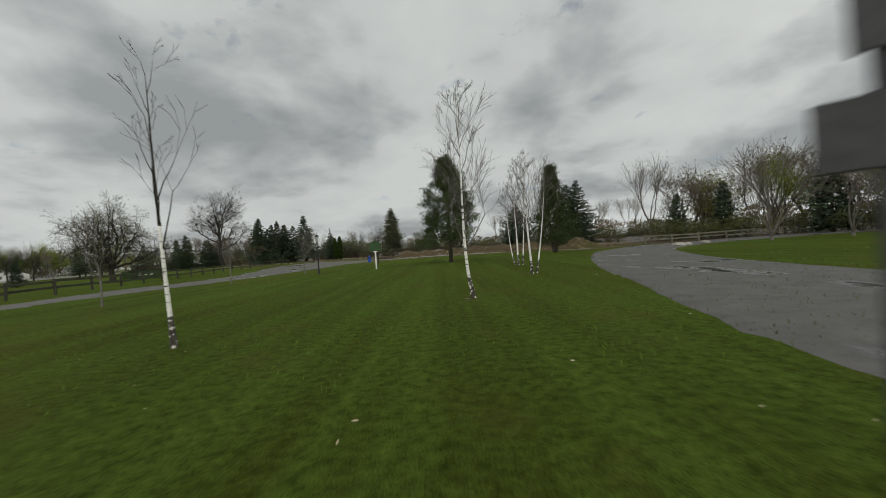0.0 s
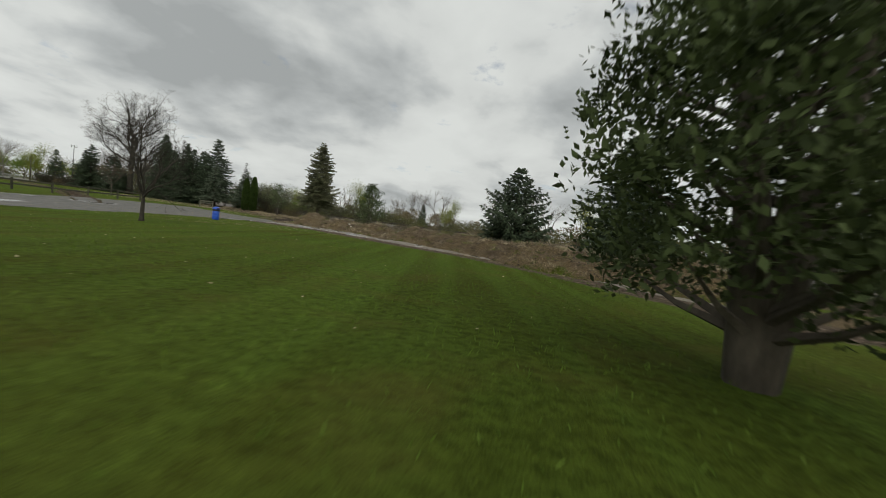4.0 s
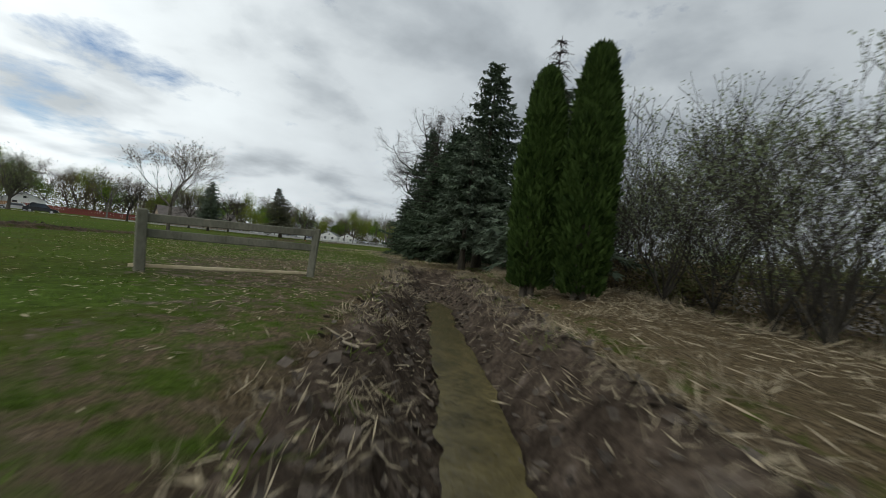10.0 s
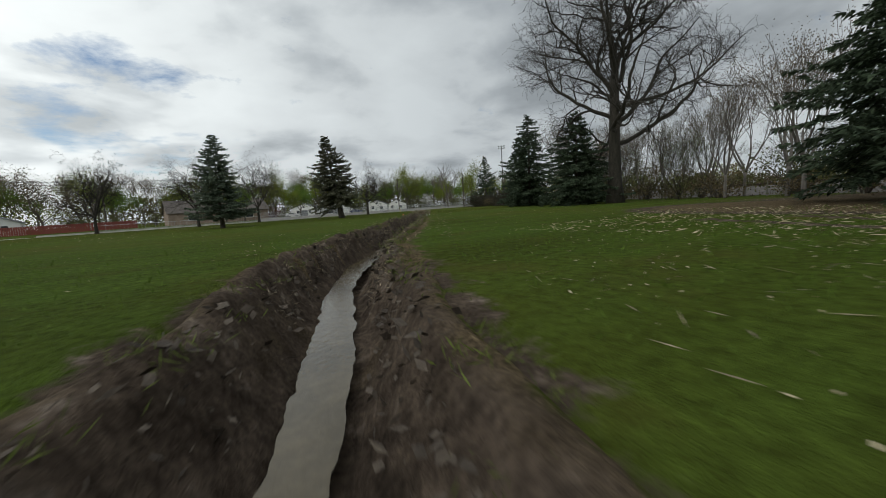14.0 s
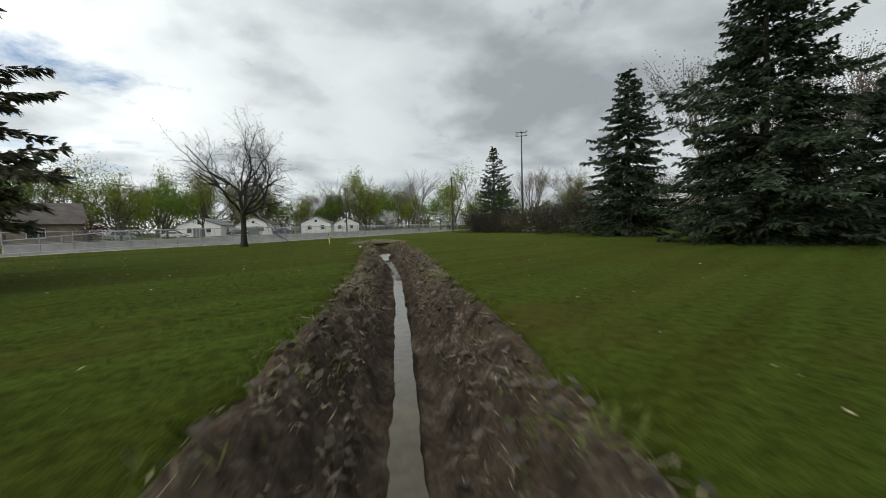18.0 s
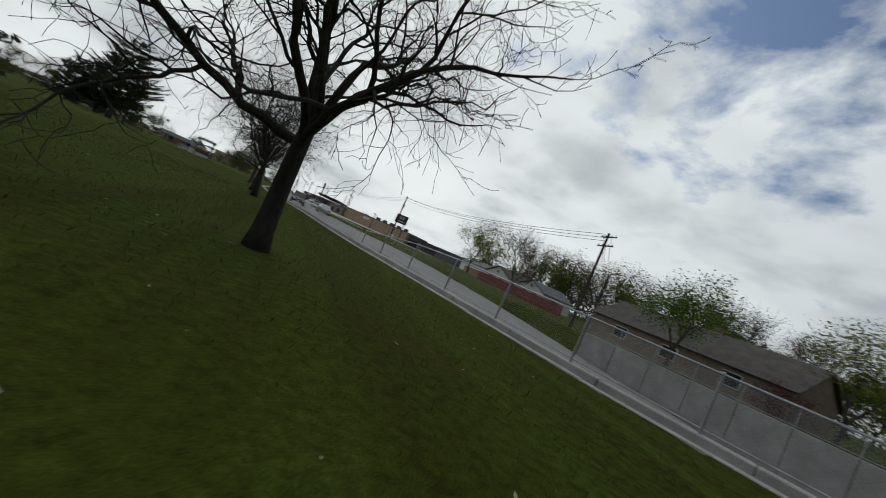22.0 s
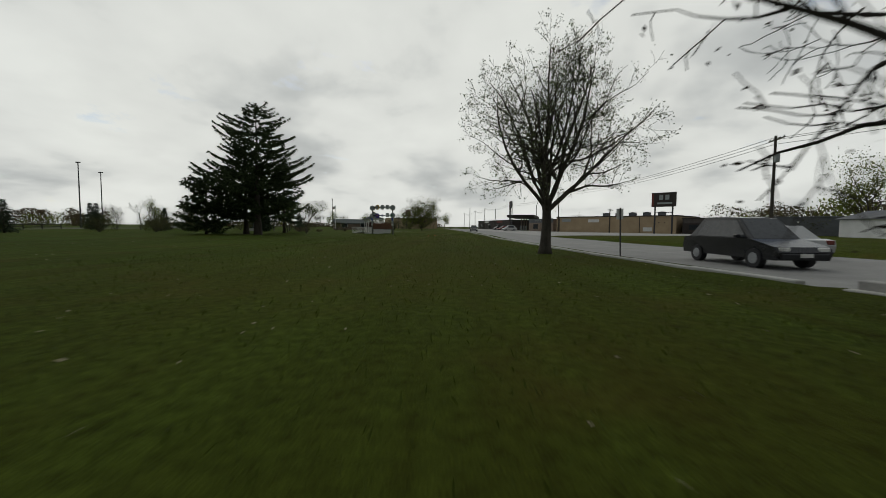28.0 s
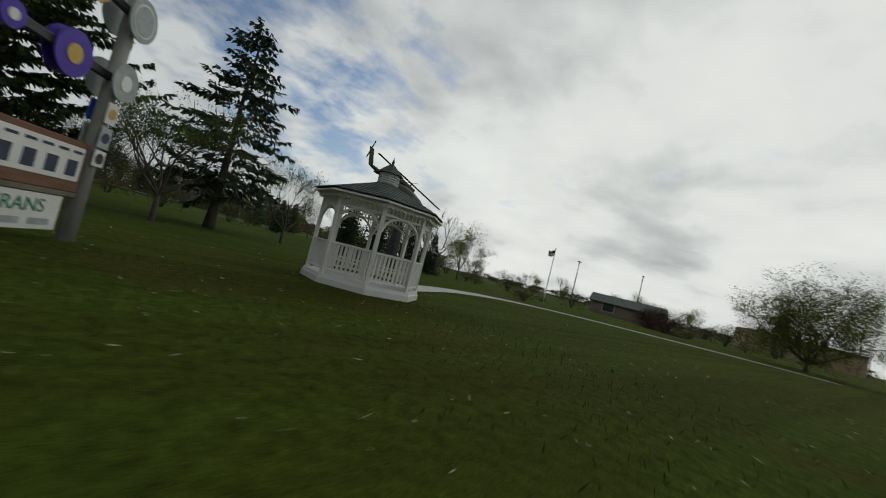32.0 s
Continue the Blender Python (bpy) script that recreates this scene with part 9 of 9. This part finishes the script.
def car(x, y, turn, mat, label, tall=False, z=None):
    """A car along x, front at +x."""
    m = at(x, y, turn) if z is None else pose(x, y, z, 0, 0, turn)
    ob = thing("car", label, "car", m)
    h = 1.72 if tall else 1.45
    belt = 0.95 if tall else 0.85
    low = [(-2.25, 0.32), (2.2, 0.30), (2.3, 0.55), (2.2, 0.72), (1.25, belt), (-1.9, belt + 0.04), (-2.25, belt - 0.02), (-2.32, 0.6)]
    part("body", Soup().prism(low, -0.88, 0.88, 1), mat, ob)
    top = [(-1.95 if tall else -1.7, belt + 0.02), (1.25, belt - 0.02), (0.45, h - 0.05), (-0.2, h), (-1.3 if tall else -1.0, h - 0.02)]
    vs = [(p[0], -0.84 + 0.16 * (p[1] > belt + 0.1), p[1]) for p in top] + [(p[0], 0.84 - 0.16 * (p[1] > belt + 0.1), p[1]) for p in top]
    n = len(top)
    part("cabin", Soup().add(vs, [tuple(range(n)), tuple(range(n, 2 * n))[::-1]] + [(i, n + i, n + (i + 1) % n, (i + 1) % n) for i in range(n)]), mat, ob)
    for sgn in (-1, 1):
        win = [(-1.5 if tall else -1.35, belt + 0.06), (1.0, belt + 0.04), (0.40, h - 0.13), (-1.15 if tall else -0.95, h - 0.12)]
        vs = [(p[0], sgn * (0.86 - 0.15 * (p[1] > belt + 0.2)), p[1]) for p in win]
        part("side_window", Soup().add(vs + [(p[0], p[1] * 0.9, p[2]) for p in vs], [(0, 1, 2, 3), (7, 6, 5, 4), (0, 4, 5, 1), (1, 5, 6, 2), (2, 6, 7, 3), (3, 7, 4, 0)]), WINDOW, ob)
        part("headlight", Soup().block((2.22, sgn * 0.62, 0.64), (0.14, 0.36, 0.14), 0.03), WHITE_PAINT, ob)
        part("tail_light", Soup().block((-2.28, sgn * 0.66, 0.74), (0.10, 0.30, 0.18), 0.02), RED_FENCE, ob)
        part("mirror", Soup().block((0.75, sgn * 0.96, belt + 0.08), (0.16, 0.18, 0.13), 0.03), mat, ob)
        for px in (-1.38, 1.42):
            w = part("wheel", Soup().tube([(px, sgn * 0.70, 0.32), (px, sgn * 0.92, 0.32)], [0.32, 0.32], 18), BLACK, ob)
            part("rim", Soup().tube([(px, sgn * 0.90, 0.32), (px, sgn * 0.935, 0.32)], [0.20, 0.18], 12), STEEL, w)
    fw = [(1.2, -0.72, belt + 0.03), (1.2, 0.72, belt + 0.03), (0.52, 0.62, h - 0.1), (0.52, -0.62, h - 0.1)]
    part("windscreen", Soup().add(fw + [(p[0] - 0.03, p[1], p[2] + 0.03) for p in fw], [(3, 2, 1, 0), (4, 5, 6, 7), (0, 1, 5, 4), (1, 2, 6, 5), (2, 3, 7, 6), (3, 0, 4, 7)]), WINDOW, ob)
    part("bumper", Soup().block((2.28, 0, 0.42), (0.14, 1.5, 0.2), 0.05), BLACK, ob)
    part("number_plate", Soup().block((2.36, 0, 0.46), (0.02, 0.4, 0.12), 0.004), WHITE_PAINT, ob)
    return ob


def on_road(y, off):
    return along_road(y, -off), y, -float(road_drop(np.float64(y))) - 0.11


for y, off, tn, mat, label, tall in ((84.0, 4.2, 92, CAR_BLACK, "dark grey sport utility car on the road beside the kerb", True), (80.0, 8.6, -88, CAR_SILVER, "silver-grey sedan on the far side of the road", False), (-4.0, 3.2, 90, CAR_BLACK, "black sport utility car on the road", True), (-38.0, 7.4, -90, CAR_SILVER, "silver car far down the road", False), (130.0, 5.0, 94, CAR_WHITE, "white car on the road below the fence", True), (143.0, 4.5, 96, CAR_SILVER, "grey car on the road below the fence", False)):
    x, yy, z = on_road(y, off)
    car(x, yy, tn, mat, label, tall, z)
for k in range(9):
    car(-133.0 - 0.9 * (k % 3), -26.0 - 5.2 * k, 12 + 5 * (k % 4), (CAR_WHITE, CAR_BLACK, CAR_SILVER, CAR_RED, CAR_BLUE)[k % 5], "parked car on the forecourt", k % 2 == 0)
for k, (x, y) in enumerate(((-196.5, 138.0), (-193.0, 149.5), (-194.0, 160.0), (-188.0, 128.5))):
    car(x, y, 60 + 15 * k, (CAR_WHITE, CAR_BLACK, CAR_BLUE, CAR_SILVER)[k], "parked car by the white houses", k == 3)
car(-44.0, 3.0, 20, CAR_WHITE, "white van parked far across the park", True)

bin_g = thing("dumpster", "low green metal dumpster with white marks", "dumpster", at(-46.5, 58.5, 70))
part("body", Soup().prism([(-2.2, 0), (2.2, 0), (2.4, 1.1), (-2.4, 1.1)], -0.8, 0.8, 1), GREEN_SIGN, bin_g)
part("lid", Soup().block((0, 0, 1.14), (4.8, 1.7, 0.08), 0.02), BLACK, bin_g)
for k in range(3):
    part("mark", Soup().block((-0.8 + 0.8 * k, -0.82, 0.6), (0.45, 0.04, 0.35), 0.01), WHITE_PAINT, bin_g)
